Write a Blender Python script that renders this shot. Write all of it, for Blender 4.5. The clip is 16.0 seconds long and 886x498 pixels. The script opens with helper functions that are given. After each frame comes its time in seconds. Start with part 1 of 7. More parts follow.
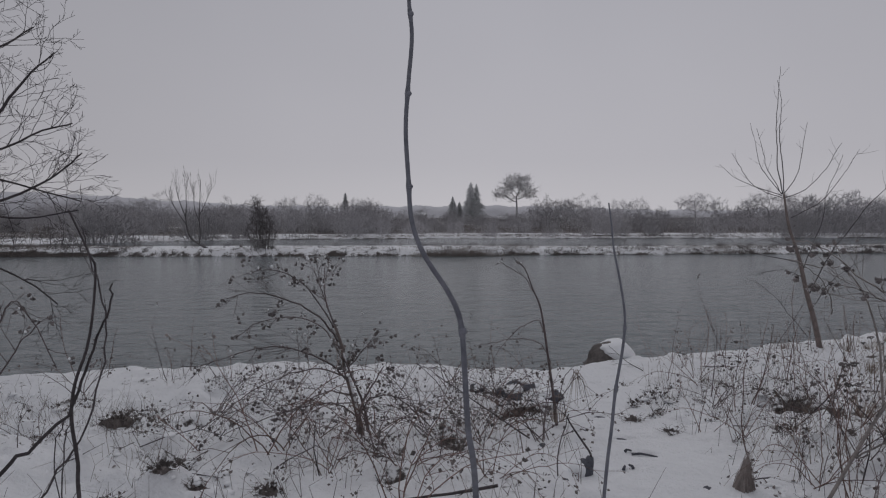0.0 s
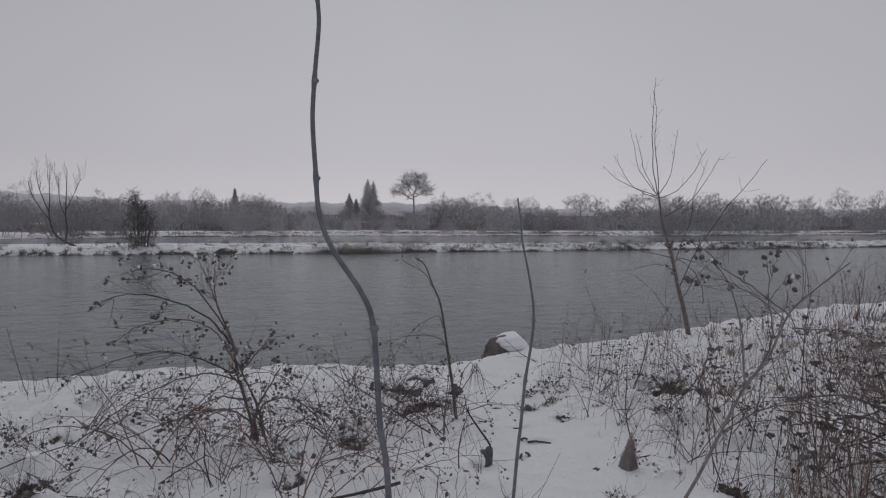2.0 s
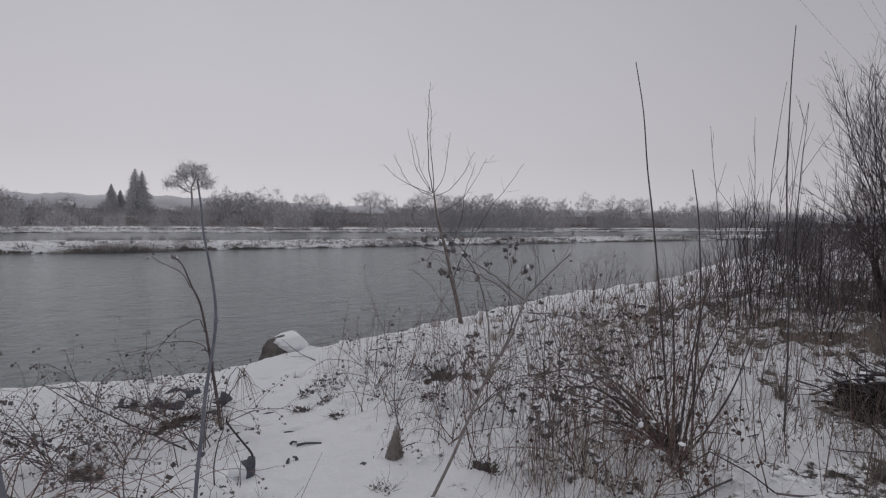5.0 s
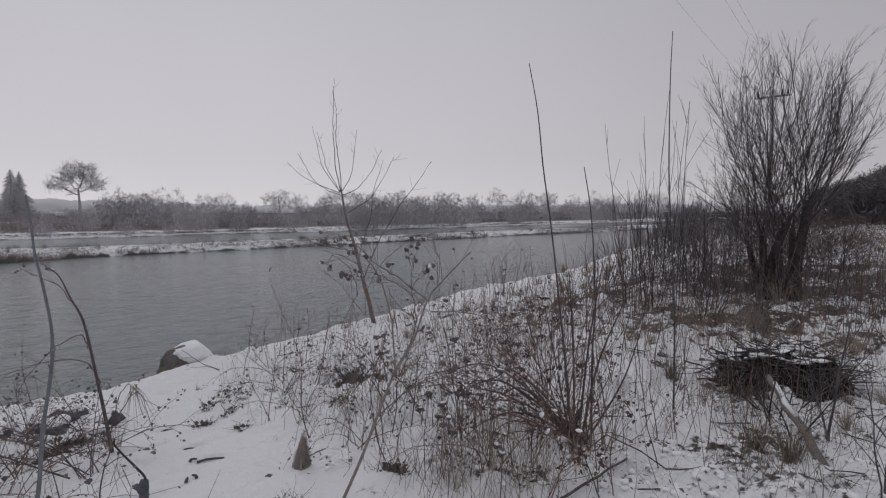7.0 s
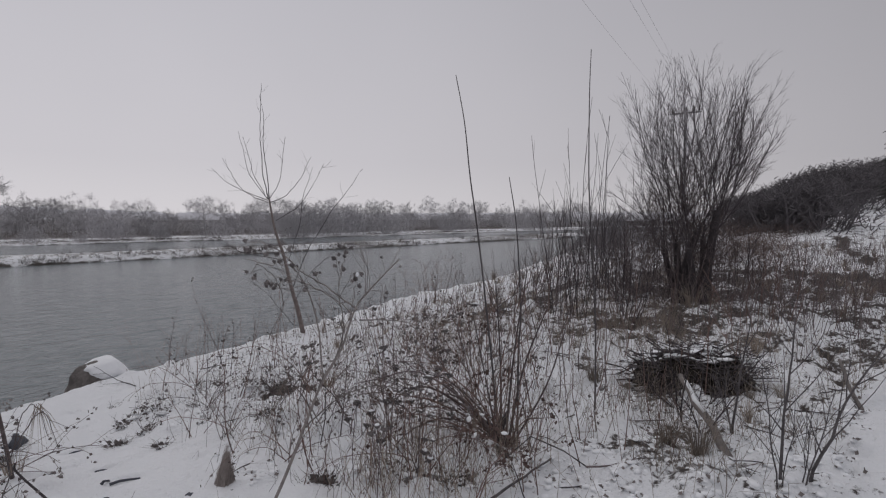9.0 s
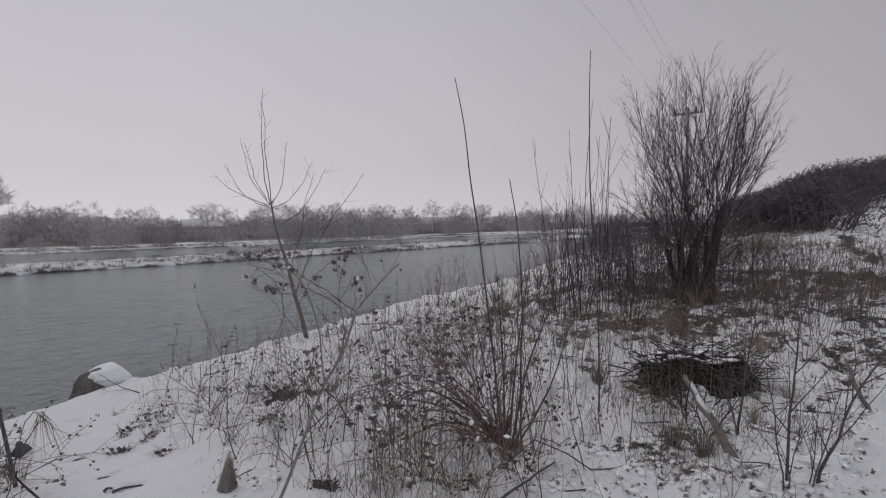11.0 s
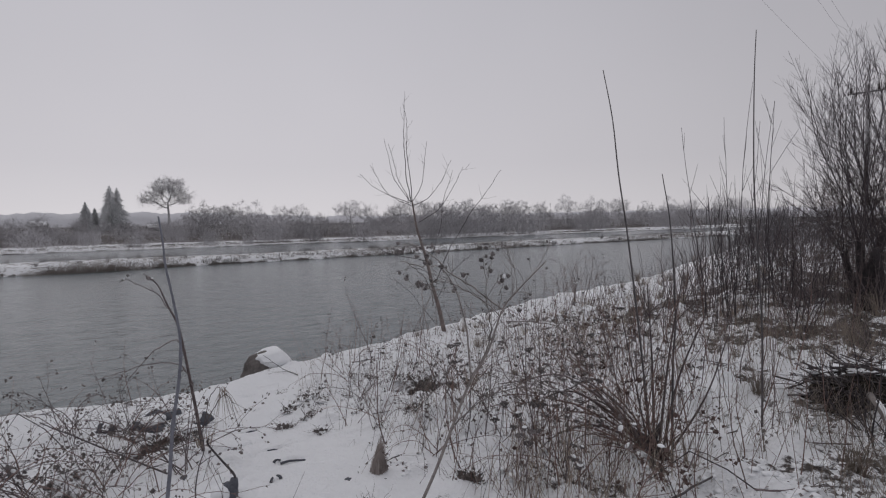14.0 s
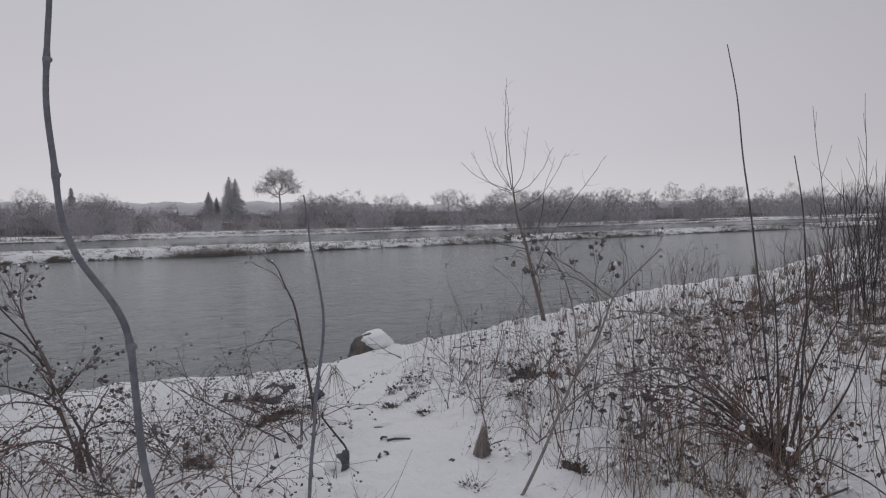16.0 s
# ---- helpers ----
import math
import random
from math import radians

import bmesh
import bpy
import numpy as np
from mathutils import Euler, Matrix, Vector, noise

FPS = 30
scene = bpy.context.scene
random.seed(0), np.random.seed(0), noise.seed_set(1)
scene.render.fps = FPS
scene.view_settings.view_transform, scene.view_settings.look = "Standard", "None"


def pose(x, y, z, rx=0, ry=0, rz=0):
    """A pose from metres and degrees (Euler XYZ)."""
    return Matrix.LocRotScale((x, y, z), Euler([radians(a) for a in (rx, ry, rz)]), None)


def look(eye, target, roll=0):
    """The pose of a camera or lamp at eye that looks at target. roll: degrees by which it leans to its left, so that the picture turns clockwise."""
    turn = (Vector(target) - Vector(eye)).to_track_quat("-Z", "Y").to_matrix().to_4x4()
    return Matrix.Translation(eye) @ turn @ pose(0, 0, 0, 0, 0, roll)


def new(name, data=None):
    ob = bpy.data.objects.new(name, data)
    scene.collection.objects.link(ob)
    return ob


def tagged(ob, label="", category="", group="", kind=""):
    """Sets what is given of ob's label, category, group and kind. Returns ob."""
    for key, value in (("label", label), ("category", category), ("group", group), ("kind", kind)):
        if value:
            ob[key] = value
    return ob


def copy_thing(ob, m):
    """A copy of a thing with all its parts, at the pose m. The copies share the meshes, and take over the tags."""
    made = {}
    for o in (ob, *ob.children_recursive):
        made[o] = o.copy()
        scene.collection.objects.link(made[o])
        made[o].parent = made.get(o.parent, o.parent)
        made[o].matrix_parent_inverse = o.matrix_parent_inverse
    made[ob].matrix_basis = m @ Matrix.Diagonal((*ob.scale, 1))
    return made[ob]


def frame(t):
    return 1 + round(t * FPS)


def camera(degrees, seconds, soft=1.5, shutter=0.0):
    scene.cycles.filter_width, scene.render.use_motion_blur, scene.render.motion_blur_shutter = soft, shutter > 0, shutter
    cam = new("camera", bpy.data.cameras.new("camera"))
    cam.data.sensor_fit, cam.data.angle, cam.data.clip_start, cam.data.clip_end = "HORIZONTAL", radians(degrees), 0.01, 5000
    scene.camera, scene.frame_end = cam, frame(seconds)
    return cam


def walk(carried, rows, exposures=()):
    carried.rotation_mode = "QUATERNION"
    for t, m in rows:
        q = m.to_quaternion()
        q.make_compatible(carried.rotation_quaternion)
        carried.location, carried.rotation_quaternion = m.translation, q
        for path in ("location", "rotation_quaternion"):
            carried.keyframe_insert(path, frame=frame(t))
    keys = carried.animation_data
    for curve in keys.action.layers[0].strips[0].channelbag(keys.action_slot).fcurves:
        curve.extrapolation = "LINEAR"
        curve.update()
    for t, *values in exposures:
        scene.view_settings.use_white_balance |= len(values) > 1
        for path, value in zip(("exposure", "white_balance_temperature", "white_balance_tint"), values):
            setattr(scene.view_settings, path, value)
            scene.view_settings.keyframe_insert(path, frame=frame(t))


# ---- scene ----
cam = camera(76.4, 16.0, 1.2)
PATH = [
    (0, (0.126, 0.164, 1.637), (0.123, 2.161, 1.529), -0.1),
    (0.5, (0.118, 0.174, 1.637), (0.205, 2.169, 1.525), -0.2),
    (1, (0.11, 0.172, 1.633), (0.326, 2.156, 1.502), 0.1),
    (1.5, (0.1, 0.183, 1.632), (0.387, 2.159, 1.509), 0.5),
    (2, (0.103, 0.187, 1.631), (0.462, 2.151, 1.514), 0.3),
    (2.5, (0.11, 0.19, 1.632), (0.555, 2.137, 1.519), 0.5),
    (3, (0.129, 0.199, 1.627), (0.685, 2.116, 1.494), 0.7),
    (3.5, (0.177, 0.209, 1.631), (0.774, 2.114, 1.507), 0.3),
    (4, (0.232, 0.21, 1.632), (0.951, 2.072, 1.507), 0.3),
    (4.5, (0.262, 0.212, 1.617), (1.178, 1.985, 1.489), 0.9),
    (5, (0.287, 0.206, 1.618), (1.325, 1.911, 1.498), 1.0),
    (7.5, (0.36, 0.166, 1.638), (1.71, 1.637, 1.515), -0.5),
    (8, (0.359, 0.15, 1.633), (1.782, 1.552, 1.524), -0.4),
    (8.5, (0.352, 0.142, 1.639), (1.806, 1.511, 1.535), -0.0),
    (11, (0.375, 0.134, 1.633), (1.824, 1.51, 1.544), -0.8),
    (11.5, (0.36, 0.14, 1.64), (1.743, 1.581, 1.549), -0.9),
    (12, (0.368, 0.149, 1.635), (1.706, 1.633, 1.546), -1.1),
    (12.5, (0.354, 0.149, 1.638), (1.643, 1.676, 1.553), -1.1),
    (13, (0.349, 0.157, 1.642), (1.593, 1.721, 1.559), -1.1),
    (13.5, (0.325, 0.169, 1.645), (1.495, 1.789, 1.561), -1.1),
    (14, (0.307, 0.177, 1.648), (1.399, 1.849, 1.551), -1.0),
    (14.5, (0.301, 0.187, 1.642), (1.323, 1.904, 1.541), -1.0),
    (15, (0.289, 0.192, 1.638), (1.256, 1.939, 1.516), -0.8),
    (15.5, (0.275, 0.204, 1.633), (1.136, 2.004, 1.502), -1.0),
    (16, (0.256, 0.202, 1.632), (1.046, 2.035, 1.501), -0.9),
]
EXPOSURES = [(0, -0.56, 6420, 13), (0.5, -0.53, 6420, 13), (1, -0.47, 6440, 13), (2.5, -0.40, 6450, 13), (4, -0.34, 6480, 13), (5, -0.24, 6500, 13), (8.5, -0.17, 6540, 13), (12.5, -0.18, 6550, 13), (16, -0.14, 6510, 13)]
walk(cam, [(t, look(eye, target, roll)) for t, eye, target, roll in PATH], EXPOSURES)

# ---- world and light: thick snow cloud, sun behind it over the far bank, set high so the water in view does not mirror it ----
world = bpy.data.worlds.new("snow_sky")
scene.world = world
world.use_nodes = True
wn, wl = world.node_tree.nodes, world.node_tree.links
wn.clear()
w_out = wn.new("ShaderNodeOutputWorld")
w_bg = wn.new("ShaderNodeBackground")
w_sky = wn.new("ShaderNodeTexSky")
w_sky.sky_type, w_sky.sun_disc = "NISHITA", False
w_sky.sun_elevation, w_sky.sun_rotation = radians(50), radians(-10)
w_sky.air_density, w_sky.dust_density = 1.0, 0.5
w_dim = wn.new("ShaderNodeMixRGB")
w_dim.blend_type = "MULTIPLY"
w_dim.inputs[0].default_value = 1.0
w_dim.inputs[2].default_value = (0.10, 0.10, 0.10, 1)
w_grey = wn.new("ShaderNodeHueSaturation")
w_grey.inputs["Saturation"].default_value = 0.12
w_geo = wn.new("ShaderNodeTexCoord")
w_sep = wn.new("ShaderNodeSeparateXYZ")
w_ramp = wn.new("ShaderNodeValToRGB")
w_ramp.color_ramp.elements[0].position, w_ramp.color_ramp.elements[0].color = 0.0, (0.66, 0.65, 0.67, 1)
w_ramp.color_ramp.elements[1].position, w_ramp.color_ramp.elements[1].color = 1.0, (0.80, 0.815, 0.86, 1)
for at, tone in ((0.10, (0.575, 0.57, 0.60, 1)), (0.45, (0.50, 0.505, 0.545, 1))):
    stop = w_ramp.color_ramp.elements.new(at)
    stop.color = tone
w_noise = wn.new("ShaderNodeTexNoise")
w_noise.inputs["Scale"].default_value, w_noise.inputs["Detail"].default_value = 1.6, 3.0
w_cloud = wn.new("ShaderNodeMapRange")
w_cloud.inputs["To Min"].default_value, w_cloud.inputs["To Max"].default_value = 0.92, 1.08
w_mul = wn.new("ShaderNodeMixRGB")
w_mul.blend_type = "MULTIPLY"
w_mul.inputs[0].default_value = 1.0
w_mix = wn.new("ShaderNodeMixRGB")
w_mix.inputs[0].default_value = 0.06
wl.new(w_geo.outputs["Generated"], w_sep.inputs[0])
wl.new(w_sep.outputs["Z"], w_ramp.inputs[0])
wl.new(w_geo.outputs["Generated"], w_noise.inputs["Vector"])
wl.new(w_noise.outputs["Fac"], w_cloud.inputs["Value"])
w_side = wn.new("ShaderNodeVectorMath")
w_side.operation = "DOT_PRODUCT"
w_side.inputs[1].default_value = (math.sin(radians(14)), math.cos(radians(14)), 0.0)
w_glow = wn.new("ShaderNodeMapRange")
w_glow.inputs["From Min"].default_value, w_glow.inputs["From Max"].default_value = 0.3, 1.0
w_glow.inputs["To Min"].default_value, w_glow.inputs["To Max"].default_value = 0.74, 1.10
w_both = wn.new("ShaderNodeMath")
w_both.operation = "MULTIPLY"
wl.new(w_geo.outputs["Generated"], w_side.inputs[0])
wl.new(w_side.outputs["Value"], w_glow.inputs["Value"])
wl.new(w_glow.outputs[0], w_both.inputs[0])
wl.new(w_cloud.outputs[0], w_both.inputs[1])
wl.new(w_ramp.outputs[0], w_mul.inputs[1])
wl.new(w_both.outputs[0], w_mul.inputs[2])
wl.new(w_sky.outputs[0], w_dim.inputs[1])
wl.new(w_dim.outputs[0], w_grey.inputs["Color"])
wl.new(w_mul.outputs[0], w_mix.inputs[1])
wl.new(w_grey.outputs[0], w_mix.inputs[2])
wl.new(w_mix.outputs[0], w_bg.inputs["Color"])
wl.new(w_bg.outputs[0], w_out.inputs["Surface"])
w_bg.inputs["Strength"].default_value = 1.0

sun = new("sun", bpy.data.lights.new("sun", "SUN"))
sun.data.energy, sun.data.angle, sun.data.color = 0.38, radians(60), (1.0, 0.96, 0.92)
sun.matrix_world = look((-8, 46, 56), (0, 0, 0))


# ---- materials ----
def material(name, low, high, scale=8.0, rough=0.85, bump=0.3, fine=60.0, spread=0.25, metal=0.0, bump_depth=0.01):
    """Two-scale mottled surface: large stains, fine grain with relief, and a tone of its own for each object."""
    m = bpy.data.materials.new(name)
    m.use_nodes = True
    n, l = m.node_tree.nodes, m.node_tree.links
    bsdf = n["Principled BSDF"]
    co = n.new("ShaderNodeTexCoord")
    big, small = n.new("ShaderNodeTexNoise"), n.new("ShaderNodeTexNoise")
    big.inputs["Scale"].default_value, big.inputs["Detail"].default_value = scale, 4
    small.inputs["Scale"].default_value, small.inputs["Detail"].default_value = fine, 3
    for tex in (big, small):
        l.new(co.outputs["Object"], tex.inputs["Vector"])
    ramp = n.new("ShaderNodeValToRGB")
    ramp.color_ramp.elements[0].position, ramp.color_ramp.elements[1].position = 0.32, 0.68
    ramp.color_ramp.elements[0].color, ramp.color_ramp.elements[1].color = (*low, 1), (*high, 1)
    blend = n.new("ShaderNodeMath")
    blend.operation = "MULTIPLY_ADD"
    blend.inputs[1].default_value = 0.4
    l.new(small.outputs["Fac"], blend.inputs[0])
    part_big = n.new("ShaderNodeMath")
    part_big.operation = "MULTIPLY"
    part_big.inputs[1].default_value = 0.6
    l.new(big.outputs["Fac"], part_big.inputs[0])
    l.new(part_big.outputs[0], blend.inputs[2])
    l.new(blend.outputs[0], ramp.inputs[0])
    info = n.new("ShaderNodeObjectInfo")
    tone = n.new("ShaderNodeMapRange")
    tone.inputs["To Min"].default_value, tone.inputs["To Max"].default_value = 1 - spread, 1 + spread
    l.new(info.outputs["Random"], tone.inputs["Value"])
    vary = n.new("ShaderNodeMixRGB")
    vary.blend_type = "MULTIPLY"
    vary.inputs[0].default_value = 1.0
    l.new(ramp.outputs[0], vary.inputs[1])
    l.new(tone.outputs[0], vary.inputs[2])
    l.new(vary.outputs[0], bsdf.inputs["Base Color"])
    bsdf.inputs["Roughness"].default_value, bsdf.inputs["Metallic"].default_value = rough, metal
    bsdf.inputs["Specular IOR Level"].default_value = 0.25
    if bump:
        b = n.new("ShaderNodeBump")
        b.inputs["Strength"].default_value, b.inputs["Distance"].default_value = bump, bump_depth
        l.new(small.outputs["Fac"], b.inputs["Height"])
        l.new(b.outputs[0], bsdf.inputs["Normal"])
    return m


def ground_material():
    """Snow over dead grass and soil; the attribute "bare" says how much of the soil shows, painted step shade included.
    """
    m = bpy.data.materials.new("snow_over_soil")
    m.use_nodes = True
    n, l = m.node_tree.nodes, m.node_tree.links
    bsdf = n["Principled BSDF"]
    co = n.new("ShaderNodeTexCoord")
    bare = n.new("ShaderNodeAttribute")
    bare.attribute_name = "bare"

    def tex(scale, detail=4.0, rough=0.6):
        t = n.new("ShaderNodeTexNoise")
        t.inputs["Scale"].default_value, t.inputs["Detail"].default_value, t.inputs["Roughness"].default_value = scale, detail, rough
        l.new(co.outputs["Object"], t.inputs["Vector"])
        return t

    patch, speck, tint, relief = tex(1.7), tex(14, 5, 0.7), tex(0.5), tex(38, 4)
    add = n.new("ShaderNodeMath")
    add.operation = "ADD"
    l.new(patch.outputs["Fac"], add.inputs[0])
    l.new(speck.outputs["Fac"], add.inputs[1])
    total = n.new("ShaderNodeMath")
    total.operation = "MULTIPLY_ADD"
    total.inputs[1].default_value = 1.1
    l.new(add.outputs[0], total.inputs[0])
    shown = n.new("ShaderNodeMath")
    shown.operation = "SUBTRACT"
    shown.inputs[1].default_value = 0.6
    l.new(bare.outputs["Fac"], shown.inputs[0])
    l.new(shown.outputs[0], total.inputs[2])
    edge = n.new("ShaderNodeMapRange")
    edge.interpolation_type = "SMOOTHSTEP"
    edge.inputs["From Min"].default_value, edge.inputs["From Max"].default_value = 0.86, 1.02
    l.new(total.outputs[0], edge.inputs["Value"])
    snow = n.new("ShaderNodeValToRGB")
    snow.color_ramp.elements[0].color, snow.color_ramp.elements[1].color = (0.82, 0.835, 0.865, 1), (0.90, 0.91, 0.925, 1)
    l.new(tint.outputs["Fac"], snow.inputs[0])
    soil = n.new("ShaderNodeValToRGB")
    soil.color_ramp.elements[0].color, soil.color_ramp.elements[1].color = (0.032, 0.029, 0.029, 1), (0.12, 0.102, 0.092, 1)
    l.new(relief.outputs["Fac"], soil.inputs[0])
    mix = n.new("ShaderNodeMixRGB")
    l.new(edge.outputs[0], mix.inputs[0])
    l.new(snow.outputs[0], mix.inputs[1])
    l.new(soil.outputs[0], mix.inputs[2])
    l.new(mix.outputs[0], bsdf.inputs["Base Color"])
    bsdf.inputs["Roughness"].default_value = 0.75
    bsdf.inputs["Specular IOR Level"].default_value = 0.2
    b1 = n.new("ShaderNodeBump")
    b1.inputs["Strength"].default_value, b1.inputs["Distance"].default_value = 0.7, 0.06
    l.new(speck.outputs["Fac"], b1.inputs["Height"])
    b2 = n.new("ShaderNodeBump")
    b2.inputs["Strength"].default_value, b2.inputs["Distance"].default_value = 0.5, 0.008
    l.new(relief.outputs["Fac"], b2.inputs["Height"])
    l.new(b1.outputs[0], b2.inputs["Normal"])
    l.new(b2.outputs[0], bsdf.inputs["Normal"])
    return m


def water_material():
    m = bpy.data.materials.new("river_water")
    m.use_nodes = True
    n, l = m.node_tree.nodes, m.node_tree.links
    bsdf = n["Principled BSDF"]
    bsdf.inputs["Base Color"].default_value = (0.105, 0.13, 0.14, 1)
    bsdf.inputs["Roughness"].default_value = 0.15
    bsdf.inputs["IOR"].default_value = 1.33
    co = n.new("ShaderNodeTexCoord")
    stretch = n.new("ShaderNodeMapping")
    stretch.inputs["Rotation"].default_value = (0, 0, radians(8))
    stretch.inputs["Scale"].default_value = (0.85, 1.6, 1)
    l.new(co.outputs["Object"], stretch.inputs[0])
    before = None
    for scale, strength, depth in ((0.35, 0.3, 0.3), (1.7, 0.6, 0.13), (5.5, 0.6, 0.04)):
        t = n.new("ShaderNodeTexNoise")
        t.inputs["Scale"].default_value, t.inputs["Detail"].default_value, t.inputs["Distortion"].default_value = scale, 3, 0.6
        l.new(stretch.outputs[0], t.inputs["Vector"])
        b = n.new("ShaderNodeBump")
        b.inputs["Strength"].default_value, b.inputs["Distance"].default_value = strength, depth
        l.new(t.outputs["Fac"], b.inputs["Height"])
        if before:
            l.new(before.outputs[0], b.inputs["Normal"])
        before = b
    l.new(before.outputs[0], bsdf.inputs["Normal"])
    return m


SNOW_GROUND = ground_material()
WATER = water_material()
SNOW = material("fresh_snow", (0.83, 0.845, 0.87), (0.90, 0.91, 0.925), 3, 0.7, 0.5, 40, 0.03)
BARK_GREY = material("grey_bark", (0.07, 0.065, 0.068), (0.17, 0.155, 0.158), 14, 0.9, 0.4, 90)
BARK_DARK = material("dark_wet_bark", (0.045, 0.04, 0.043), (0.11, 0.097, 0.101), 14, 0.85, 0.4, 90)
BARK_TAN = material("pale_brown_bark", (0.15, 0.135, 0.13), (0.31, 0.28, 0.265), 14, 0.9, 0.4, 90)
BARK_ORANGE = material("warm_pale_bark", (0.125, 0.104, 0.098), (0.265, 0.222, 0.207), 14, 0.9, 0.4, 90)
WILLOW_TWIG = material("grey_willow_twig", (0.08, 0.07, 0.077), (0.16, 0.142, 0.152), 20, 0.9, 0.2, 120, 0.25)
CANE_GREY = material("smooth_grey_cane", (0.125, 0.13, 0.155), (0.235, 0.24, 0.275), 20, 0.7, 0.2, 120, 0.1)
TWIG_BROWN = material("brown_twig", (0.095, 0.078, 0.079), (0.228, 0.188, 0.188), 20, 0.9, 0.2, 120, 0.35)
TWIG_RED = material("reddish_twig", (0.12, 0.08, 0.072), (0.27, 0.187, 0.165), 20, 0.9, 0.2, 120, 0.35)
SEED = material("dry_seed_head", (0.10, 0.09, 0.092), (0.24, 0.218, 0.214), 60, 1.0, 0.6, 200, 0.4)
LEAF = material("dead_leaf", (0.10, 0.09, 0.09), (0.25, 0.222, 0.21), 40, 0.9, 0.3, 150, 0.4)
LEAF_RED = material("red_brown_dead_leaf", (0.06, 0.042, 0.039), (0.14, 0.098, 0.086), 40, 0.9, 0.3, 150, 0.35)
GRASS = material("dry_grass", (0.22, 0.185, 0.155), (0.42, 0.36, 0.305), 25, 0.95, 0.2, 120, 0.35)
GRASS_PALE = material("pale_grey_grass", (0.26, 0.225, 0.212), (0.44, 0.392, 0.37), 25, 0.95, 0.2, 120, 0.2)
REED = material("dry_reed", (0.105, 0.082, 0.076), (0.25, 0.198, 0.178), 6, 0.95, 0.2, 60, 0.3)
STONE = material("wet_boulder", (0.06, 0.054, 0.053), (0.20, 0.18, 0.172), 5, 0.85, 0.8, 30, 0.1, 0.0, 0.02)
# Near-black: shade of the hollow under the brushwood, painted as a surface
HOLLOW_SHADE = material("hollow_shade", (0.010, 0.009, 0.008), (0.035, 0.028, 0.023), 9, 0.95, 0.8, 60, 0.1, 0.0, 0.03)
STUMP_GREY = material("wet_blue_grey_wood", (0.06, 0.064, 0.078), (0.13, 0.134, 0.155), 16, 0.8, 0.5, 90, 0.15)
MATTED = material("matted_dead_grass", (0.085, 0.076, 0.075), (0.22, 0.194, 0.182), 12, 1.0, 0.5, 70, 0.2, 0.0, 0.015)
# Pole wood made lighter, so its colour imitates haze at thirty metres
POLE_WOOD = material("hazed_pole_wood", (0.30, 0.29, 0.30), (0.42, 0.41, 0.415), 8, 0.85, 0.4, 70, 0.1)
# Haze over the far trees and scrub is put into these pale colours
BARK_FAR = material("hazed_bark", (0.49, 0.482, 0.50), (0.60, 0.59, 0.606), 3, 0.95, 0.0, 20, 0.2)
SCRUB_FAR = material("hazed_scrub", (0.43, 0.42, 0.437), (0.54, 0.528, 0.545), 3, 0.95, 0.0, 20, 0.2)
# Bark on the dike, its base colour greyed to imitate haze
BARK_HAZE = material("hazed_grey_bark", (0.12, 0.112, 0.116), (0.20, 0.188, 0.19), 8, 0.95, 0.2, 60, 0.2)
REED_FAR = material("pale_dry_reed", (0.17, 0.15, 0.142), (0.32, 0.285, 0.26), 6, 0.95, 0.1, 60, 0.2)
# Second bank's grass, with distance haze painted into the brown
HAZE_GRASS = material("hazed_brown_grass", (0.27, 0.25, 0.248), (0.41, 0.383, 0.374), 6, 0.95, 0.1, 60, 0.2)
SCRUB_HILL = material("grey_brown_scrub", (0.115, 0.106, 0.113), (0.18, 0.168, 0.176), 3, 0.95, 0.0, 20, 0.25)
# Far spruce needles paled: the colour carries haze and offsets self-shadow
NEEDLE = material("hazed_spruce_needles", (0.60, 0.61, 0.62), (0.70, 0.71, 0.72), 3, 0.95, 0.0, 30, 0.15)
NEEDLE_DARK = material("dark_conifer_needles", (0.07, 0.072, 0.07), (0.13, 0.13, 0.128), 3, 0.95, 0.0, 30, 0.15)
PLASTER = material("grey_plaster_wall", (0.26, 0.25, 0.25), (0.34, 0.33, 0.325), 1, 0.9, 0.2, 20, 0.1)
WINDOW = material("dark_window_pane", (0.03, 0.03, 0.035), (0.05, 0.05, 0.055), 1, 0.2, 0.0, 20, 0.1)
IRON = material("grey_cable_metal", (0.2, 0.2, 0.21), (0.28, 0.28, 0.29), 5, 0.6, 0.0, 40, 0.1, 0.3)
CERAMIC = material("dark_glazed_ceramic", (0.03, 0.025, 0.02), (0.06, 0.05, 0.04), 5, 0.3, 0.0, 40, 0.1)
# Pale grey-blue stands for the haze before the horizon woods
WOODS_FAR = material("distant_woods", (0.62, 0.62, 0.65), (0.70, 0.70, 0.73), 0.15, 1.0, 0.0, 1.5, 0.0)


# ---- mesh helpers ----
UP = Vector((0, 0, 1))


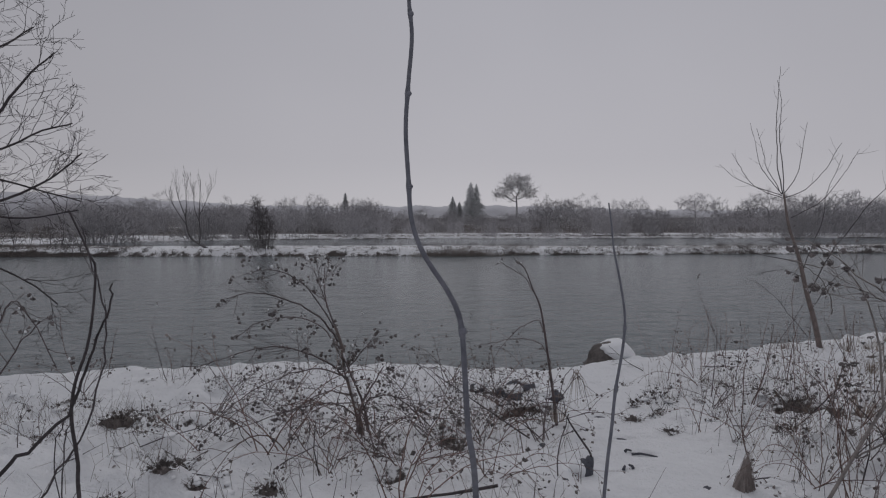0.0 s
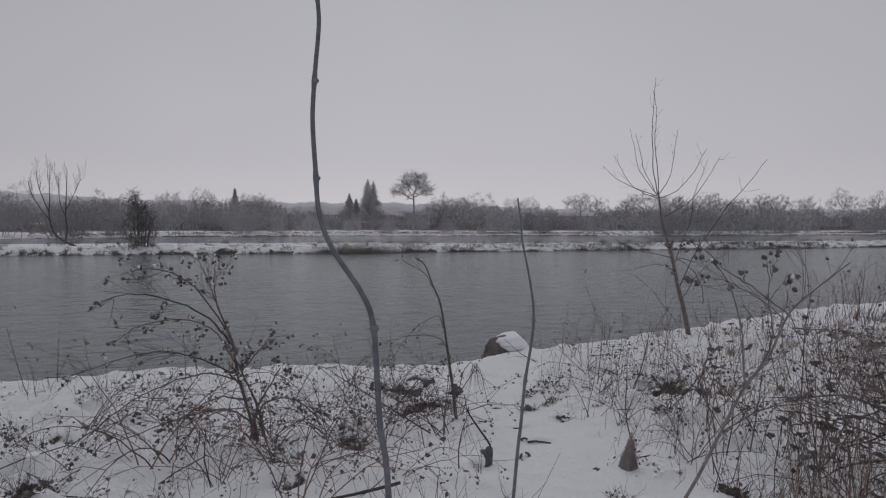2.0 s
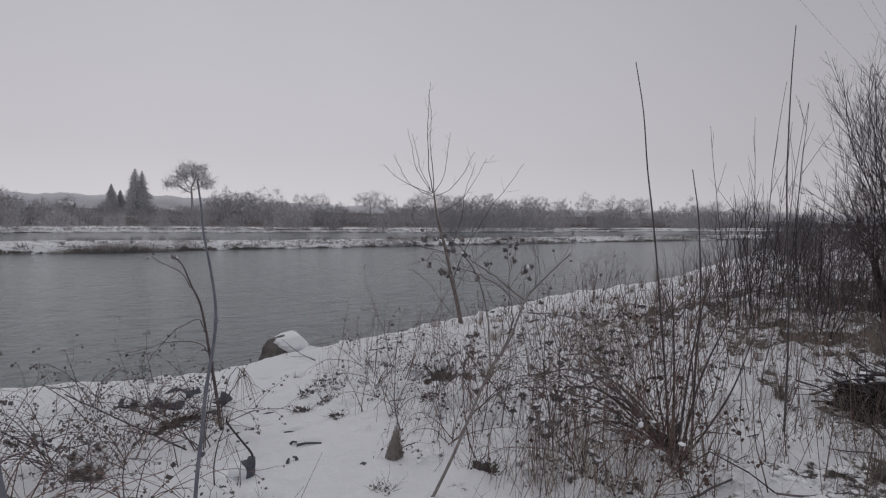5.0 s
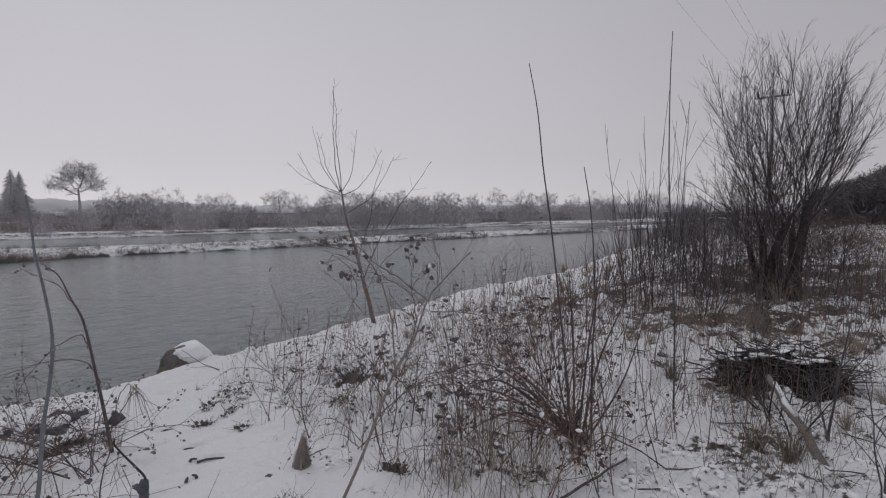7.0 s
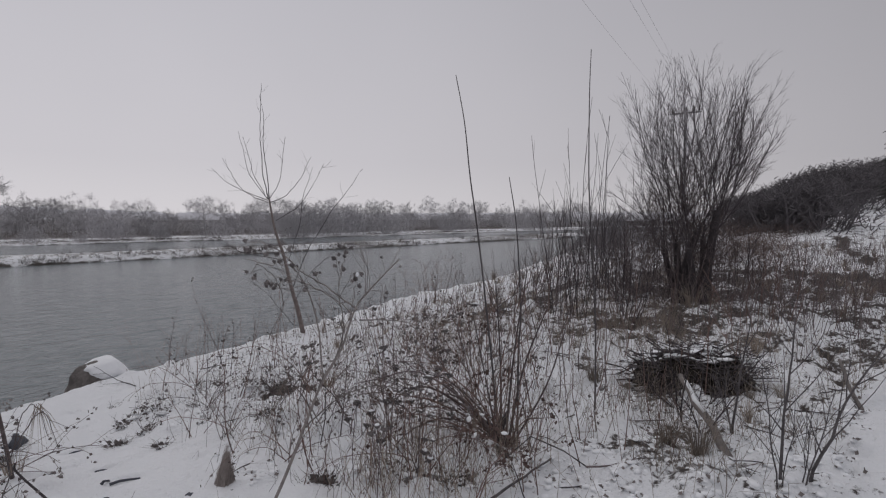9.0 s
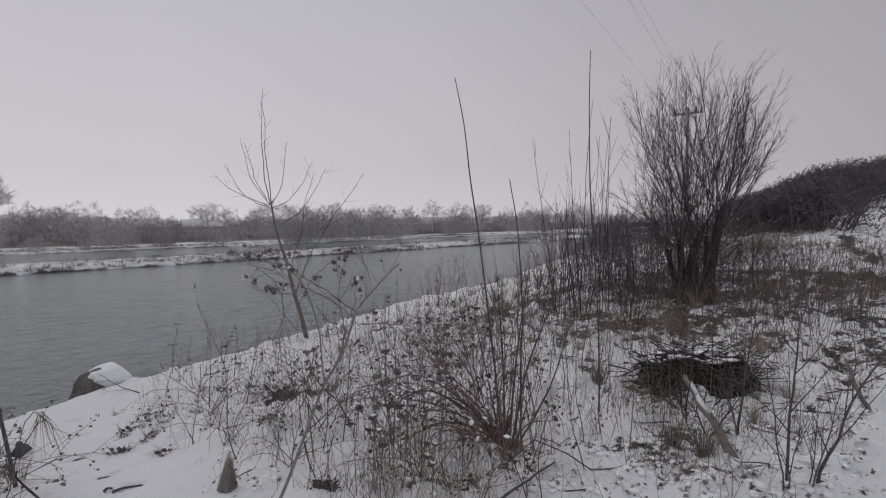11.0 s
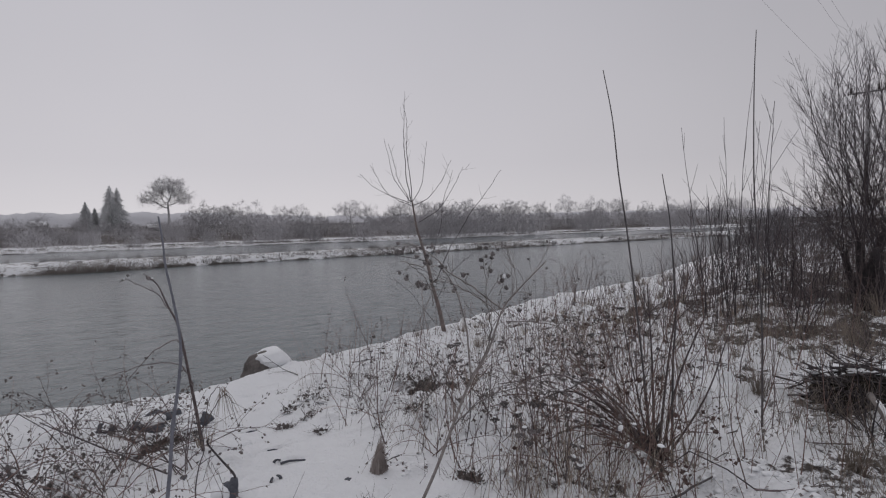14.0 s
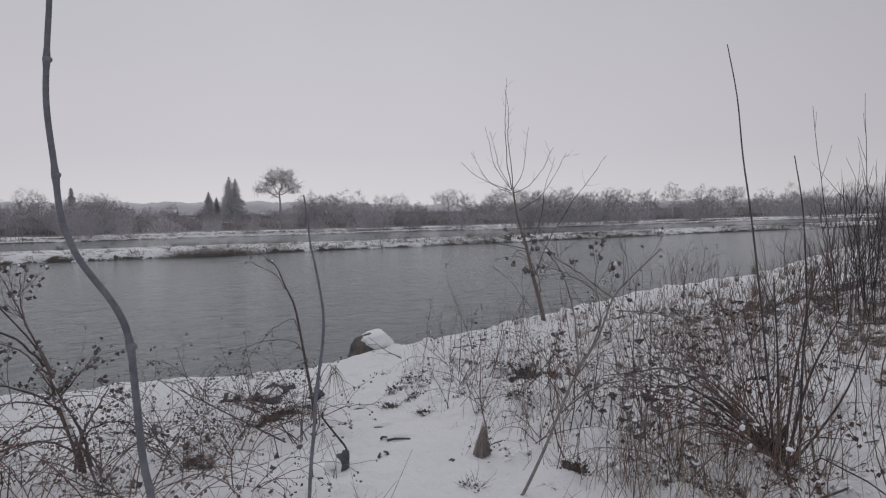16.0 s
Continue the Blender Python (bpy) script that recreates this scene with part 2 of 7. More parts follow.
class Tubes:
    """Collects tapered tubes, blades and lumps into one mesh."""

    def __init__(self):
        self.v, self.f = [], []

    def tube(self, pts, r0, r1, sides=4, knots=()):
        pts = [Vector(p) for p in pts]
        k, base = len(pts), len(self.v)
        ring = [(math.cos(6.28319 * j / sides), math.sin(6.28319 * j / sides)) for j in range(sides)]
        for i, p in enumerate(pts):
            t = pts[min(i + 1, k - 1)] - pts[max(i - 1, 0)]
            a = t.cross(Vector((0.31, 0.9, 0.21)))
            if a.length < 1e-6:
                a = t.cross(Vector((1, 0, 0)))
            a.normalize()
            b = t.cross(a)
            b.normalize()
            r = r0 + (r1 - r0) * i / (k - 1)
            if i in knots:
                r *= 1.3
            for c, s in ring:
                self.v.append((p.x + r * (a.x * c + b.x * s), p.y + r * (a.y * c + b.y * s), p.z + r * (a.z * c + b.z * s)))
        for i in range(k - 1):
            for j in range(sides):
                o, q = base + i * sides, (j + 1) % sides
                self.f.append((o + j, o + q, o + sides + q, o + sides + j))
        if sides > 3:
            self.f.append(tuple(base + sides - 1 - j for j in range(sides)))
            self.f.append(tuple(base + (k - 1) * sides + j for j in range(sides)))

    def blade(self, pts, w):
        """A grass blade: a thin three-sided strip that ends in a point."""
        self.tube(pts, w, w * 0.15, 3)

    def leaf(self, p, d, size, rng):
        """A curled dead leaf with a fold along its midrib."""
        d = Vector(d).normalized()
        a = d.orthogonal().normalized()
        a.rotate(Matrix.Rotation(rng.uniform(0, 6.28), 3, d))
        n = d.cross(a)
        base = len(self.v)
        for u, w, h in ((0, 0, 0), (0.45, 0.42, 0.14), (0.5, 0, -0.06), (0.45, -0.42, 0.14), (1, 0, 0.12)):
            q = Vector(p) + d * (size * u) + a * (size * w) + n * (size * h)
            self.v.append(tuple(q))
        self.f += [(base, base + 1, base + 2), (base, base + 2, base + 3), (base + 1, base + 4, base + 2), (base + 2, base + 4, base + 3)]

    def lump(self, p, r, rng, squash=1.0, rings=4, sides=7, rough=0.25):
        """An uneven rounded lump."""
        base, p = len(self.v), Vector(p)
        self.v.append((p.x, p.y, p.z - r * squash))
        for i in range(1, rings):
            th = math.pi * i / rings
            for j in range(sides):
                q = r * (1 + rng.uniform(-rough, rough))
                ph = 6.28319 * j / sides
                self.v.append((p.x + q * math.sin(th) * math.cos(ph), p.y + q * math.sin(th) * math.sin(ph), p.z - q * squash * math.cos(th)))
        self.v.append((p.x, p.y, p.z + r * squash))
        top = len(self.v) - 1
        for j in range(sides):
            q = (j + 1) % sides
            self.f.append((base, base + 1 + q, base + 1 + j))
            for i in range(rings - 2):
                o = base + 1 + i * sides
                self.f.append((o + j, o + q, o + sides + q, o + sides + j))
            o = base + 1 + (rings - 2) * sides
            self.f.append((o + j, o + q, top))

    def mesh(self, name, mat, smooth=True):
        me = bpy.data.meshes.new(name)
        me.from_pydata(self.v, [], self.f)
        if smooth:
            me.shade_smooth()
        me.materials.append(mat)
        return me


def thing(name, at, label, category, group="", turn=0.0, size=1.0, kind=""):
    """An Empty at a thing's base; its parts are meshes under it."""
    ob = new(name)
    ob.empty_display_size = 0.1
    ob.matrix_basis = Matrix.LocRotScale(Vector(at), Euler((0, 0, turn)), Vector((size, size, size)))
    return tagged(ob, label, category, group, kind)


def part(name, data, parent, at=None, label="", kind=""):
    """One mesh (shared or its own) under a thing or a part."""
    ob = new(name, data)
    ob.parent = parent
    if at is not None:
        ob.matrix_basis = at
    return tagged(ob, label, "", "", kind)


def curve_points(pts, per=4):
    """A smooth line through a few control points."""
    p = [Vector(q) for q in pts]
    p = [p[0] * 2 - p[1]] + p + [p[-1] * 2 - p[-2]]
    out = []
    for i in range(1, len(p) - 2):
        for k in range(per):
            t = k / per
            out.append(0.5 * ((2 * p[i]) + (p[i + 1] - p[i - 1]) * t + (2 * p[i - 1] - 5 * p[i] + 4 * p[i + 1] - p[i + 2]) * t * t
                              + (3 * p[i] - p[i - 1] - 3 * p[i + 1] + p[i + 2]) * t ** 3))
    return out + [p[-2]]


def wander(rng, amount):
    return Vector((rng.gauss(0, amount), rng.gauss(0, amount), rng.gauss(0, amount)))


def grow(tb, rng, p, d, length, r, level, step=0.12, wob=0.12, up=0.06, kids=5, ratio=0.55, angle=0.7, start=0.3, tip=0.0012, ends=None, sag=0.0):
    """A limb that wanders upwards (or sags) and carries smaller limbs."""
    p, d = Vector(p), Vector(d).normalized()
    n = max(2 if level == 0 else 3, min(14, int(length / step)))
    pts, ways = [p.copy()], [d.copy()]
    for i in range(n):
        d = (d + wander(rng, wob) + UP * (up - sag * i / n)).normalized()
        p = p + d * (length / n)
        pts.append(p.copy())
        ways.append(d.copy())
    r1 = tip if level == 0 else max(tip, r * 0.35)
    tb.tube(pts, r, r1, 6 if r > 0.03 else (4 if r > 0.006 else 3))
    if ends is not None:
        ends.append((pts[-1], ways[-1]))
    if level > 0:
        for k in range(kids):
            f = start + (1 - start) * (k + rng.random()) / kids
            i = min(n - 1, int(f * n))
            axis = ways[i].orthogonal().normalized()
            axis.rotate(Matrix.Rotation(rng.uniform(0, 6.28), 3, ways[i]))
            w = ways[i].copy()
            w.rotate(Matrix.Rotation(angle * rng.uniform(0.6, 1.3), 3, axis))
            grow(tb, rng, pts[i], w, length * ratio * rng.uniform(0.6, 1.2) * (1.15 - 0.5 * f), max(tip, r * 0.5 * (1.1 - 0.4 * f)), level - 1, step, wob, up, kids, ratio,
                 angle, start, tip, ends, sag)


# ---- ground ----
EDGE = [(-400, -60), (-60, 2), (-12, 6.3), (-5, 6.7), (-3, 7.0), (-1.7, 7.3), (0, 7.1), (1.3, 6.9), (2, 7.2), (2.8, 7.5), (4, 7.85), (5.1, 8.3), (6.75, 8.9), (9.1, 9.9), (10.7, 10.3), (13, 10.7), (16, 11.6), (19, 13), (30, 17.5), (60, 30), (120, 42), (400, 70)]


SHORE = [(-400, -20), (-45, 40), (-32, 49), (-26, 54.5), (-15, 58.5), (0, 60.3), (33, 60), (80, 62), (400, 80)]


def lerp(table, x):
    for (x0, y0), (x1, y1) in zip(table, table[1:]):
        if x <= x1:
            return y0 + (y1 - y0) * (x - x0) / (x1 - x0)
    return table[-1][1]


def dike_front(x):
    """The dike's waterline on the near side."""
    return 32.3 + (0.062 if x > 0 else 0.02) * x


def smooth(a, b, x):
    t = min(1, max(0, (x - a) / (b - a)))
    return t * t * (3 - 2 * t)


def near_bank(x, y):
    """Height of the near bank without its small lumps."""
    s = lerp(EDGE, x) - y
    h = -0.2 + 0.3 * smooth(1.0, 4.5, s) + 0.12 * smooth(4, 9, s)
    h += 1.7 * smooth(12, 48, x) * smooth(0, 14, s)
    h += 5.0 * smooth(34, 92, x) * smooth(24, 5, y) + 3 * smooth(95, 200, x) * smooth(24, 4, y)
    return h

FOOTPRINTS = [(1.55, 5.22, -0.2), (1.55, 4.5, -0.3), (1.52, 4.0, -0.35), (1.28, 4.72, 0.3), (1.37, 4.83, 0.1), (1.7, 5.85, -0.2), (1.8, 6.4, -0.2), (5.52, 0.91, 0.1), (4.9, 0.69, 0.2), (4.35, 0.61, 0.1),
              (6.09, 0.92, 0.3), (5.39, 0.68, 0.2), (3.99, 0.72, 0.1), (4.59, 0.69, 0.2), (6.76, 1.09, 0.2), (5.1, 1.0, 0.2), (3.7, 0.62, 0.4), (7.4, 1.2, 0.1)]


def footprint(x, y):
    """Depth of a trodden step at a place, 0 to 1."""
    deep = 0.0
    for fx, fy, turn in FOOTPRINTS:
        if abs(fx - x) < 0.3 and abs(fy - y) < 0.3:
            c, s = math.cos(turn), math.sin(turn)
            u, w = ((x - fx) * c + (y - fy) * s) / 0.10, (-(x - fx) * s + (y - fy) * c) / 0.05
            deep = max(deep, 1 - smooth(0.55, 1.25, math.hypot(u, w)))
    return deep


def relief(x, y, scale, seed=0.0):
    return noise.noise(Vector((x * scale + seed, y * scale - seed, seed * 1.7)))


def ground(x, y):
    """Height of the ground and how much of its soil shows, with the steps' shade painted in as soil."""
    s = lerp(EDGE, x) - y + 0.18 * relief(x, y, 1.1, 4) + 0.07 * relief(x, y, 4, 9)
    far = max(abs(x), abs(y))
    if s > -0.6:
        h = near_bank(x, y)
        if far < 40:
            lumps = 0.05 * relief(x, y, 1.3, 2) + 0.11 * max(0, relief(x, y, 2.9, 7)) + 0.07 * max(0, relief(x, y, 5.5, 3)) + 0.03 * max(0, relief(x, y, 10, 5))
            path = math.exp(-((x - 1.6) / 0.45) ** 2) * smooth(7.5, 6, y)
            h += lumps * (0.35 + 0.65 * smooth(0.1, 1.6, s)) * (1 - 0.75 * path) * (1.6 if x > 2.4 else 1.0 + 0.8 * smooth(-0.9, -1.5, x))
            h -= (0.03 if x < 3 else 0.07) * footprint(x, y)
        h -= 0.75 * smooth(0.02, -0.42, s)
        bare = 0.95 * smooth(-0.1, -0.22, s) + 0.15 + 0.10 * relief(x, y, 0.7, 31)
        bare += 0.08 * math.exp(-((x - 4.2) / 1.2) ** 2 - ((y - 1.5) / 0.7) ** 2) + 0.09 * smooth(2.0, 3.6, x) * smooth(0.4, 1.6, s) * smooth(9.5, 7.5, y)
        bare += (0.22 + 0.17 * relief(x, y, 0.8, 41)) * smooth(6.0, 7.6, x) * smooth(19, 13, x) * smooth(8.6, 6.0, y)
        bare += 0.10 * smooth(9, 16, x) * smooth(60, 48, x) + 0.2 * smooth(48, 60, x) * smooth(26, 12, y)
        bare += 0.07 * math.exp(-((x - 0.2) / 1.1) ** 2 - ((y - 4.6) / 0.9) ** 2) + 0.12 * math.exp(-((x + 2.6) / 0.9) ** 2 - ((y - 4.4) / 1.0) ** 2)
        # Shade inside the trodden steps, put in as soil tone
        bare += (0.25 if x < 3 else 0.28) * footprint(x, y) ** 1.2
        bare += 0.5 * math.exp(-((x - 16.3 - 0.34 * (y - 3.2)) / 0.4) ** 2) * smooth(0.2, 1.0, y) * smooth(5.4, 4.6, y)
        bare += 0.36 * math.exp(-((y - 2.2 - 0.26 * (x - 20) - 0.3 * relief(x, y, 0.4, 3)) / 0.2) ** 2) * smooth(18, 19.5, x) * smooth(30, 27, x)
        # Sunken spots: ground lowered and toned darker through bare
        for hx, hy, hr in ((-2.15, 4.4, 0.13), (-1.62, 3.72, 0.08), (-0.2, 3.55, 0.07), (-1.3, 3.3, 0.09), (-2.6, 5.2, 0.08), (-1.95, 4.75, 0.07), (3.3, 2.3, 0.19), (2.75, 2.2, 0.13), (0.2, 4.35, 0.12), (0.75, 5.1, 0.12), (4.75, 4.3, 0.2), (3.35, 5.15, 0.16)):
            if abs(hx - x) < 0.5 and abs(hy - y) < 0.5:
                pit = math.exp(-((x - hx) ** 2 * 0.6 + (y - hy) ** 2) / hr ** 2)
                bare += 0.62 * pit * (0.6 + relief(x, y, 7, 2))
                h -= 0.06 * pit
        bare += (0.02 + 0.2 * relief(x, y, 8, 61)) * smooth(2.3, 3.2, x) * smooth(14, 9, x)
        if abs(x - 1.55) < 0.6 and y > 3:
            bare -= 0.16
        return h, bare
    u = y - dike_front(x) + 0.5 * relief(x, y, 0.25, 5) + 0.2 * relief(x, y, 1.2, 6)
    v = y - lerp(SHORE, x) + 0.5 * relief(x, y, 0.15, 8) + 0.25 * relief(x, y, 0.9, 18)
    h = -1.0
    bare = 0.1
    if u < 8:
        h += (0.9 - 0.08 * smooth(2, 10, x)) * smooth(-0.7, 1.0, u) * smooth(5.2, 3.2, u) + 0.06 * smooth(0.6, 2.2, u) * smooth(5, 3, u)
        bare = 0.0 + 0.3 * relief(x, y, 0.9, 3) + 0.5 * max(0, relief(x, y, 2.6, 13)) + 0.55 * smooth(0.6, 0.3, u) + 0.35 * smooth(4.0, 5.0, u)
        bare += 0.3 * smooth(-17, -20, x)
    elif v > -2:
        h += 0.62 * smooth(-0.7, 0.3, v) + 0.28 * smooth(1.6, 2.3, v) + 0.1 * relief(x, y, 0.2, 4) * smooth(1, 3, v)
        h += 0.012 * max(0, v - 30) * smooth(600, 100, v)
        bare = -0.03 + 0.22 * relief(x * 0.35, y, 0.4, 3) + 0.6 * smooth(0.4, 0.1, v) + 0.5 * smooth(1.5, 1.8, v) * smooth(2.5, 2.1, v)
        bare += 0.45 * smooth(0.05, 0.4, relief(x * 0.22, y, 0.55, 23)) * smooth(3.5, 5, v) + 0.5 * smooth(5, 7.5, v) + 0.1 * smooth(13, 16, v)
    return h, bare


def steps_from(start, end, fine_end, fine, growth, cap=1e9):
    out, q = [], start
    way = 1 if end > start else -1
    while (q - end) * way < 0:
        out.append(q)
        beyond = max(0.0, (q - fine_end) * way)
        q += way * min(cap, fine + growth * beyond)
    return out + [end]


def build_ground():
    xs = sorted(set(steps_from(2.0, 3000, 7.5, 0.05, 0.038) + steps_from(2.0, -3000, -4.0, 0.05, 0.05)))
    ys = sorted(set(steps_from(4.0, 30.0, 8.2, 0.05, 0.06) + steps_from(30.0, 41.0, 41.0, 0.3, 0) + steps_from(41, 50, 41.5, 0.5, 0.2) + steps_from(50, 68, 68, 0.4, 0)
                    + steps_from(68, 3000, 68, 0.6, 0.08) + steps_from(4.0, -3000, 0.4, 0.05, 0.1)))
    # closer lines where the trodden steps are
    xs = sorted(xs + [1.975 - 0.05 * k for k in range(18)])
    ys = sorted(ys + [3.125 + 0.05 * k for k in range(46)])
    verts, bare = [], []
    for y in ys:
        for x in xs:
            h, b = ground(x, y)
            verts.append((x, y, h))
            bare.append(b)
    w = len(xs)
    faces = [(j * w + i, j * w + i + 1, (j + 1) * w + i + 1, (j + 1) * w + i) for j in range(len(ys) - 1) for i in range(w - 1)]
    me = bpy.data.meshes.new("ground")
    me.from_pydata(verts, [], faces)
    me.attributes.new("bare", "FLOAT", "POINT").data.foreach_set("value", bare)
    me.shade_smooth()
    me.materials.append(SNOW_GROUND)
    return tagged(new("ground", me), "snow-covered river bank and flat meadows with dead grass", "ground", "", "structure")


build_ground()


def build_water():
    me = bpy.data.meshes.new("water")
    me.from_pydata([(-1500, -60, -0.5), (1500, -60, -0.5), (1500, 300, -0.5), (-1500, 300, -0.5)], [], [(0, 1, 2, 3)])
    me.materials.append(WATER)
    tagged(new("water", me), "dark grey-green rippled river water under snow cloud", "river", "", "structure")


build_water()


def on_ground(x, y, sink=0.02):
    return Vector((x, y, ground(x, y)[0] - sink))


def local(pts, base):
    return [Vector(p) - Vector(base) for p in pts]


# ---- shared small pieces ----
piece_rng = random.Random(11)


def seed_head_mesh(r, name="seed_head"):
    tb = Tubes()
    tb.lump((0, 0, 0), r, piece_rng, 0.85, 5, 8, 0.42)
    return tb.mesh(name, SEED, False)


HEADS = [seed_head_mesh(r) for r in (0.007, 0.010, 0.013, 0.018)]


def snow_cap_mesh(r):
    tb = Tubes()
    tb.lump((0, 0, r * 0.75), r * 0.8, piece_rng, 0.55, 4, 6, 0.15)
    return tb.mesh("snow_cap", SNOW)


CAPS = [snow_cap_mesh(r) for r in (0.009, 0.012, 0.017)]


def put_heads(owner, ends, rng, big=1, cluster=(1, 3), capped=0.25):
    """Seed heads, some with a cap of snow, at the ends of a plant's twigs."""
    for p, d in ends:
        for _ in range(rng.randint(*cluster)):
            q = p + wander(rng, 0.016)
            k = rng.randrange(max(0, big - 1), min(len(HEADS), big + 2))
            head = part("seed_head", HEADS[k], owner, Matrix.LocRotScale(q, Euler((rng.random() * 6, rng.random() * 6, 0)), None))
            if rng.random() < capped:
                part("snow_cap", CAPS[min(2, k)], head, Matrix.Rotation(0, 4, "X"), "small cap of fresh snow")


# ---- two bent canes close to the viewer ----
def cane(points, r0, r1, knots, label):
    base = on_ground(points[-1][0], points[-1][1], 0.05)
    pts = curve_points([tuple(base)] + list(reversed(points)), 5)
    ob = thing("cane", base, label, "plant stem", "bare canes beside the viewer")
    tb = Tubes()
    tb.tube(local(pts, base), r0, r1, 10, knots)
    stem = part("stem", tb.mesh("stem", CANE_GREY), ob)
    for k in knots:
        bud = Tubes()
        girth = r0 + (r1 - r0) * k / (len(pts) - 1)
        bud.lump((0, 0, 0), girth * 1.55, piece_rng, 0.9, 6, 10, 0.1)
        part("bud", bud.mesh("bud", CANE_GREY), stem, Matrix.Translation(Vector(pts[k]) - base + Vector((girth * 0.25, -girth * 0.1, 0))))
    return ob


cane([(0.066, 1.195, 2.3), (0.067, 1.199, 2.089), (0.064, 1.199, 2.03), (0.069, 1.199, 1.965), (0.062, 1.199, 1.88), (0.057, 1.199, 1.799), (0.061, 1.205, 1.712), (0.067, 1.2, 1.634),
      (0.09, 1.174, 1.573), (0.136, 1.144, 1.504), (0.155, 1.123, 1.457), (0.161, 1.113, 1.382), (0.167, 1.107, 1.278), (0.18, 1.098, 1.162), (0.193, 1.105, 0.704)],
     0.0058, 0.0033, (24, 44, 54, 63), "tall bent grey bare cane with swollen nodes, rooted in snow")
cane([(0.418, 1.164, 1.664), (0.422, 1.158, 1.624), (0.424, 1.151, 1.584), (0.432, 1.137, 1.526), (0.437, 1.125, 1.469), (0.433, 1.12, 1.416), (0.421, 1.118, 1.343), (0.414, 1.115, 1.275),
      (0.402, 1.113, 1.154), (0.375, 1.125, 0.693)],
     0.0035, 0.0013, (20, 28), "thin crooked grey bare cane with nodes, rooted in snow")


# ---- shaped shrubs and saplings ----
class ShapedPlant:
    """A plant drawn limb by limb; every limb carries its own twigs, and seed heads where it has them."""

    def __init__(self, name, x, y, mat, label, category, twigs, heads=None, trunk_mat=None, group="", tip=0.0011, up=0.05):
        self.tip, self.up = tip, up
        self.base = on_ground(x, y, 0.03)
        self.ob = thing(name, self.base, label, category, group)
        self.mat, self.trunk_mat, self.twigs, self.heads, self.count = mat, trunk_mat or mat, twigs, heads, 0
        self.rng = random.Random(int(abs(x) * 100 + abs(y) * 10))

    def limb(self, r0, r1, n, *pts):
        rng, tb, ends, first = self.rng, Tubes(), [], self.count == 0
        line = [p - self.base for p in curve_points(pts, 4)]
        if first:
            line[0].z = 0.0
        else:
            line = [p + wander(rng, 0.004) for p in line]
        tb.tube(line, r0, r1, 8 if r0 > 0.02 else 5)
        length, thick, level = self.twigs
        for _ in range(n):
            k = rng.randrange(len(line) // 3, len(line) - 1)
            way = (line[k + 1] - line[k]).normalized()
            axis = way.orthogonal().normalized()
            axis.rotate(Matrix.Rotation(rng.uniform(0, 6.28), 3, way))
            way.rotate(Matrix.Rotation(rng.uniform(0.4, 0.9), 3, axis))
            grow(tb, rng, line[k], way, length * rng.uniform(0.5, 1.2), max(thick, r1 * 0.6), level, 0.05, 0.13, self.up, 3, 0.55, 0.7, 0.3, self.tip, ends)
        made = part("trunk" if first else "branch", tb.mesh("limb", self.trunk_mat if first else self.mat), self.ob)
        self.count += 1
        if self.heads:
            ends.append((line[-1], UP))
            rng.shuffle(ends)
            put_heads(made, ends[:self.heads[0]], rng, *self.heads[1:])
        return self



# shrub with seed heads at the middle of the bank
plant = ShapedPlant("seed_shrub", -0.52, 4.5, TWIG_BROWN, "leafless snow-dusted shrub with dark seed heads on arching branches", "shrub", (0.26, 0.0022, 1), (13, 1, (1, 4), 0.2), BARK_ORANGE)
plant.limb(0.025, 0.010, 8, (-0.52, 4.5, -0.06), (-0.56, 4.5, 0.15), (-0.6, 4.49, 0.3), (-0.64, 4.48, 0.46), (-0.67, 4.48, 0.66), (-0.72, 4.47, 0.82))
plant.limb(0.0085, 0.0025, 13, (-0.69, 4.47, 0.69), (-0.79, 4.46, 0.84), (-0.98, 4.43, 0.98), (-1.18, 4.4, 1.06), (-1.34, 4.38, 1.08), (-1.51, 4.35, 1.04))
plant.limb(0.007, 0.0025, 9, (-0.72, 4.47, 0.82), (-0.77, 4.46, 0.97), (-0.81, 4.46, 1.08), (-0.87, 4.45, 1.25))
plant.limb(0.006, 0.0025, 5, (-0.77, 4.46, 0.95), (-0.8, 4.46, 1.13), (-0.78, 4.46, 1.28))
plant.limb(0.008, 0.0025, 16, (-0.61, 4.49, 0.35), (-0.73, 4.47, 0.49), (-0.94, 4.44, 0.61), (-1.15, 4.41, 0.66), (-1.35, 4.38, 0.64), (-1.72, 4.32, 0.53))
plant.limb(0.007, 0.0025, 9, (-0.6, 4.49, 0.26), (-0.73, 4.4, 0.32), (-0.86, 4.35, 0.29), (-0.99, 4.3, 0.21), (-1.14, 4.2, 0.06))
plant.limb(0.007, 0.0025, 14, (-0.57, 4.49, 0.1), (-0.69, 4.4, 0.22), (-0.9, 4.3, 0.24), (-1.16, 4.2, 0.19), (-1.45, 4.1, 0.1))
plant.limb(0.007, 0.0025, 16, (-0.54, 4.49, 0.1), (-0.42, 4.3, 0.3), (-0.2, 4.1, 0.36), (0.05, 3.9, 0.22))
plant.limb(0.007, 0.0025, 16, (-0.56, 4.49, 0.16), (-0.46, 4.2, 0.2), (-0.36, 3.9, 0.12), (-0.3, 3.7, 0.05))
plant.limb(0.006, 0.0025, 4, (-0.64, 4.48, 0.46), (-0.5, 4.5, 0.62), (-0.42, 4.52, 0.72))
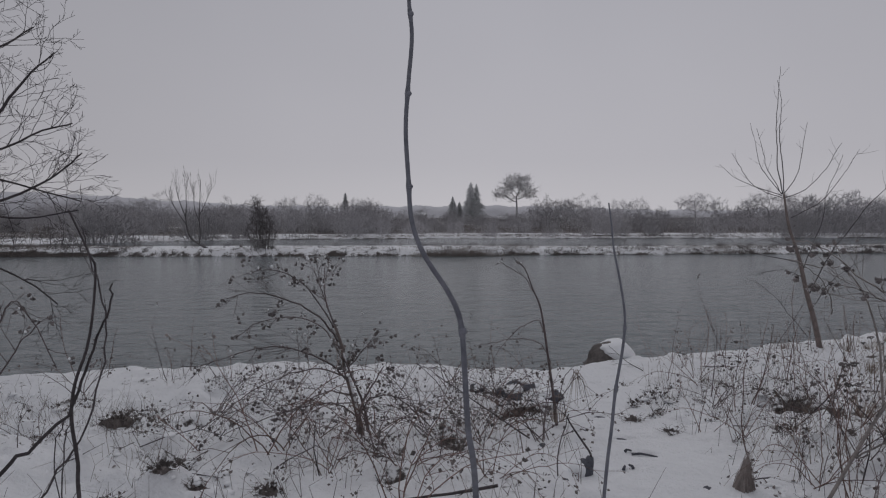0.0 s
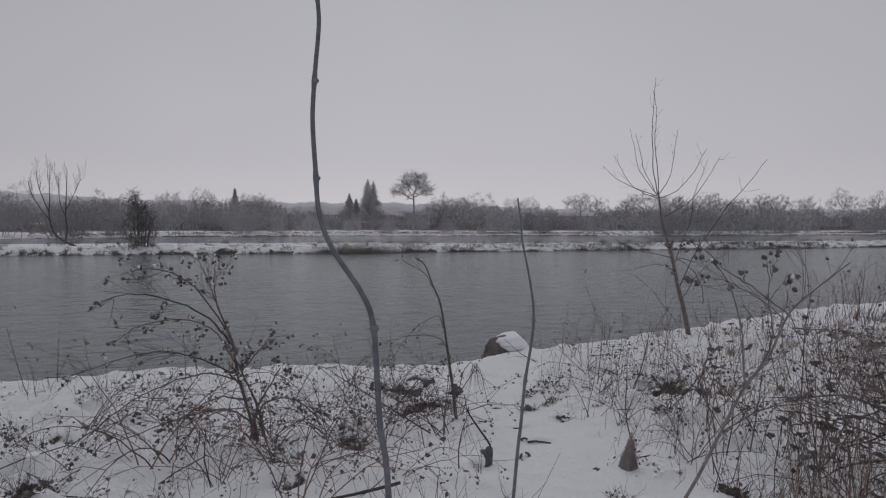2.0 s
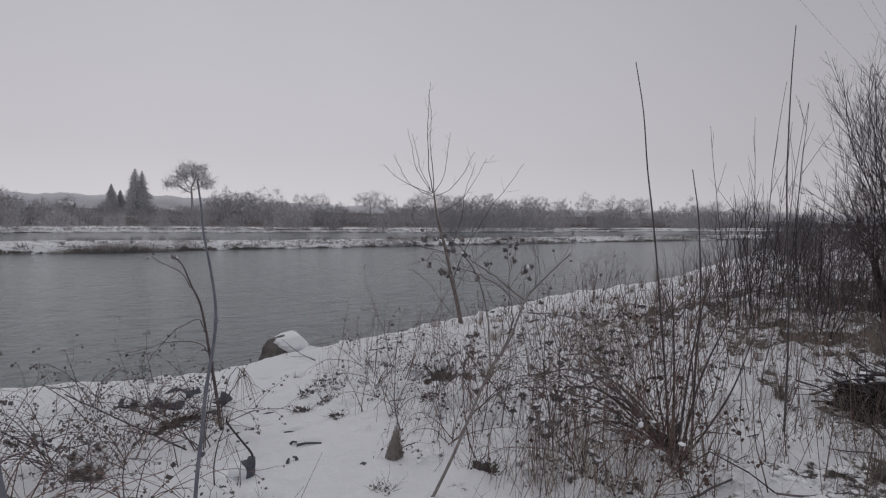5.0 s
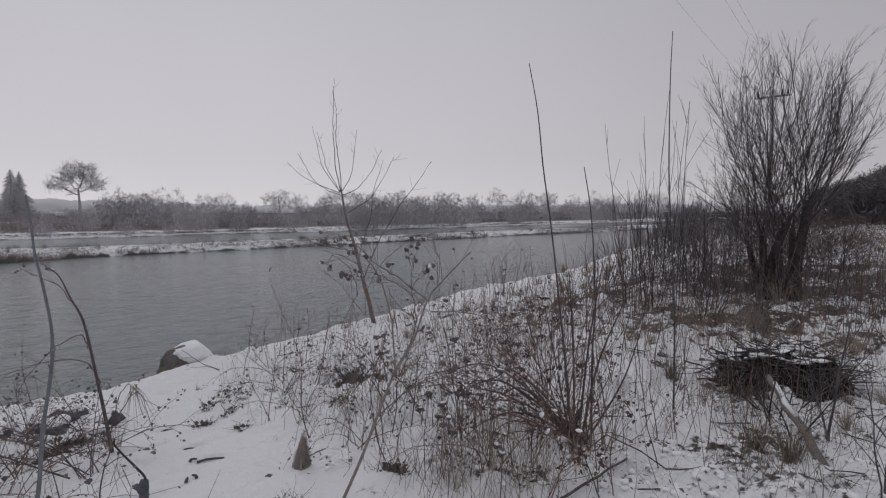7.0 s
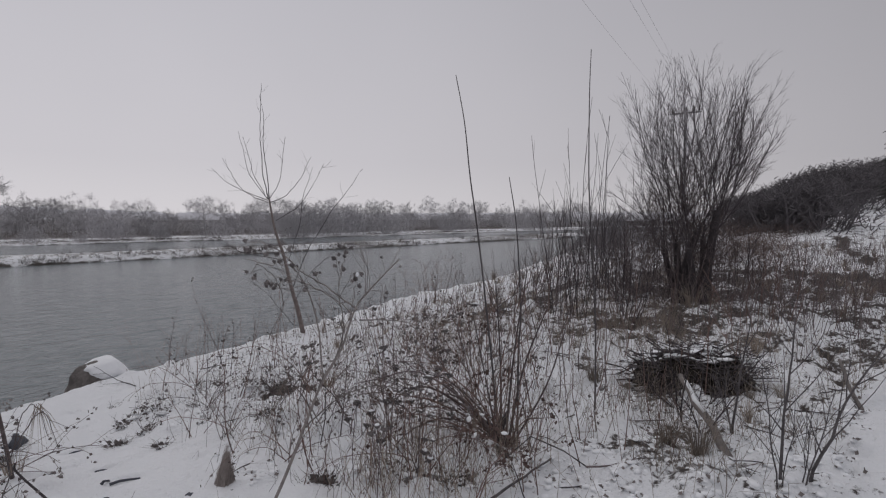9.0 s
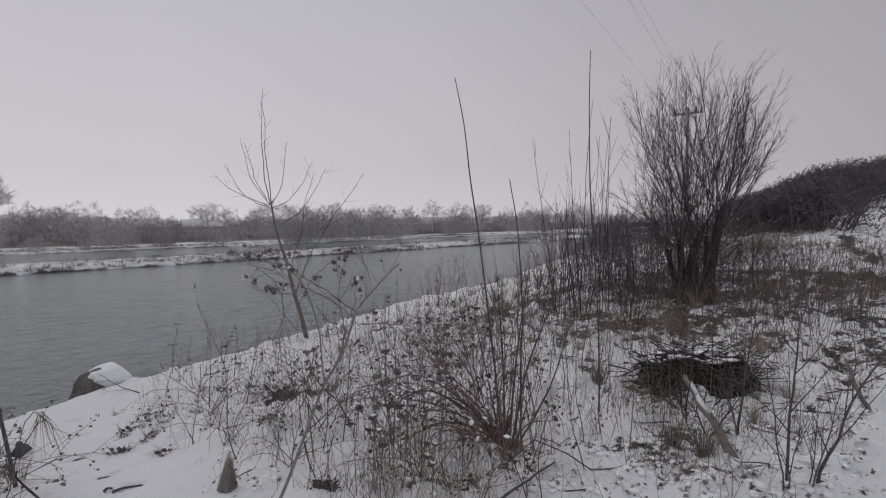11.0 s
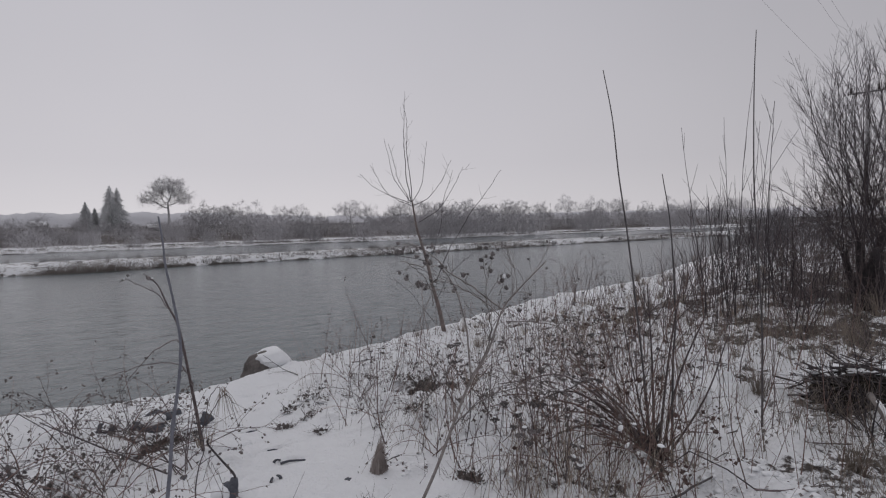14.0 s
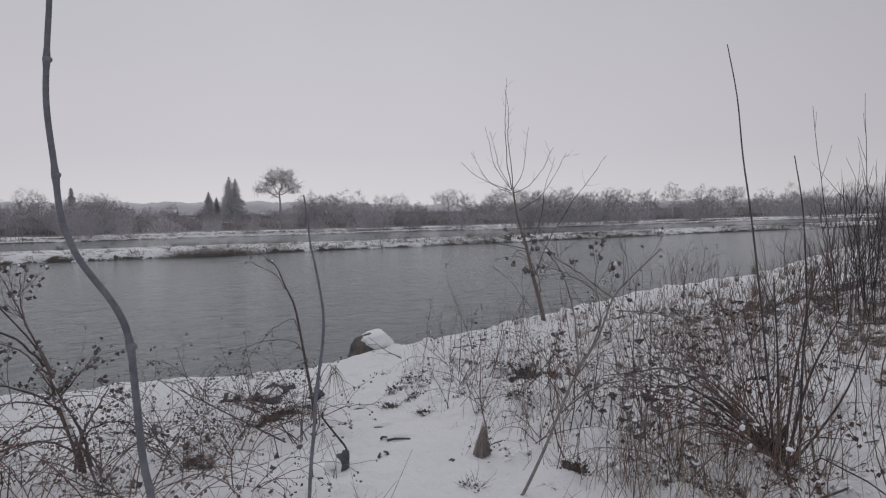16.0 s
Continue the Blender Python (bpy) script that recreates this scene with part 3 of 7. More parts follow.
plant.limb(0.006, 0.0025, 8, (-0.66, 4.48, 0.6), (-0.85, 4.6, 0.78), (-1.1, 4.7, 0.84), (-1.4, 4.8, 0.78), (-1.65, 4.85, 0.62))
plant.limb(0.006, 0.0025, 8, (-0.62, 4.48, 0.4), (-0.8, 4.3, 0.52), (-1.05, 4.15, 0.5), (-1.3, 4.05, 0.38), (-1.5, 4.0, 0.2))
plant.limb(0.006, 0.0025, 10, (-0.72, 4.47, 0.8), (-0.95, 4.5, 1.12), (-1.2, 4.5, 1.24), (-1.4, 4.48, 1.22))
plant.limb(0.005, 0.0025, 8, (-0.55, 4.49, 0.2), (-0.75, 4.1, 0.3), (-0.85, 3.8, 0.22), (-0.9, 3.6, 0.06))
plant.limb(0.013, 0.005, 4, (-0.47, 4.46, -0.02), (-0.5, 4.44, 0.2), (-0.58, 4.43, 0.42), (-0.66, 4.44, 0.6))
plant.limb(0.010, 0.004, 5, (-0.56, 4.42, -0.02), (-0.5, 4.4, 0.22), (-0.4, 4.38, 0.4), (-0.33, 4.36, 0.52))
strip = Tubes()
strip.tube(local(curve_points([(-0.545, 4.485, 0.12), (-0.585, 4.478, 0.3), (-0.622, 4.468, 0.46), (-0.65, 4.466, 0.6)], 3), plant.base), 0.011, 0.006, 6)
part("snow_strip", strip.mesh("snow_strip", SNOW), plant.ob, None, "strip of snow along the trunk")

# slender forked weed with drooping side twigs
plant = ShapedPlant("tall_weed", 1.09, 4.88, TWIG_BROWN, "tall dry weed with small seed heads at its tip", "weed", (0.16, 0.002, 0), (3, 0, (1, 2), 0.1))
plant.limb(0.015, 0.003, 2, (1.09, 4.88, -0.14), (1.05, 4.89, 0.18), (1.01, 4.9, 0.47), (0.95, 4.91, 0.86), (0.88, 4.92, 1.04), (0.82, 4.93, 1.2), (0.76, 4.95, 1.27))
plant.limb(0.005, 0.002, 4, (1.03, 4.89, 0.42), (0.96, 4.91, 0.56), (0.8, 4.94, 0.61), (0.59, 4.98, 0.58), (0.39, 5.02, 0.52))
plant.limb(0.005, 0.002, 3, (0.97, 4.9, 0.66), (0.93, 4.91, 0.77), (0.78, 4.94, 0.7), (0.64, 4.97, 0.55), (0.54, 4.99, 0.4))
plant.limb(0.004, 0.002, 3, (0.88, 4.92, 1.02), (0.82, 4.93, 1.13), (0.7, 4.96, 1.21), (0.61, 4.98, 1.26))
plant.limb(0.004, 0.002, 2, (1.08, 4.88, 0.05), (1.2, 4.8, 0.28), (1.27, 4.78, 0.3), (1.33, 4.75, 0.05))
plant.limb(0.004, 0.002, 2, (1.08, 4.88, 0.02), (1.16, 4.9, 0.3), (1.24, 4.9, 0.34), (1.3, 4.88, 0.1))

blades = Tubes()
blade_rng = random.Random(3)
knee = Vector((1.24, 4.86, 0.34))
for k in range(16):
    fall = Vector((1.10 + 0.021 * k + blade_rng.gauss(0, 0.01), 4.84 + blade_rng.gauss(0, 0.04), blade_rng.uniform(-0.06, 0.06)))
    blades.blade(local([knee + wander(blade_rng, 0.012), knee.lerp(fall, 0.4) + UP * 0.05, fall], plant.base), 0.0028)
for k in range(40):
    a = blade_rng.uniform(0, 6.28)
    foot = Vector((1.09 + 0.05 * math.cos(a), 4.86 + 0.04 * math.sin(a), -0.08))
    blades.blade(local([foot, foot + Vector((0.02 * math.cos(a), 0, 0.08)), foot + Vector((0.05 * math.cos(a), 0.03 * math.sin(a), blade_rng.uniform(0.1, 0.2)))], plant.base), 0.0025)
part("grass", blades.mesh("grass", GRASS), plant.ob, None, "dry blades drooping beside the stem", "stuff")

# sapling at the water's edge

plant = ShapedPlant("sapling", 5.40, 7.98, BARK_GREY, "slim leaning leafless sapling at the water's edge", "tree", (0.24, 0.0022, 0), None, BARK_ORANGE)
plant.limb(0.038, 0.013, 1, (5.40, 7.98, -0.2), (5.34, 8.04, 0.21), (5.26, 8.09, 0.57), (5.18, 8.15, 1.04), (5.12, 8.19, 1.28), (5.05, 8.23, 1.57), (5, 8.27, 1.99))
plant.limb(0.0083, 0.0025, 4, (4.99, 8.27, 1.98), (4.92, 8.3, 2.34), (4.9, 8.3, 2.66), (4.88, 8.3, 2.91), (4.89, 8.3, 3.23), (4.91, 8.31, 3.58), (4.93, 8.32, 3.79))
plant.limb(0.0078, 0.0025, 4, (5, 8.27, 1.98), (4.99, 8.3, 2.33), (4.97, 8.33, 2.66), (4.95, 8.34, 2.9), (4.97, 8.33, 3.14), (4.95, 8.33, 3.38), (4.9, 8.34, 3.6))
plant.limb(0.0063, 0.0025, 3, (4.99, 8.28, 1.92), (4.78, 8.3, 2), (4.57, 8.36, 2.15), (4.44, 8.4, 2.37), (4.33, 8.45, 2.58))
plant.limb(0.0059, 0.0025, 3, (4.98, 8.29, 1.96), (4.72, 8.6, 2.12), (4.53, 8.75, 2.26), (4.37, 8.9, 2.46))
plant.limb(0.0059, 0.0025, 3, (4.98, 8.28, 1.98), (4.81, 8.2, 2.18), (4.68, 8.15, 2.35), (4.58, 8.1, 2.61), (4.46, 8.05, 2.88))
plant.limb(0.0059, 0.0025, 3, (4.98, 8.28, 1.98), (4.88, 8.45, 2.22), (4.8, 8.55, 2.43), (4.75, 8.6, 2.76), (4.7, 8.65, 3.05))
plant.limb(0.0063, 0.0025, 3, (5, 8.27, 1.98), (5.13, 8.3, 2.13), (5.23, 8.3, 2.36), (5.29, 8.32, 2.71), (5.35, 8.35, 3.02))
plant.limb(0.0059, 0.0025, 3, (5, 8.27, 1.92), (5.18, 8.05, 2.04), (5.34, 7.9, 2.31), (5.42, 7.85, 2.5), (5.47, 7.8, 2.65))
plant.limb(0.0068, 0.0025, 5, (5.08, 8.21, 1.64), (5.25, 8.1, 1.76), (5.38, 8.01, 1.88), (5.51, 7.93, 2.11), (5.61, 7.86, 2.3), (5.7, 7.79, 2.55))
plant.limb(0.0068, 0.0025, 5, (5.21, 8.13, 0.88), (5.31, 8.06, 1.29), (5.39, 8.01, 1.61), (5.43, 7.98, 2), (5.56, 7.89, 2.49))
plant.limb(0.0078, 0.0025, 10, (5.18, 8.15, 1), (4.92, 8.32, 1.07), (4.62, 8.5, 1.15), (4.43, 8.6, 1.31), (4.26, 8.7, 1.39))
plant.limb(0.0083, 0.0025, 6, (5.29, 8.08, 0.57), (5.48, 7.95, 1.14), (5.63, 7.84, 1.45), (5.82, 7.71, 1.83), (6.1, 7.6, 2.2), (6.3, 7.55, 2.5))
plant.limb(0.0059, 0.0025, 6, (5.32, 8.05, 0.37), (5.49, 7.94, 0.75), (5.69, 7.8, 0.99), (5.82, 7.72, 1.11))
plant.limb(0.0054, 0.0025, 6, (5.3, 8.1, -0.05), (5.08, 8.21, 0.27), (4.93, 8.31, 0.5), (4.72, 8.46, 0.73))
plant.limb(0.0048, 0.0025, 6, (5.21, 8.13, 0.81), (5.01, 8.26, 0.89), (4.75, 8.44, 0.82))
plant.limb(0.0048, 0.0025, 8, (5.16, 8.16, 1.12), (5.03, 8.25, 1.24), (4.8, 8.41, 1.32), (4.55, 8.57, 1.19))

# crooked canes beside the start of the way
plant = ShapedPlant("crooked_shrub", -1.13, 2.1, BARK_DARK, "cluster of crooked dark bare canes crossing one another", "shrub", (0.2, 0.002, 0))
plant.limb(0.0075, 0.003, 1, (-1.12, 2.1, 0.1), (-1.15, 2.08, 0.66), (-1.15, 2.08, 0.79), (-1.16, 2.07, 0.95), (-1.15, 2.08, 1.07), (-1.12, 2.1, 1.18), (-1.1, 2.11, 1.3), (-1.09, 2.12, 1.46), (-1.1, 2.11, 1.51), (-1.15, 2.08, 1.67))
plant.limb(0.0075, 0.003, 1, (-1.5, 1.85, 0.6), (-1.33, 1.96, 0.8), (-1.25, 2.01, 0.88), (-1.17, 2.06, 0.96), (-1.13, 2.09, 1.08), (-1.09, 2.12, 1.22), (-1.06, 2.14, 1.32), (-1.05, 2.14, 1.41))
plant.limb(0.0041, 0.002, 0, (-1.3, 1.98, 0.6), (-1.21, 2.04, 0.75), (-1.14, 2.08, 0.87), (-1.08, 2.13, 1.09), (-1.07, 2.13, 1.27), (-1.08, 2.12, 1.42), (-1.1, 2.11, 1.5), (-1.12, 2.1, 1.6))
plant.limb(0.0027, 0.002, 1, (-1.13, 2.1, 0.12), (-1.2, 2.08, 0.6), (-1.19, 2.07, 0.85), (-1.16, 2.07, 0.95))
plant.limb(0.002, 0.002, 1, (-1.13, 2.1, 0.12), (-1.22, 2.12, 0.5), (-1.25, 2.1, 0.8), (-1.18, 2.07, 0.95))

# pale slanting sapling over the meadow weeds
plant = ShapedPlant("slanting_sapling", 1.77, 2.75, BARK_TAN, "slanting pale grey sapling with fine twigs and round seed heads", "sapling", (0.24, 0.0018, 1), (3, 0, (1, 2), 0.1), BARK_TAN)
plant.limb(0.0095, 0.003, 8, (1.77, 2.75, 0.05), (1.87, 2.68, 0.32), (1.95, 2.64, 0.54), (2.03, 2.58, 0.79), (2.12, 2.53, 0.96), (2.19, 2.49, 1.18), (2.28, 2.44, 1.3), (2.39, 2.37, 1.43))
plant.limb(0.0045, 0.002, 7, (2.02, 2.59, 0.77), (2.13, 2.53, 1), (2.13, 2.53, 1.15), (2.11, 2.54, 1.27))
plant.limb(0.0045, 0.002, 8, (1.96, 2.63, 0.56), (2.07, 2.56, 0.68), (2.23, 2.47, 0.75), (2.38, 2.38, 0.73))
plant.limb(0.0037, 0.002, 5, (2.21, 2.48, 1.11), (2.32, 2.41, 1.11), (2.47, 2.32, 1.07))
plant.limb(0.0037, 0.002, 7, (2.18, 2.5, 1.14), (2.09, 2.55, 1.24), (1.99, 2.61, 1.3), (1.9, 2.67, 1.34))
plant.heads = None
plant.limb(0.005, 0.002, 0, (2.04, 2.58, 0.8), (2.05, 2.62, 1.05), (2.02, 2.64, 1.22), (1.97, 2.67, 1.35), (1.92, 2.71, 1.41), (1.83, 2.76, 1.42), (1.76, 2.81, 1.44))
plant.limb(0.005, 0.002, 0, (2.2, 2.49, 1.17), (2.12, 2.57, 1.25), (2.05, 2.62, 1.32), (1.98, 2.66, 1.37), (1.92, 2.71, 1.45), (1.83, 2.76, 1.52), (1.76, 2.81, 1.53))
plant.limb(0.003, 0.0015, 0, (1.9, 2.71, 1.2), (1.89, 2.72, 1.27), (1.85, 2.75, 1.37), (1.79, 2.79, 1.42))
plant.heads = (1, 1, (3, 5), 0.1)
for stem, cluster in (((1.8, 2.78, 1.53), (1.76, 2.81, 1.5)), ((1.86, 2.74, 1.49), (1.83, 2.76, 1.5)), ((1.9, 2.72, 1.42), (1.86, 2.74, 1.46)), ((1.92, 2.71, 1.46), (1.9, 2.72, 1.51)), ((1.95, 2.69, 1.38), (1.93, 2.7, 1.43)),
                      ((1.8, 2.78, 1.42), (1.77, 2.8, 1.37)), ((1.87, 2.73, 1.33), (1.85, 2.75, 1.3)), ((1.88, 2.73, 1.3), (1.9, 2.71, 1.33)), ((2.05, 2.62, 1.31), (2.04, 2.62, 1.37)), ((2.12, 2.54, 1.2), (2.12, 2.57, 1.46)),
                      ((2.13, 2.55, 1.3), (2.14, 2.56, 1.4)), ((2.13, 2.55, 1.35), (2.17, 2.54, 1.46)), ((2.17, 2.5, 1.15), (2.21, 2.51, 1.34))):
    plant.limb(0.0022, 0.0014, 0, stem, tuple((p + q) / 2 + 0.01 for p, q in zip(stem, cluster)), cluster)


# small tree at the bank whose limbs reach into the view
plant = ShapedPlant("bank_tree", -7.2, 5.9, BARK_DARK, "spreading leafless tree with fine drooping twigs on the bank", "tree", (0.8, 0.0042, 2), None, None, "", 0.0022, 0.015)
plant.limb(0.13, 0.07, 0, (-7.2, 5.9, -0.1), (-7.15, 5.95, 0.7), (-7.0, 6.0, 1.4), (-7.05, 6.1, 2.2), (-6.9, 6.2, 3.2), (-6.9, 6.2, 4.5))
plant.limb(0.0325, 0.008, 14, (-7.0, 6.0, 1.5), (-6.2, 6.4, 2.0), (-5.5, 6.8, 2.5), (-5.2, 6.9, 2.85), (-4.9, 7.0, 3.3), (-4.6, 7.1, 3.65))
plant.limb(0.026, 0.008, 14, (-7.0, 6.0, 1.3), (-6.3, 6.4, 1.55), (-5.6, 6.8, 1.72), (-5.0, 7.0, 1.95), (-4.6, 7.1, 2.2), (-4.3, 7.1, 2.45))
plant.limb(0.0195, 0.008, 12, (-6.3, 6.4, 2.0), (-5.6, 6.5, 2.3), (-5.0, 6.6, 2.4), (-4.5, 6.7, 2.65), (-4.2, 6.8, 2.75))
plant.limb(0.0195, 0.008, 14, (-6.9, 6.1, 1.9), (-6.1, 6.3, 2.1), (-5.3, 6.6, 2.15), (-4.7, 6.8, 2.0), (-4.2, 6.9, 1.85))
plant.limb(0.026, 0.008, 14, (-7.0, 6.1, 2.4), (-6.2, 6.4, 3.2), (-5.6, 6.7, 3.5), (-5.1, 6.8, 3.6), (-4.7, 6.9, 3.9))
plant.limb(0.02275, 0.008, 12, (-6.9, 6.2, 3.2), (-6.1, 6.5, 3.9), (-5.5, 6.8, 4.2), (-5.0, 6.9, 4.4))
plant.limb(0.0195, 0.008, 11, (-7.1, 6.0, 1.0), (-6.3, 6.5, 1.3), (-5.6, 6.8, 1.2), (-5.0, 7.0, 0.9), (-4.6, 7.0, 0.6))
plant.limb(0.0195, 0.008, 11, (-7.0, 6.0, 1.2), (-6.4, 6.6, 1.6), (-5.7, 6.9, 1.7), (-5.1, 7.2, 1.65), (-4.5, 7.3, 1.75))

# thorny weeds at the water's edge, beside the tree
plant = ShapedPlant("seed_shrub", -2.75, 3.3, TWIG_BROWN, "dark leafless weed with clustered seed heads beside the water", "shrub", (0.25, 0.003, 1), (6, 1, (1, 3), 0.1))
plant.limb(0.009, 0.004, 3, (-2.75, 3.3, 0.0), (-2.62, 3.32, 0.45), (-2.58, 3.34, 0.8), (-2.56, 3.35, 1.1))
plant.limb(0.006, 0.003, 4, (-2.62, 3.32, 0.45), (-2.45, 3.4, 0.75), (-2.36, 3.42, 0.9), (-2.25, 3.45, 1.05))
plant.limb(0.006, 0.003, 4, (-2.6, 3.33, 0.7), (-2.48, 3.4, 1.0), (-2.38, 3.45, 1.15), (-2.2, 3.5, 0.75))
plant.limb(0.006, 0.003, 3, (-2.75, 3.3, 0.0), (-2.82, 3.3, 0.6), (-2.7, 3.35, 1.2), (-2.6, 3.4, 1.45))


# ---- boulder with its cap of snow ----
def boulder():
    rng = random.Random(5)
    base = Vector((2.40, 7.72, -0.42))
    ob = thing("boulder", base, "brown boulder with a cap of snow at the water's edge", "rock")
    for name, mat, size, lift in (("rock", STONE, (0.36, 0.28, 0.36), 0.0), ("snow_cap", SNOW, (0.28, 0.25, 0.16), 0.255)):
        bm = bmesh.new()
        bmesh.ops.create_icosphere(bm, subdivisions=4, radius=1)
        for v in bm.verts:
            n1 = noise.noise(v.co * 1.3 + Vector((lift * 9, 3, 1)))
            n2 = noise.noise(v.co * 4)
            k = 1 + 0.22 * n1 + 0.06 * n2
            v.co = Vector((v.co.x * size[0] * k, v.co.y * size[1] * k, max(-0.35, v.co.z) * size[2] * k + lift))
            if lift:
                v.co.x += 0.09 + 0.3 * (v.co.x > 0) * max(0, 0.2 - v.co.z)
                v.co.z -= 0.75 * max(0, v.co.x - 0.14)
                v.co.y += 0.01
        me = bpy.data.meshes.new(name)
        bm.to_mesh(me)
        bm.free()
        me.shade_smooth()
        me.materials.append(mat)
        part(name, me, ob, None, "thick cap of fresh snow" if lift else "")


boulder()


# ---- weeds, brambles, grass: a few of each kind, then copies ----
def weed(rng, height, kind_label, mat, heads=3, branchy=2, arch=0.0, name="weed"):
    ob = thing(name, (0, 0, 0), kind_label, "weed", "dry weeds on the bank")
    tb, ends = Tubes(), []
    d = Vector((rng.gauss(0, 0.16), rng.gauss(0, 0.16), 1))
    grow(tb, rng, (0, 0, 0), d, height, 0.0035 + 0.002 * height, 1 if branchy else 0, height / 8, 0.06, 0.03 - arch, branchy, 0.4, 0.5, 0.45, 0.0011, ends, arch)
    stem = part("stem", tb.mesh("stem", mat), ob)
    rng.shuffle(ends)
    put_heads(stem, ends[:heads], rng, rng.choice((0, 0, 1)), (1, 2), 0.3)
    return ob


def bramble(rng, reach, canes, mat):
    ob = thing("bramble", (0, 0, 0), "arching bramble with withered dark leaves weighed down by snow", "bramble", "brambles on the bank")
    for _ in range(canes):
        tb, lf, ends = Tubes(), Tubes(), []
        a = rng.uniform(0, 6.28)
        d = Vector((math.cos(a) * 0.8, math.sin(a) * 0.8, rng.uniform(0.6, 1.3)))
        grow(tb, rng, (rng.gauss(0, 0.04), rng.gauss(0, 0.04), 0), d, reach * rng.uniform(0.6, 1.2), 0.0045, 1, reach / 10, 0.10, 0.0, 4, 0.4, 0.8, 0.25, 0.0011, ends, 0.3)
        made = part("cane", tb.mesh("cane", mat), ob)
        for p, w in ends:
            for _ in range(rng.randint(1, 4)):
                lf.leaf(p + wander(rng, 0.02), wander(rng, 1) - UP * 0.3, rng.uniform(0.014, 0.032), rng)
        part("foliage", lf.mesh("foliage", LEAF), made, None, "withered dark leaves", "stuff")
    return ob


def leafy_weed(rng, height):
    """A dead stem with clusters of curled leaves, snow lying on the largest."""
    ob = thing("leafy_weed", (0, 0, 0), "dark red-brown dead weed with curled leaves under bits of snow", "weed", "leafy weeds on the bank")
    tb, lf, ends = Tubes(), Tubes(), []
    d = Vector((rng.gauss(0, 0.35), rng.gauss(0, 0.35), 1))
    grow(tb, rng, (0, 0, -0.01), d, height, 0.0042, 1, height / 9, 0.10, 0.02, 7, 0.45, 0.75, 0.15, 0.0013, ends, 0.10)
    stem = part("stem", tb.mesh("stem", TWIG_RED), ob)
    for p, w in ends:
        for _ in range(rng.randint(3, 7)):
            lf.leaf(p + wander(rng, 0.022), wander(rng, 1) - UP * 0.2, rng.uniform(0.014, 0.034), rng)
    part("foliage", lf.mesh("foliage", LEAF_RED), stem, None, "curled dead leaves", "stuff")
    for p, w in ends[1::5]:
        part("snow_cap", CAPS[rng.randrange(1, 3)], stem, Matrix.LocRotScale(p, None, Vector((1.3, 1.1, 0.8))), "small cap of fresh snow")
    return ob


def flat_head_mesh(r):
    """A flat-topped cluster of small dry florets."""
    tb = Tubes()
    for _ in range(16):
        a, q = piece_rng.uniform(0, 6.28), r * math.sqrt(piece_rng.random())
        tb.lump((math.cos(a) * q, math.sin(a) * q, -q * 0.3 + piece_rng.uniform(-0.003, 0.003)), r * 0.28, piece_rng, 0.8, 3, 5, 0.3)
        tb.tube([(0, 0, -r * 1.1), (math.cos(a) * q, math.sin(a) * q, -q * 0.3)], 0.0012, 0.001, 3)
    return tb.mesh("flower_head", SEED, False)


def flat_cap_mesh(r):
    tb = Tubes()
    tb.lump((0, 0, r * 0.2), r * 0.7, piece_rng, 0.3, 4, 8, 0.15)
    return tb.mesh("snow_cap", SNOW)


FLATS = [(flat_head_mesh(r), flat_cap_mesh(r)) for r in (0.014, 0.019, 0.025)]


def tansy(rng, height):
    """An upright dead stem with a few flat flower heads, snow on most of them."""
    ob = thing("dead_tansy", (0, 0, 0), "upright dead weed with flat dark flower heads under snow", "weed", "flat-headed weeds on the bank")
    tb = Tubes()
    d = Vector((rng.gauss(0, 0.07), rng.gauss(0, 0.07), 1)).normalized()
    top = d * height
    tb.tube([(0, 0, -0.03), top * 0.5 + wander(rng, 0.012), top], 0.0028, 0.0018, 5)
    tips = [top]
    for _ in range(rng.randint(2, 4)):
        q = top * rng.uniform(0.55, 0.9)
        a = rng.uniform(0, 6.28)
        e = q + Vector((math.cos(a) * 0.07, math.sin(a) * 0.07, rng.uniform(0.05, 0.13)))
        tb.tube([q, q.lerp(e, 0.5) + Vector((math.cos(a), math.sin(a), -0.5)) * 0.012, e], 0.002, 0.0014, 4)
        tips.append(e)
    stem = part("stem", tb.mesh("stem", rng.choice((TWIG_BROWN, TWIG_RED))), ob)
    for e in tips:
        head, cap = FLATS[rng.randrange(3)]
        made = part("flower_head", head, stem, Matrix.LocRotScale(e, Euler((rng.gauss(0, 0.25), rng.gauss(0, 0.25), rng.random() * 6)), None))
        if rng.random() < 0.3:
            part("snow_cap", cap, made, None, "small cap of fresh snow")
    return ob


def arching_shrub(x, y):
    """Long branches that rise from one foot and bow over to the ground on the river side."""
    rng = random.Random(91)
    ob = thing("arching_shrub", on_ground(x, y, 0.04), "dark red-brown shrub of low bowed branches over snow", "shrub")
    for k in range(13):
        a = rng.gauss(2.3, 1.1)
        w = Vector((math.cos(a), math.sin(a), rng.uniform(0.35, 1.5)))
        tb, ends = Tubes(), []
        long = rng.uniform(0.5, 1.25)
        grow(tb, rng, (rng.gauss(0, 0.05), rng.gauss(0, 0.05), 0), w, long, rng.uniform(0.004, 0.009), 1, long / 10, 0.06, 0.05, 5, 0.45, 0.6, 0.2, 0.0014, ends, 0.24)
        made = part("branch", tb.mesh("branch", TWIG_RED), ob)
        if k % 3 == 0:
            put_heads(made, ends[:3], rng, 1, (1, 2), 0.3)
    return ob


arching_shrub(3.4, 2.38)


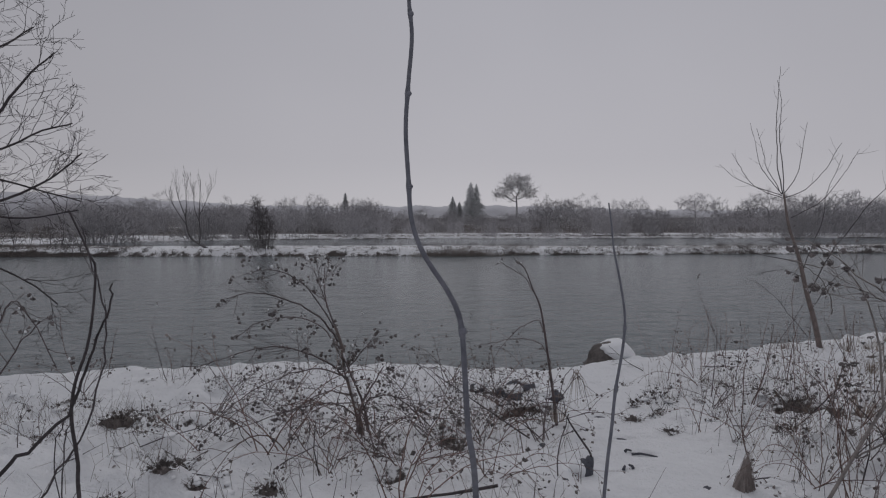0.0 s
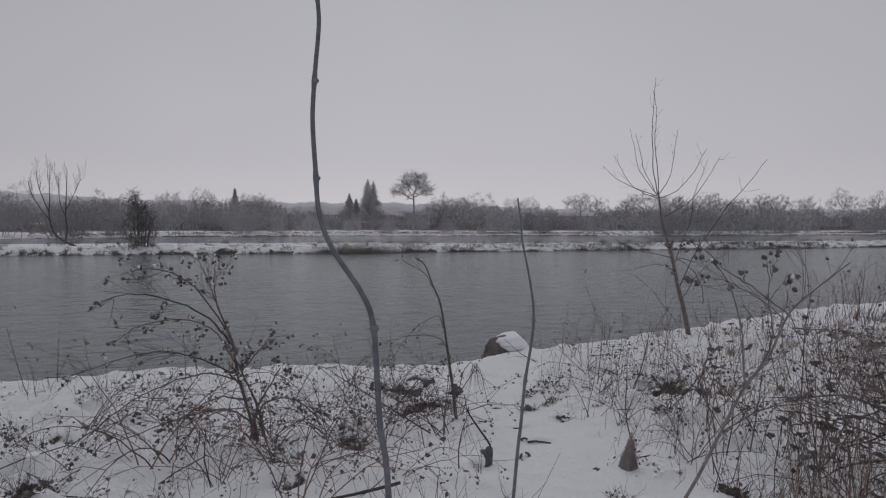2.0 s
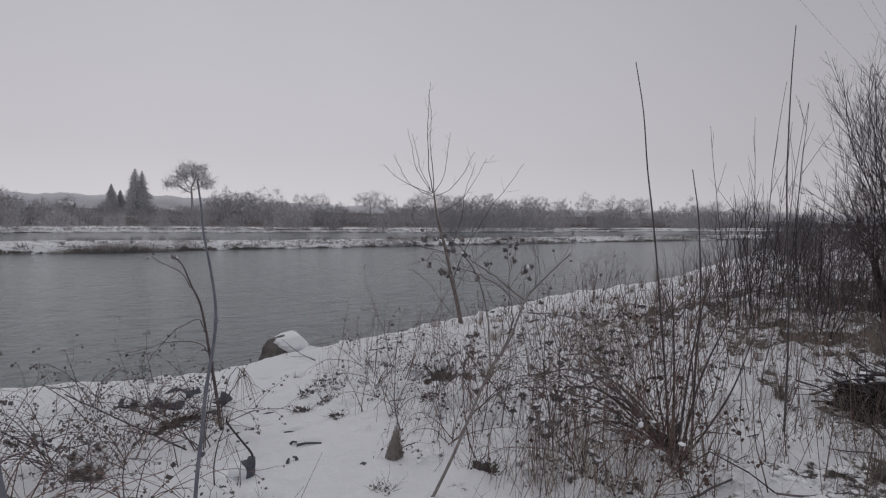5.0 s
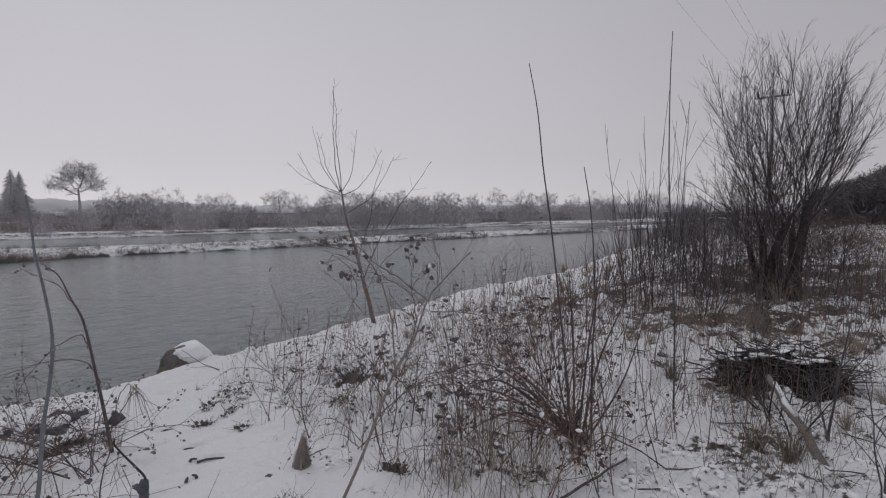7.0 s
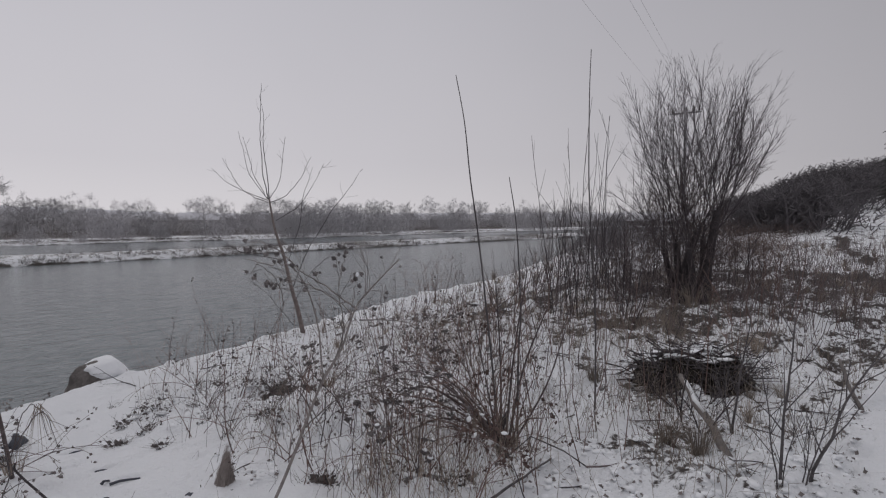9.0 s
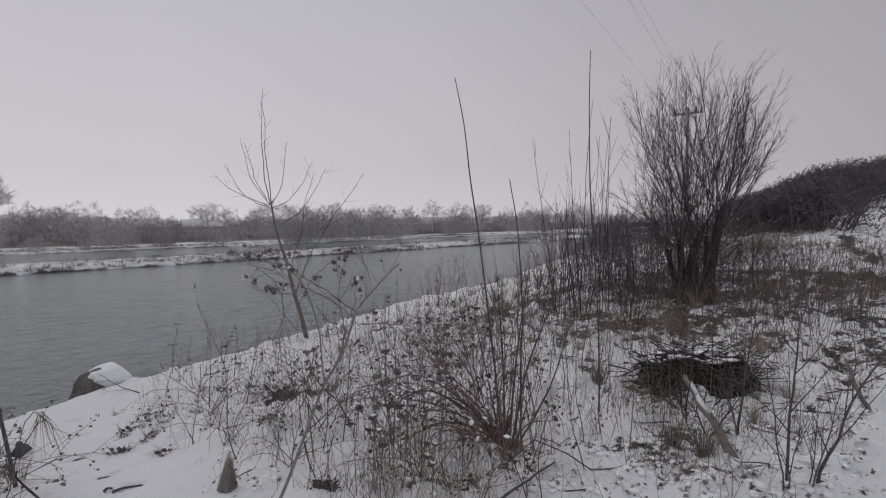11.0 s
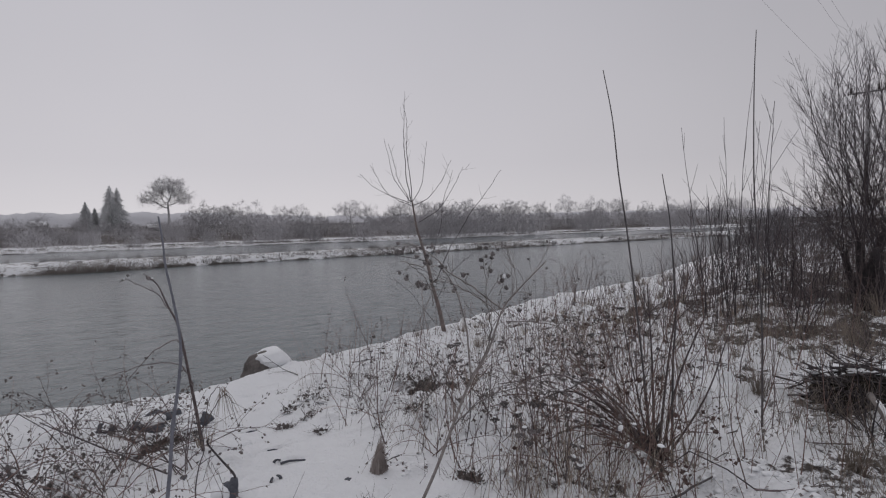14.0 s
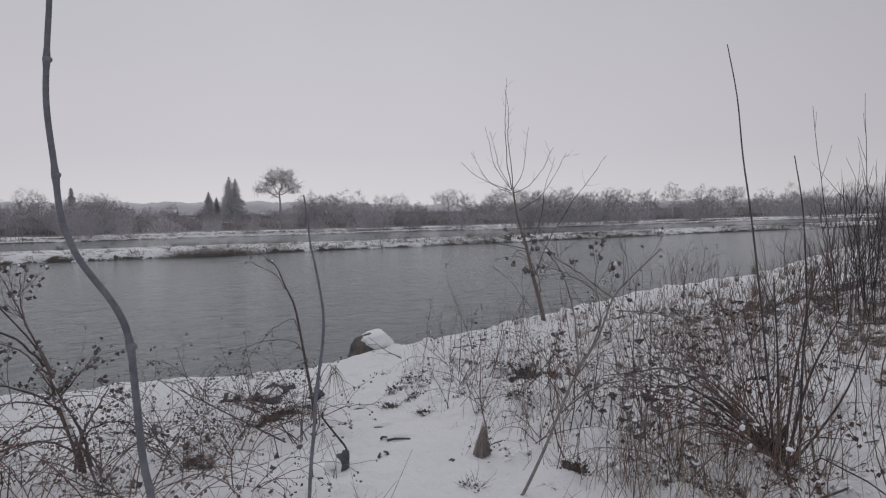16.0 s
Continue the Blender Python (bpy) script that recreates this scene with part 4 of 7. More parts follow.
def tuft(rng, height, blades, spread, mat=GRASS, name="grass_tuft", label="tuft of dry bent grass poking through snow"):
    ob = thing(name, (0, 0, 0), label, "grass", "grass tufts on the bank")
    tb = Tubes()
    for _ in range(blades):
        a = rng.uniform(0, 6.28)
        lean = rng.uniform(0.1, 1) * spread
        way = Vector((math.cos(a), math.sin(a), 0))
        h = height * rng.uniform(0.5, 1.1)
        p = way * rng.uniform(0, 0.25) * spread
        tb.blade([p, p + way * lean * 0.3 + UP * h * 0.55, p + way * lean + UP * h * rng.uniform(0.5, 1.0)], rng.uniform(0.0012, 0.0026))
    part("grass", tb.mesh("grass", mat), ob, None, "", "stuff")
    return ob


def scatter(makers, places, rng, size=(0.8, 1.25)):
    """Copies of a few plants, each turned and sized a little differently; the models stand at the first places."""
    for i, (x, y) in enumerate(places):
        at = on_ground(x, y, 0.015)
        k = rng.uniform(*size)
        m = Matrix.LocRotScale(at, Euler((rng.gauss(0, 0.06), rng.gauss(0, 0.06), rng.uniform(0, 6.28))), None)
        if i < len(makers):
            makers[i].matrix_basis = m
        else:
            ob = copy_thing(makers[rng.randrange(len(makers))], m)
            ob.scale = (k, k, k)


def spots(rng, n, x0, x1, y0, y1, keep):
    out = []
    for _ in range(n * 40):
        x, y = rng.uniform(x0, x1), rng.uniform(y0, y1)
        if math.hypot(x - 0.3, y - 0.2) > 1.5 and lerp(EDGE, x) - y > 0.12 and rng.random() < keep(x, y):
            out.append((x, y))
            if len(out) == n:
                break
    return out


def off_path(x, y):
    """0 on the trodden strip of open snow, 1 away from it."""
    c = 1.62 + 0.08 * (y - 5)
    return smooth(0.28, 0.6, abs(x - c)) if y > 2.2 else 1.0


rng = random.Random(21)
WEED_TALL = "tall dry dark weed stalk with seed heads standing in snow"
WEED_LOW = "short branched dry weed with snow-capped seed heads"
tall = [weed(rng, rng.uniform(0.55, 0.95), WEED_TALL, TWIG_BROWN, 1, rng.randint(1, 3)) for _ in range(7)]
low = [weed(rng, rng.uniform(0.25, 0.45), WEED_LOW, rng.choice((TWIG_BROWN, TWIG_RED)), 3, 4, 0.02) for _ in range(7)]
bare = [weed(rng, rng.uniform(0.5, 0.8), "thin bare dry stalk standing in snow", TWIG_RED, 0, rng.randint(0, 2), 0.0, "dry_stalk") for _ in range(6)]
# meadow to the side of the open strip
scatter(tall, spots(rng, 42, 2.2, 8.5, 1.6, 8.2, lambda x, y: off_path(x, y) * (0.25 + 0.75 * smooth(2.2, 4.2, x)) * smooth(9, 5, y)), rng)
scatter(low, spots(rng, 46, 2.0, 9.0, 1.5, 8.6, lambda x, y: off_path(x, y) * (0.4 + 0.6 * smooth(2, 4, x))), rng, (0.7, 1.3))
scatter(bare, spots(rng, 110, 2.1, 9.0, 1.4, 8.4, lambda x, y: off_path(x, y) * (0.45 + 0.55 * smooth(2, 4, x))), rng, (0.6, 1.25))
# small weeds beside the open strip
strip_weeds = [copy_thing(ob, ob.matrix_basis.copy()) for ob in low[:3] + bare[:3]]
scatter(strip_weeds, spots(rng, 34, 1.95, 3.0, 2.3, 5.0, lambda x, y: off_path(x, y)), rng, (0.5, 0.9))
# farther along the bank, past the willow
far_tall = [copy_thing(ob, ob.matrix_basis.copy()) for ob in tall[:3] + bare[:3]]
scatter(far_tall, spots(rng, 110, 8.5, 20, -3.5, 9.5, lambda x, y: 0.35 + 0.65 * smooth(6, 1, y)), rng, (0.8, 1.6))
# water's edge and the middle of the bank
edge_weeds = [copy_thing(ob, ob.matrix_basis.copy()) for ob in bare[3:6] + tall[4:6]]
scatter(edge_weeds, [(x + rng.gauss(0, 0.1), lerp(EDGE, x) - 0.15 - rng.random() * 0.5) for x in (-4.2, -3.7, -3.0, -2.9, -1.55, -1.4, -1.25, -1.1, -0.75, 0.6, 0.75, 2.9, 3.1, 3.3, 3.6, 3.9, 4.2, 4.5, 4.8,
                     5.0, 5.8, 6.1, 6.6, 7.0, 7.6, 8.1, 8.8)], rng, (0.6, 1.1))
small_weeds = [copy_thing(ob, ob.matrix_basis.copy()) for ob in low[:4]]
scatter(small_weeds, spots(rng, 18, -4.5, 1.2, 2.2, 6.8, lambda x, y: 0.5), rng, (0.5, 1.0))

brambles = [bramble(rng, rng.uniform(0.6, 0.9), rng.randint(5, 7), rng.choice((TWIG_BROWN, TWIG_RED))) for _ in range(5)]
scatter(brambles, [(-0.35, 4.0), (0.0, 4.6), (0.4, 4.2), (-0.4, 4.5), (0.6, 4.8), (-0.6, 3.6), (0.2, 3.9), (-0.8, 4.3), (0.7, 5.6), (-0.1, 3.7), (0.15, 4.3), (0.35, 4.9), (0.55, 5.7), (0.75, 5.2), (0.2, 6.0), (-1.6, 5.4), (-1.9, 5.0), (0.45, 3.5), (-0.1, 3.1),
                   (2.35, 4.3), (2.7, 3.6), (2.55, 5.2), (3.2, 4.4), (2.3, 3.35), (3.6, 5.4), (2.9, 6.3), (3.9, 3.2), (4.4, 4.2), (2.7, 2.6), (5.1, 5.2), (-3.4, 5.6), (-3.0, 4.4), (0.9, 4.4), (-1.0, 3.9)], rng, (0.75, 1.25))

tansies = [tansy(rng, rng.uniform(0.42, 0.75)) for _ in range(8)]
scatter(tansies, [(2.3, 2.4), (2.45, 2.3), (2.25, 2.6), (2.5, 2.5), (2.38, 2.15), (2.6, 2.25), (2.2, 2.35)] + [(2.9 + rng.gauss(0, 0.28), 2.75 + rng.gauss(0, 0.28)) for _ in range(9)] + [(3.7 + rng.gauss(0, 0.4), 3.2 + rng.gauss(0, 0.4)) for _ in range(6)] + spots(rng, 14, 2.5, 6.5, 2.2, 6.5, lambda x, y: off_path(x, y) * 0.6), rng, (0.7, 1.2))
leafy = [leafy_weed(rng, rng.uniform(0.4, 0.75)) for _ in range(7)]
scatter(leafy, [(3.4 + rng.gauss(0, 0.3), 2.6 + rng.gauss(0, 0.28)) for _ in range(2)] + [(2.6 + rng.gauss(0, 0.2), 2.0 + rng.gauss(0, 0.15)) for _ in range(3)] + [(2.65 + rng.gauss(0, 0.2), 2.4 + rng.gauss(0, 0.2)) for _ in range(3)] + [(4.7 + rng.gauss(0, 0.25), 4.3 + rng.gauss(0, 0.25)) for _ in range(5)], rng, (0.6, 1.15))

tufts = [tuft(rng, rng.uniform(0.16, 0.32), 45, rng.uniform(0.10, 0.2)) for _ in range(6)]
scatter(tufts, spots(rng, 95, 2.2, 10.5, 0.6, 8.8, lambda x, y: off_path(x, y) * (0.12 + 0.88 * smooth(4.5, 7, x))), rng, (0.5, 1.3))
far_tufts = [copy_thing(ob, ob.matrix_basis.copy()) for ob in tufts[:3]]
scatter(far_tufts, spots(rng, 130, 9, 24, -5, 11, lambda x, y: 0.6), rng, (1.2, 2.2))


for x, y, h in ((3.76, 1.27, 0.34), (3.9, 1.5, 0.28), (6.9, 1.75, 0.3), (5.0, 2.6, 0.34)):
    clump = tuft(rng, h, 110, 0.22, GRASS, "grass_tuft", "thick tuft of tan dead grass poking through snow")
    clump.matrix_basis = Matrix.Translation(on_ground(x, y))


def leaf_heap(rng, size):
    """Matted dead leaves and grass with snow lying over part of them."""
    ob = thing("leaf_heap", (0, 0, 0), "matted dark dead leaves and grass half under snow", "leaf litter", "leaf heaps in the snow")
    lf, sn = Tubes(), Tubes()
    for _ in range(int(700 * size)):
        a, q = rng.uniform(0, 6.28), size * math.sqrt(rng.random())
        p = Vector((math.cos(a) * q * 1.4, math.sin(a) * q, 0.02 + size * 0.25 * (1 - (q / size) ** 2)))
        w = wander(rng, 1) + UP * 0.5
        if rng.random() < 0.6:
            lf.leaf(p, w, rng.uniform(0.012, 0.03), rng)
        else:
            lf.blade([p, p + w * 0.04, p + w * 0.05 + wander(rng, 0.03)], 0.002)
    for _ in range(7):
        a, q = rng.uniform(0, 6.28), size * rng.uniform(0.3, 1.0)
        sn.lump((math.cos(a) * q * 1.4, math.sin(a) * q, 0.01 + size * 0.12), size * rng.uniform(0.15, 0.34), rng, 0.3, 5, 9, 0.3)
    heap = part("foliage", lf.mesh("foliage", MATTED), ob, None, "", "stuff")
    part("snow_patch", sn.mesh("snow_patch", SNOW), heap, None, "lumps of fresh snow")
    return ob


dark_tufts = [leaf_heap(rng, rng.uniform(0.11, 0.17)) for _ in range(5)]
scatter(dark_tufts, [(2.5, 2.62), (2.62, 2.32), (3.3, 5.05), (3.12, 5.35), (3.0, 6.05), (3.45, 4.85), (-2.48, 4.8), (0.9, 5.3), (-1.51, 3.56), (6.7, 4.95), (6.5, 5.1), (2.25, 5.6), (3.5, 5.4), (3.4, 5.3), (5.26, 4.44), (4.95, 4.35), (5.05, 4.6), (6.64, 4.89), (6.5, 4.7), (4.6, 4.2), (5.6, 4.6), (6.9, 4.6), (4.6, 3.2), (5.2, 3.9), (0.9, 4.95), (2.6, 2.2), (7.2, 4.2), (8.0, 5.2), (-2.9, 4.3), (-1.9, 4.1), (-3.3, 5.3), (-1.0, 5.2), (-1.6, 3.0), (-2.2, 5.9), (0.7, 5.9)], rng, (0.6, 1.3))


small_heaps = [leaf_heap(rng, rng.uniform(0.06, 0.085)) for _ in range(3)]
scatter(small_heaps, [(2.02, 5.08), (2.1, 5.2), (2.45, 4.9), (1.95, 5.45), (2.7, 4.3), (2.5, 3.9), (3.0, 4.6), (3.4, 4.4), (2.9, 3.6), (2.3, 4.2), (2.1, 6.2), (3.6, 5.9), (3.2, 3.9), (2.55, 5.5), (4.0, 5.0), (1.6, 2.95), (2.75, 3.1)], rng, (0.6, 1.3))


def sheaf():
    """Upright cone of dry grass."""
    rg = random.Random(4)
    at = on_ground(1.86, 3.34)
    ob = thing("grass_sheaf", at, "small upright cone of dry grey-brown grass in snow", "grass")
    tb = Tubes()
    tb.tube([(0, 0, -0.02), (0.0, 0, 0.06), (0.008, 0, 0.13), (0.018, 0.004, 0.20)], 0.052, 0.010, 10)
    for _ in range(190):
        a, q = rg.uniform(0, 6.28), rg.uniform(0.75, 1.05)
        b = Vector((math.cos(a), math.sin(a), 0))
        h = rg.choice((rg.uniform(0.06, 0.16), rg.uniform(0.18, 0.25)))
        tip = Vector((0.02, 0.004, 0)) + b * (0.055 * (1 - h / 0.26)) + wander(rg, 0.006)
        tb.blade([b * 0.062 * q, b * 0.038 * q + wander(rg, 0.005) + UP * h * 0.45, tip + UP * h], 0.0024)
    part("grass", tb.mesh("grass", GRASS_PALE), ob, None, "", "stuff")


sheaf()


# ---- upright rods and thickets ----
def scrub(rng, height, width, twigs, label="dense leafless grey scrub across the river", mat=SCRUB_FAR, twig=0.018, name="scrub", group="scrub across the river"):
    """A rounded, uneven mass of stems and fine twigs that thins out towards its top."""
    ob = thing(name, (0, 0, 0), label, "bush", group)
    tb = Tubes()
    seed = rng.uniform(0, 40)
    for _ in range(max(8, twigs // 26)):
        x = width * rng.uniform(-1, 1)
        y = width * rng.uniform(-0.6, 0.6)
        top = height * (1 - 0.55 * (x / width) ** 2) * (0.85 + 0.35 * noise.noise(Vector((x * 0.9 / width * 3, seed, 0)))) * rng.uniform(0.6, 1.05)
        p = Vector((x * 0.7, y * 0.7, -0.1))
        tb.tube([p, Vector((x * 0.9 + rng.gauss(0, 0.05 * width), y, top * 0.55)), Vector((x * 1.05 + rng.gauss(0, 0.08 * width), y, top))], twig * 1.6, twig * 0.5, 3)
    for _ in range(twigs):
        x = width * max(-1.1, min(1.1, rng.gauss(0, 0.5)))
        y = width * rng.uniform(-0.65, 0.65)
        top = height * (1 - 0.6 * min(1, (x / width) ** 2)) * (0.82 + 0.4 * noise.noise(Vector((x / width * 2.7, seed, y / width))))
        z = top * (1 - rng.random() ** 1.3)
        w = Vector((x * 0.35 / width + rng.gauss(0, 0.5), rng.gauss(0, 0.5), rng.uniform(0.05, 0.9))).normalized() * height * rng.uniform(0.08, 0.2)
        tb.tube([Vector((x, y, z)) - w * 0.4, Vector((x, y, z)) + w * 0.6], twig, twig * 0.4, 3)
    part("brush", tb.mesh("brush", mat), ob, None, "", "stuff")
    return ob


def colony(rng, roots, crown, step, kill, limit=150):
    """Limbs that grow step by step towards points of a crown: places and the parent of each."""
    place, parent = [np.array(r, float) for r in roots], list(range(-1, len(roots) - 1))
    for k in range(1, len(roots)):
        if roots[k][2] <= 0.01:
            parent[k] = -1
    goal = np.array(crown, float)
    near = np.full(len(goal), 1e9)
    which = np.zeros(len(goal), int)
    fresh = list(range(len(place)))
    for _ in range(limit):
        for k in fresh:
            d = np.linalg.norm(goal - place[k], axis=1)
            closer = d < near
            near[closer], which[closer] = d[closer], k
        left = near > kill
        goal, near, which = goal[left], near[left], which[left]
        if len(goal) == 0:
            break
        fresh = []
        for k in np.unique(which):
            way = goal[which == k] - place[k]
            way = (way / np.linalg.norm(way, axis=1)[:, None]).sum(axis=0) + np.array([rng.gauss(0, 0.25), rng.gauss(0, 0.25), rng.gauss(0, 0.2) + 0.12])
            way = way / max(1e-6, np.linalg.norm(way))
            place.append(place[k] + way * step)
            parent.append(int(k))
            fresh.append(len(place) - 1)
    return place, parent


def limbs_of(tb, place, parent, twig, thick, power=2.4):
    """Tubes along the limbs of a colony, thickest at the foot; returns the outer ends and their ways."""
    n = len(place)
    load = [0.0] * n
    kids = [[] for _ in range(n)]
    for k in range(n - 1, -1, -1):
        load[k] = max(load[k], twig ** power)
        if parent[k] >= 0:
            load[parent[k]] += load[k]
            kids[parent[k]].append(k)
    biggest = max(load) ** (1 / power)
    girth = [twig + (thick - twig) * ((q ** (1 / power) - twig) / max(1e-6, biggest - twig)) for q in load]
    ends = []
    todo = [k for k in range(n) if parent[k] < 0]
    while todo:
        k = todo.pop()
        line, first = ([place[parent[k]]] if parent[k] >= 0 else []) + [place[k]], girth[k]
        while kids[k]:
            heir = max(kids[k], key=lambda q: load[q])
            todo += [q for q in kids[k] if q != heir]
            k = heir
            line.append(place[k])
        if len(line) < 2:
            continue
        if len(line) > 5 and first < thick * 0.3:
            line = line[:-1:2] + [line[-1]]
        tb.tube([Vector(p) for p in line], first, twig * 0.6, 6 if first > thick * 0.5 else 3)
        way = Vector(line[-1]) - Vector(line[-2])
        ends.append((Vector(line[-1]), way.normalized()))
    return ends


def crown_points(rng, n, lobes):
    """Points spread through a few rounded lobes (x, y, z, half width, half height), most of them near the outside."""
    out = []
    while len(out) < n:
        x, y, z, w, h = lobes[rng.randrange(len(lobes))]
        d = wander(rng, 1).normalized() * rng.uniform(0.15, 1.0) ** 0.45
        p = (x + d.x * w, y + d.y * w, z + d.z * h)
        if p[2] > 0.3:
            out.append(p)
    return out


def fine_twigs(tb, rng, ends, count, length, twig, up=0.35):
    """Sprays of short twigs round the outer ends of the limbs."""
    for p, way in ends:
        for _ in range(count):
            w = (way + wander(rng, 0.6) + UP * up).normalized() * length * rng.uniform(0.5, 1.3)
            q = p - way * length * rng.uniform(-0.4, 1.2) + wander(rng, 0.22 * length)
            tb.tube([q, q + w], twig, twig * 0.35, 3)


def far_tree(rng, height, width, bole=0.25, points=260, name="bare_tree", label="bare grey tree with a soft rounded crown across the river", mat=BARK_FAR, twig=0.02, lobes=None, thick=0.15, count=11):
    """A trunk that forks again and again towards a rounded, lobed crown with fine outer twigs."""
    ob = thing(name, (0, 0, 0), label, "tree", "trees across the river")
    half, foot = height * (1 - bole) * 0.5, height * bole
    if lobes is None:
        lobes = [(0, 0, foot + half, width * 0.36, half)]
        for k in range(rng.randint(2, 4)):
            a = rng.uniform(0, 6.28)
            lobes.append((math.cos(a) * width * 0.28, math.sin(a) * width * 0.28, foot + half * rng.uniform(0.75, 1.25), width * rng.uniform(0.2, 0.3), half * rng.uniform(0.45, 0.7)))
    lean = rng.gauss(0, 0.05) if name != "oak" else 0.02
    roots = [(lean * z, 0.03 * math.sin(z * 2), z) for z in np.linspace(-0.2, foot * 0.8, 6)]
    roots = [roots[0]] + [(x, y, max(z, 0.02)) for x, y, z in roots[1:]]
    place, parent = colony(rng, roots, crown_points(rng, points, lobes), height * 0.045, height * 0.05)
    tr, cr = Tubes(), Tubes()
    ends = limbs_of(cr, place, parent, twig, thick * height / 7)
    fine_twigs(cr, rng, ends, count, height * 0.085, twig * 0.8)
    tr.tube([(x, y, z) for x, y, z in roots], thick * height / 6, thick * height / 7.5, 8)
    part("trunk", tr.mesh("trunk", mat), ob)
    part("crown", cr.mesh("crown", mat), ob, None, "bare spreading twigs")
    return ob


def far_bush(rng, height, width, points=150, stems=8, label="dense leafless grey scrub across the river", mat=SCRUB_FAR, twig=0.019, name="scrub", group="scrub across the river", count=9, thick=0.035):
    """Many stems from the ground that fork into an uneven rounded mass of twigs."""
    ob = thing(name, (0, 0, 0), label, "bush", group)
    lobes = []
    for k in range(rng.randint(3, 5)):
        x = rng.uniform(-0.7, 0.7) * width
        h = height * (1 - 0.4 * (x / width) ** 2) * rng.uniform(0.6, 1.0)
        lobes.append((x, rng.uniform(-0.3, 0.3) * width, h * 0.55, width * rng.uniform(0.25, 0.45), h * 0.5))
    roots = [(rng.uniform(-0.6, 0.6) * width, rng.uniform(-0.3, 0.3) * width, -0.08) for _ in range(stems)]
    place, parent = colony(rng, roots, crown_points(rng, points, lobes), height * 0.075, height * 0.075)
    tb = Tubes()
    ends = limbs_of(tb, place, parent, twig, thick)
    fine_twigs(tb, rng, ends, count, height * 0.14, twig * 0.8, 0.6)
    part("brush", tb.mesh("brush", mat), ob, None, "", "stuff")
    return ob


def stand_at(ob, x, y, z=None, turn=0.0, size=1.0):
    at = on_ground(x, y)
    ob.matrix_basis = Matrix.LocRotScale(at if z is None else Vector((x, y, z)), Euler((0, 0, turn)), None)
    ob.scale = (size, size, size)
    return ob


def thicket(name, x, y, stems, height, spread, mat, label, rng, level=1, kids=5, thick=0.008, lean=0.16, heads=0):
    base = on_ground(x, y)
    ob = thing(name, base, label, "shrub")
    for _ in range(stems):
        tb, ends = Tubes(), []
        a = rng.uniform(0, 6.28)
        q = spread * math.sqrt(rng.random())
        p = Vector((math.cos(a) * q, math.sin(a) * q, -0.03))
        d = Vector((p.x * lean / max(0.05, spread) + rng.gauss(0, lean * 0.6), p.y * lean / max(0.05, spread) + rng.gauss(0, lean * 0.6), 1))
        h = height * rng.uniform(0.45, 1.05)
        grow(tb, rng, p, d, h, thick * rng.uniform(0.6, 1.2) * (0.5 + 0.5 * h / height), level, h / 9, 0.075, 0.03, kids, 0.42, 0.6, 0.3, 0.0014, ends)
        stem = part("stem", tb.mesh("stem", mat), ob)
        if heads:
            rng.shuffle(ends)
            put_heads(stem, ends[:heads], rng, 0, (1, 2), 0.3)
    return ob


rng = random.Random(33)
thicket("rod_shrub", 3.36, 2.36, 11, 1.15, 0.12, TWIG_RED, "reddish-brown shrub of thin rods fanning from one foot", rng, 1, 3, 0.0055, 0.48)

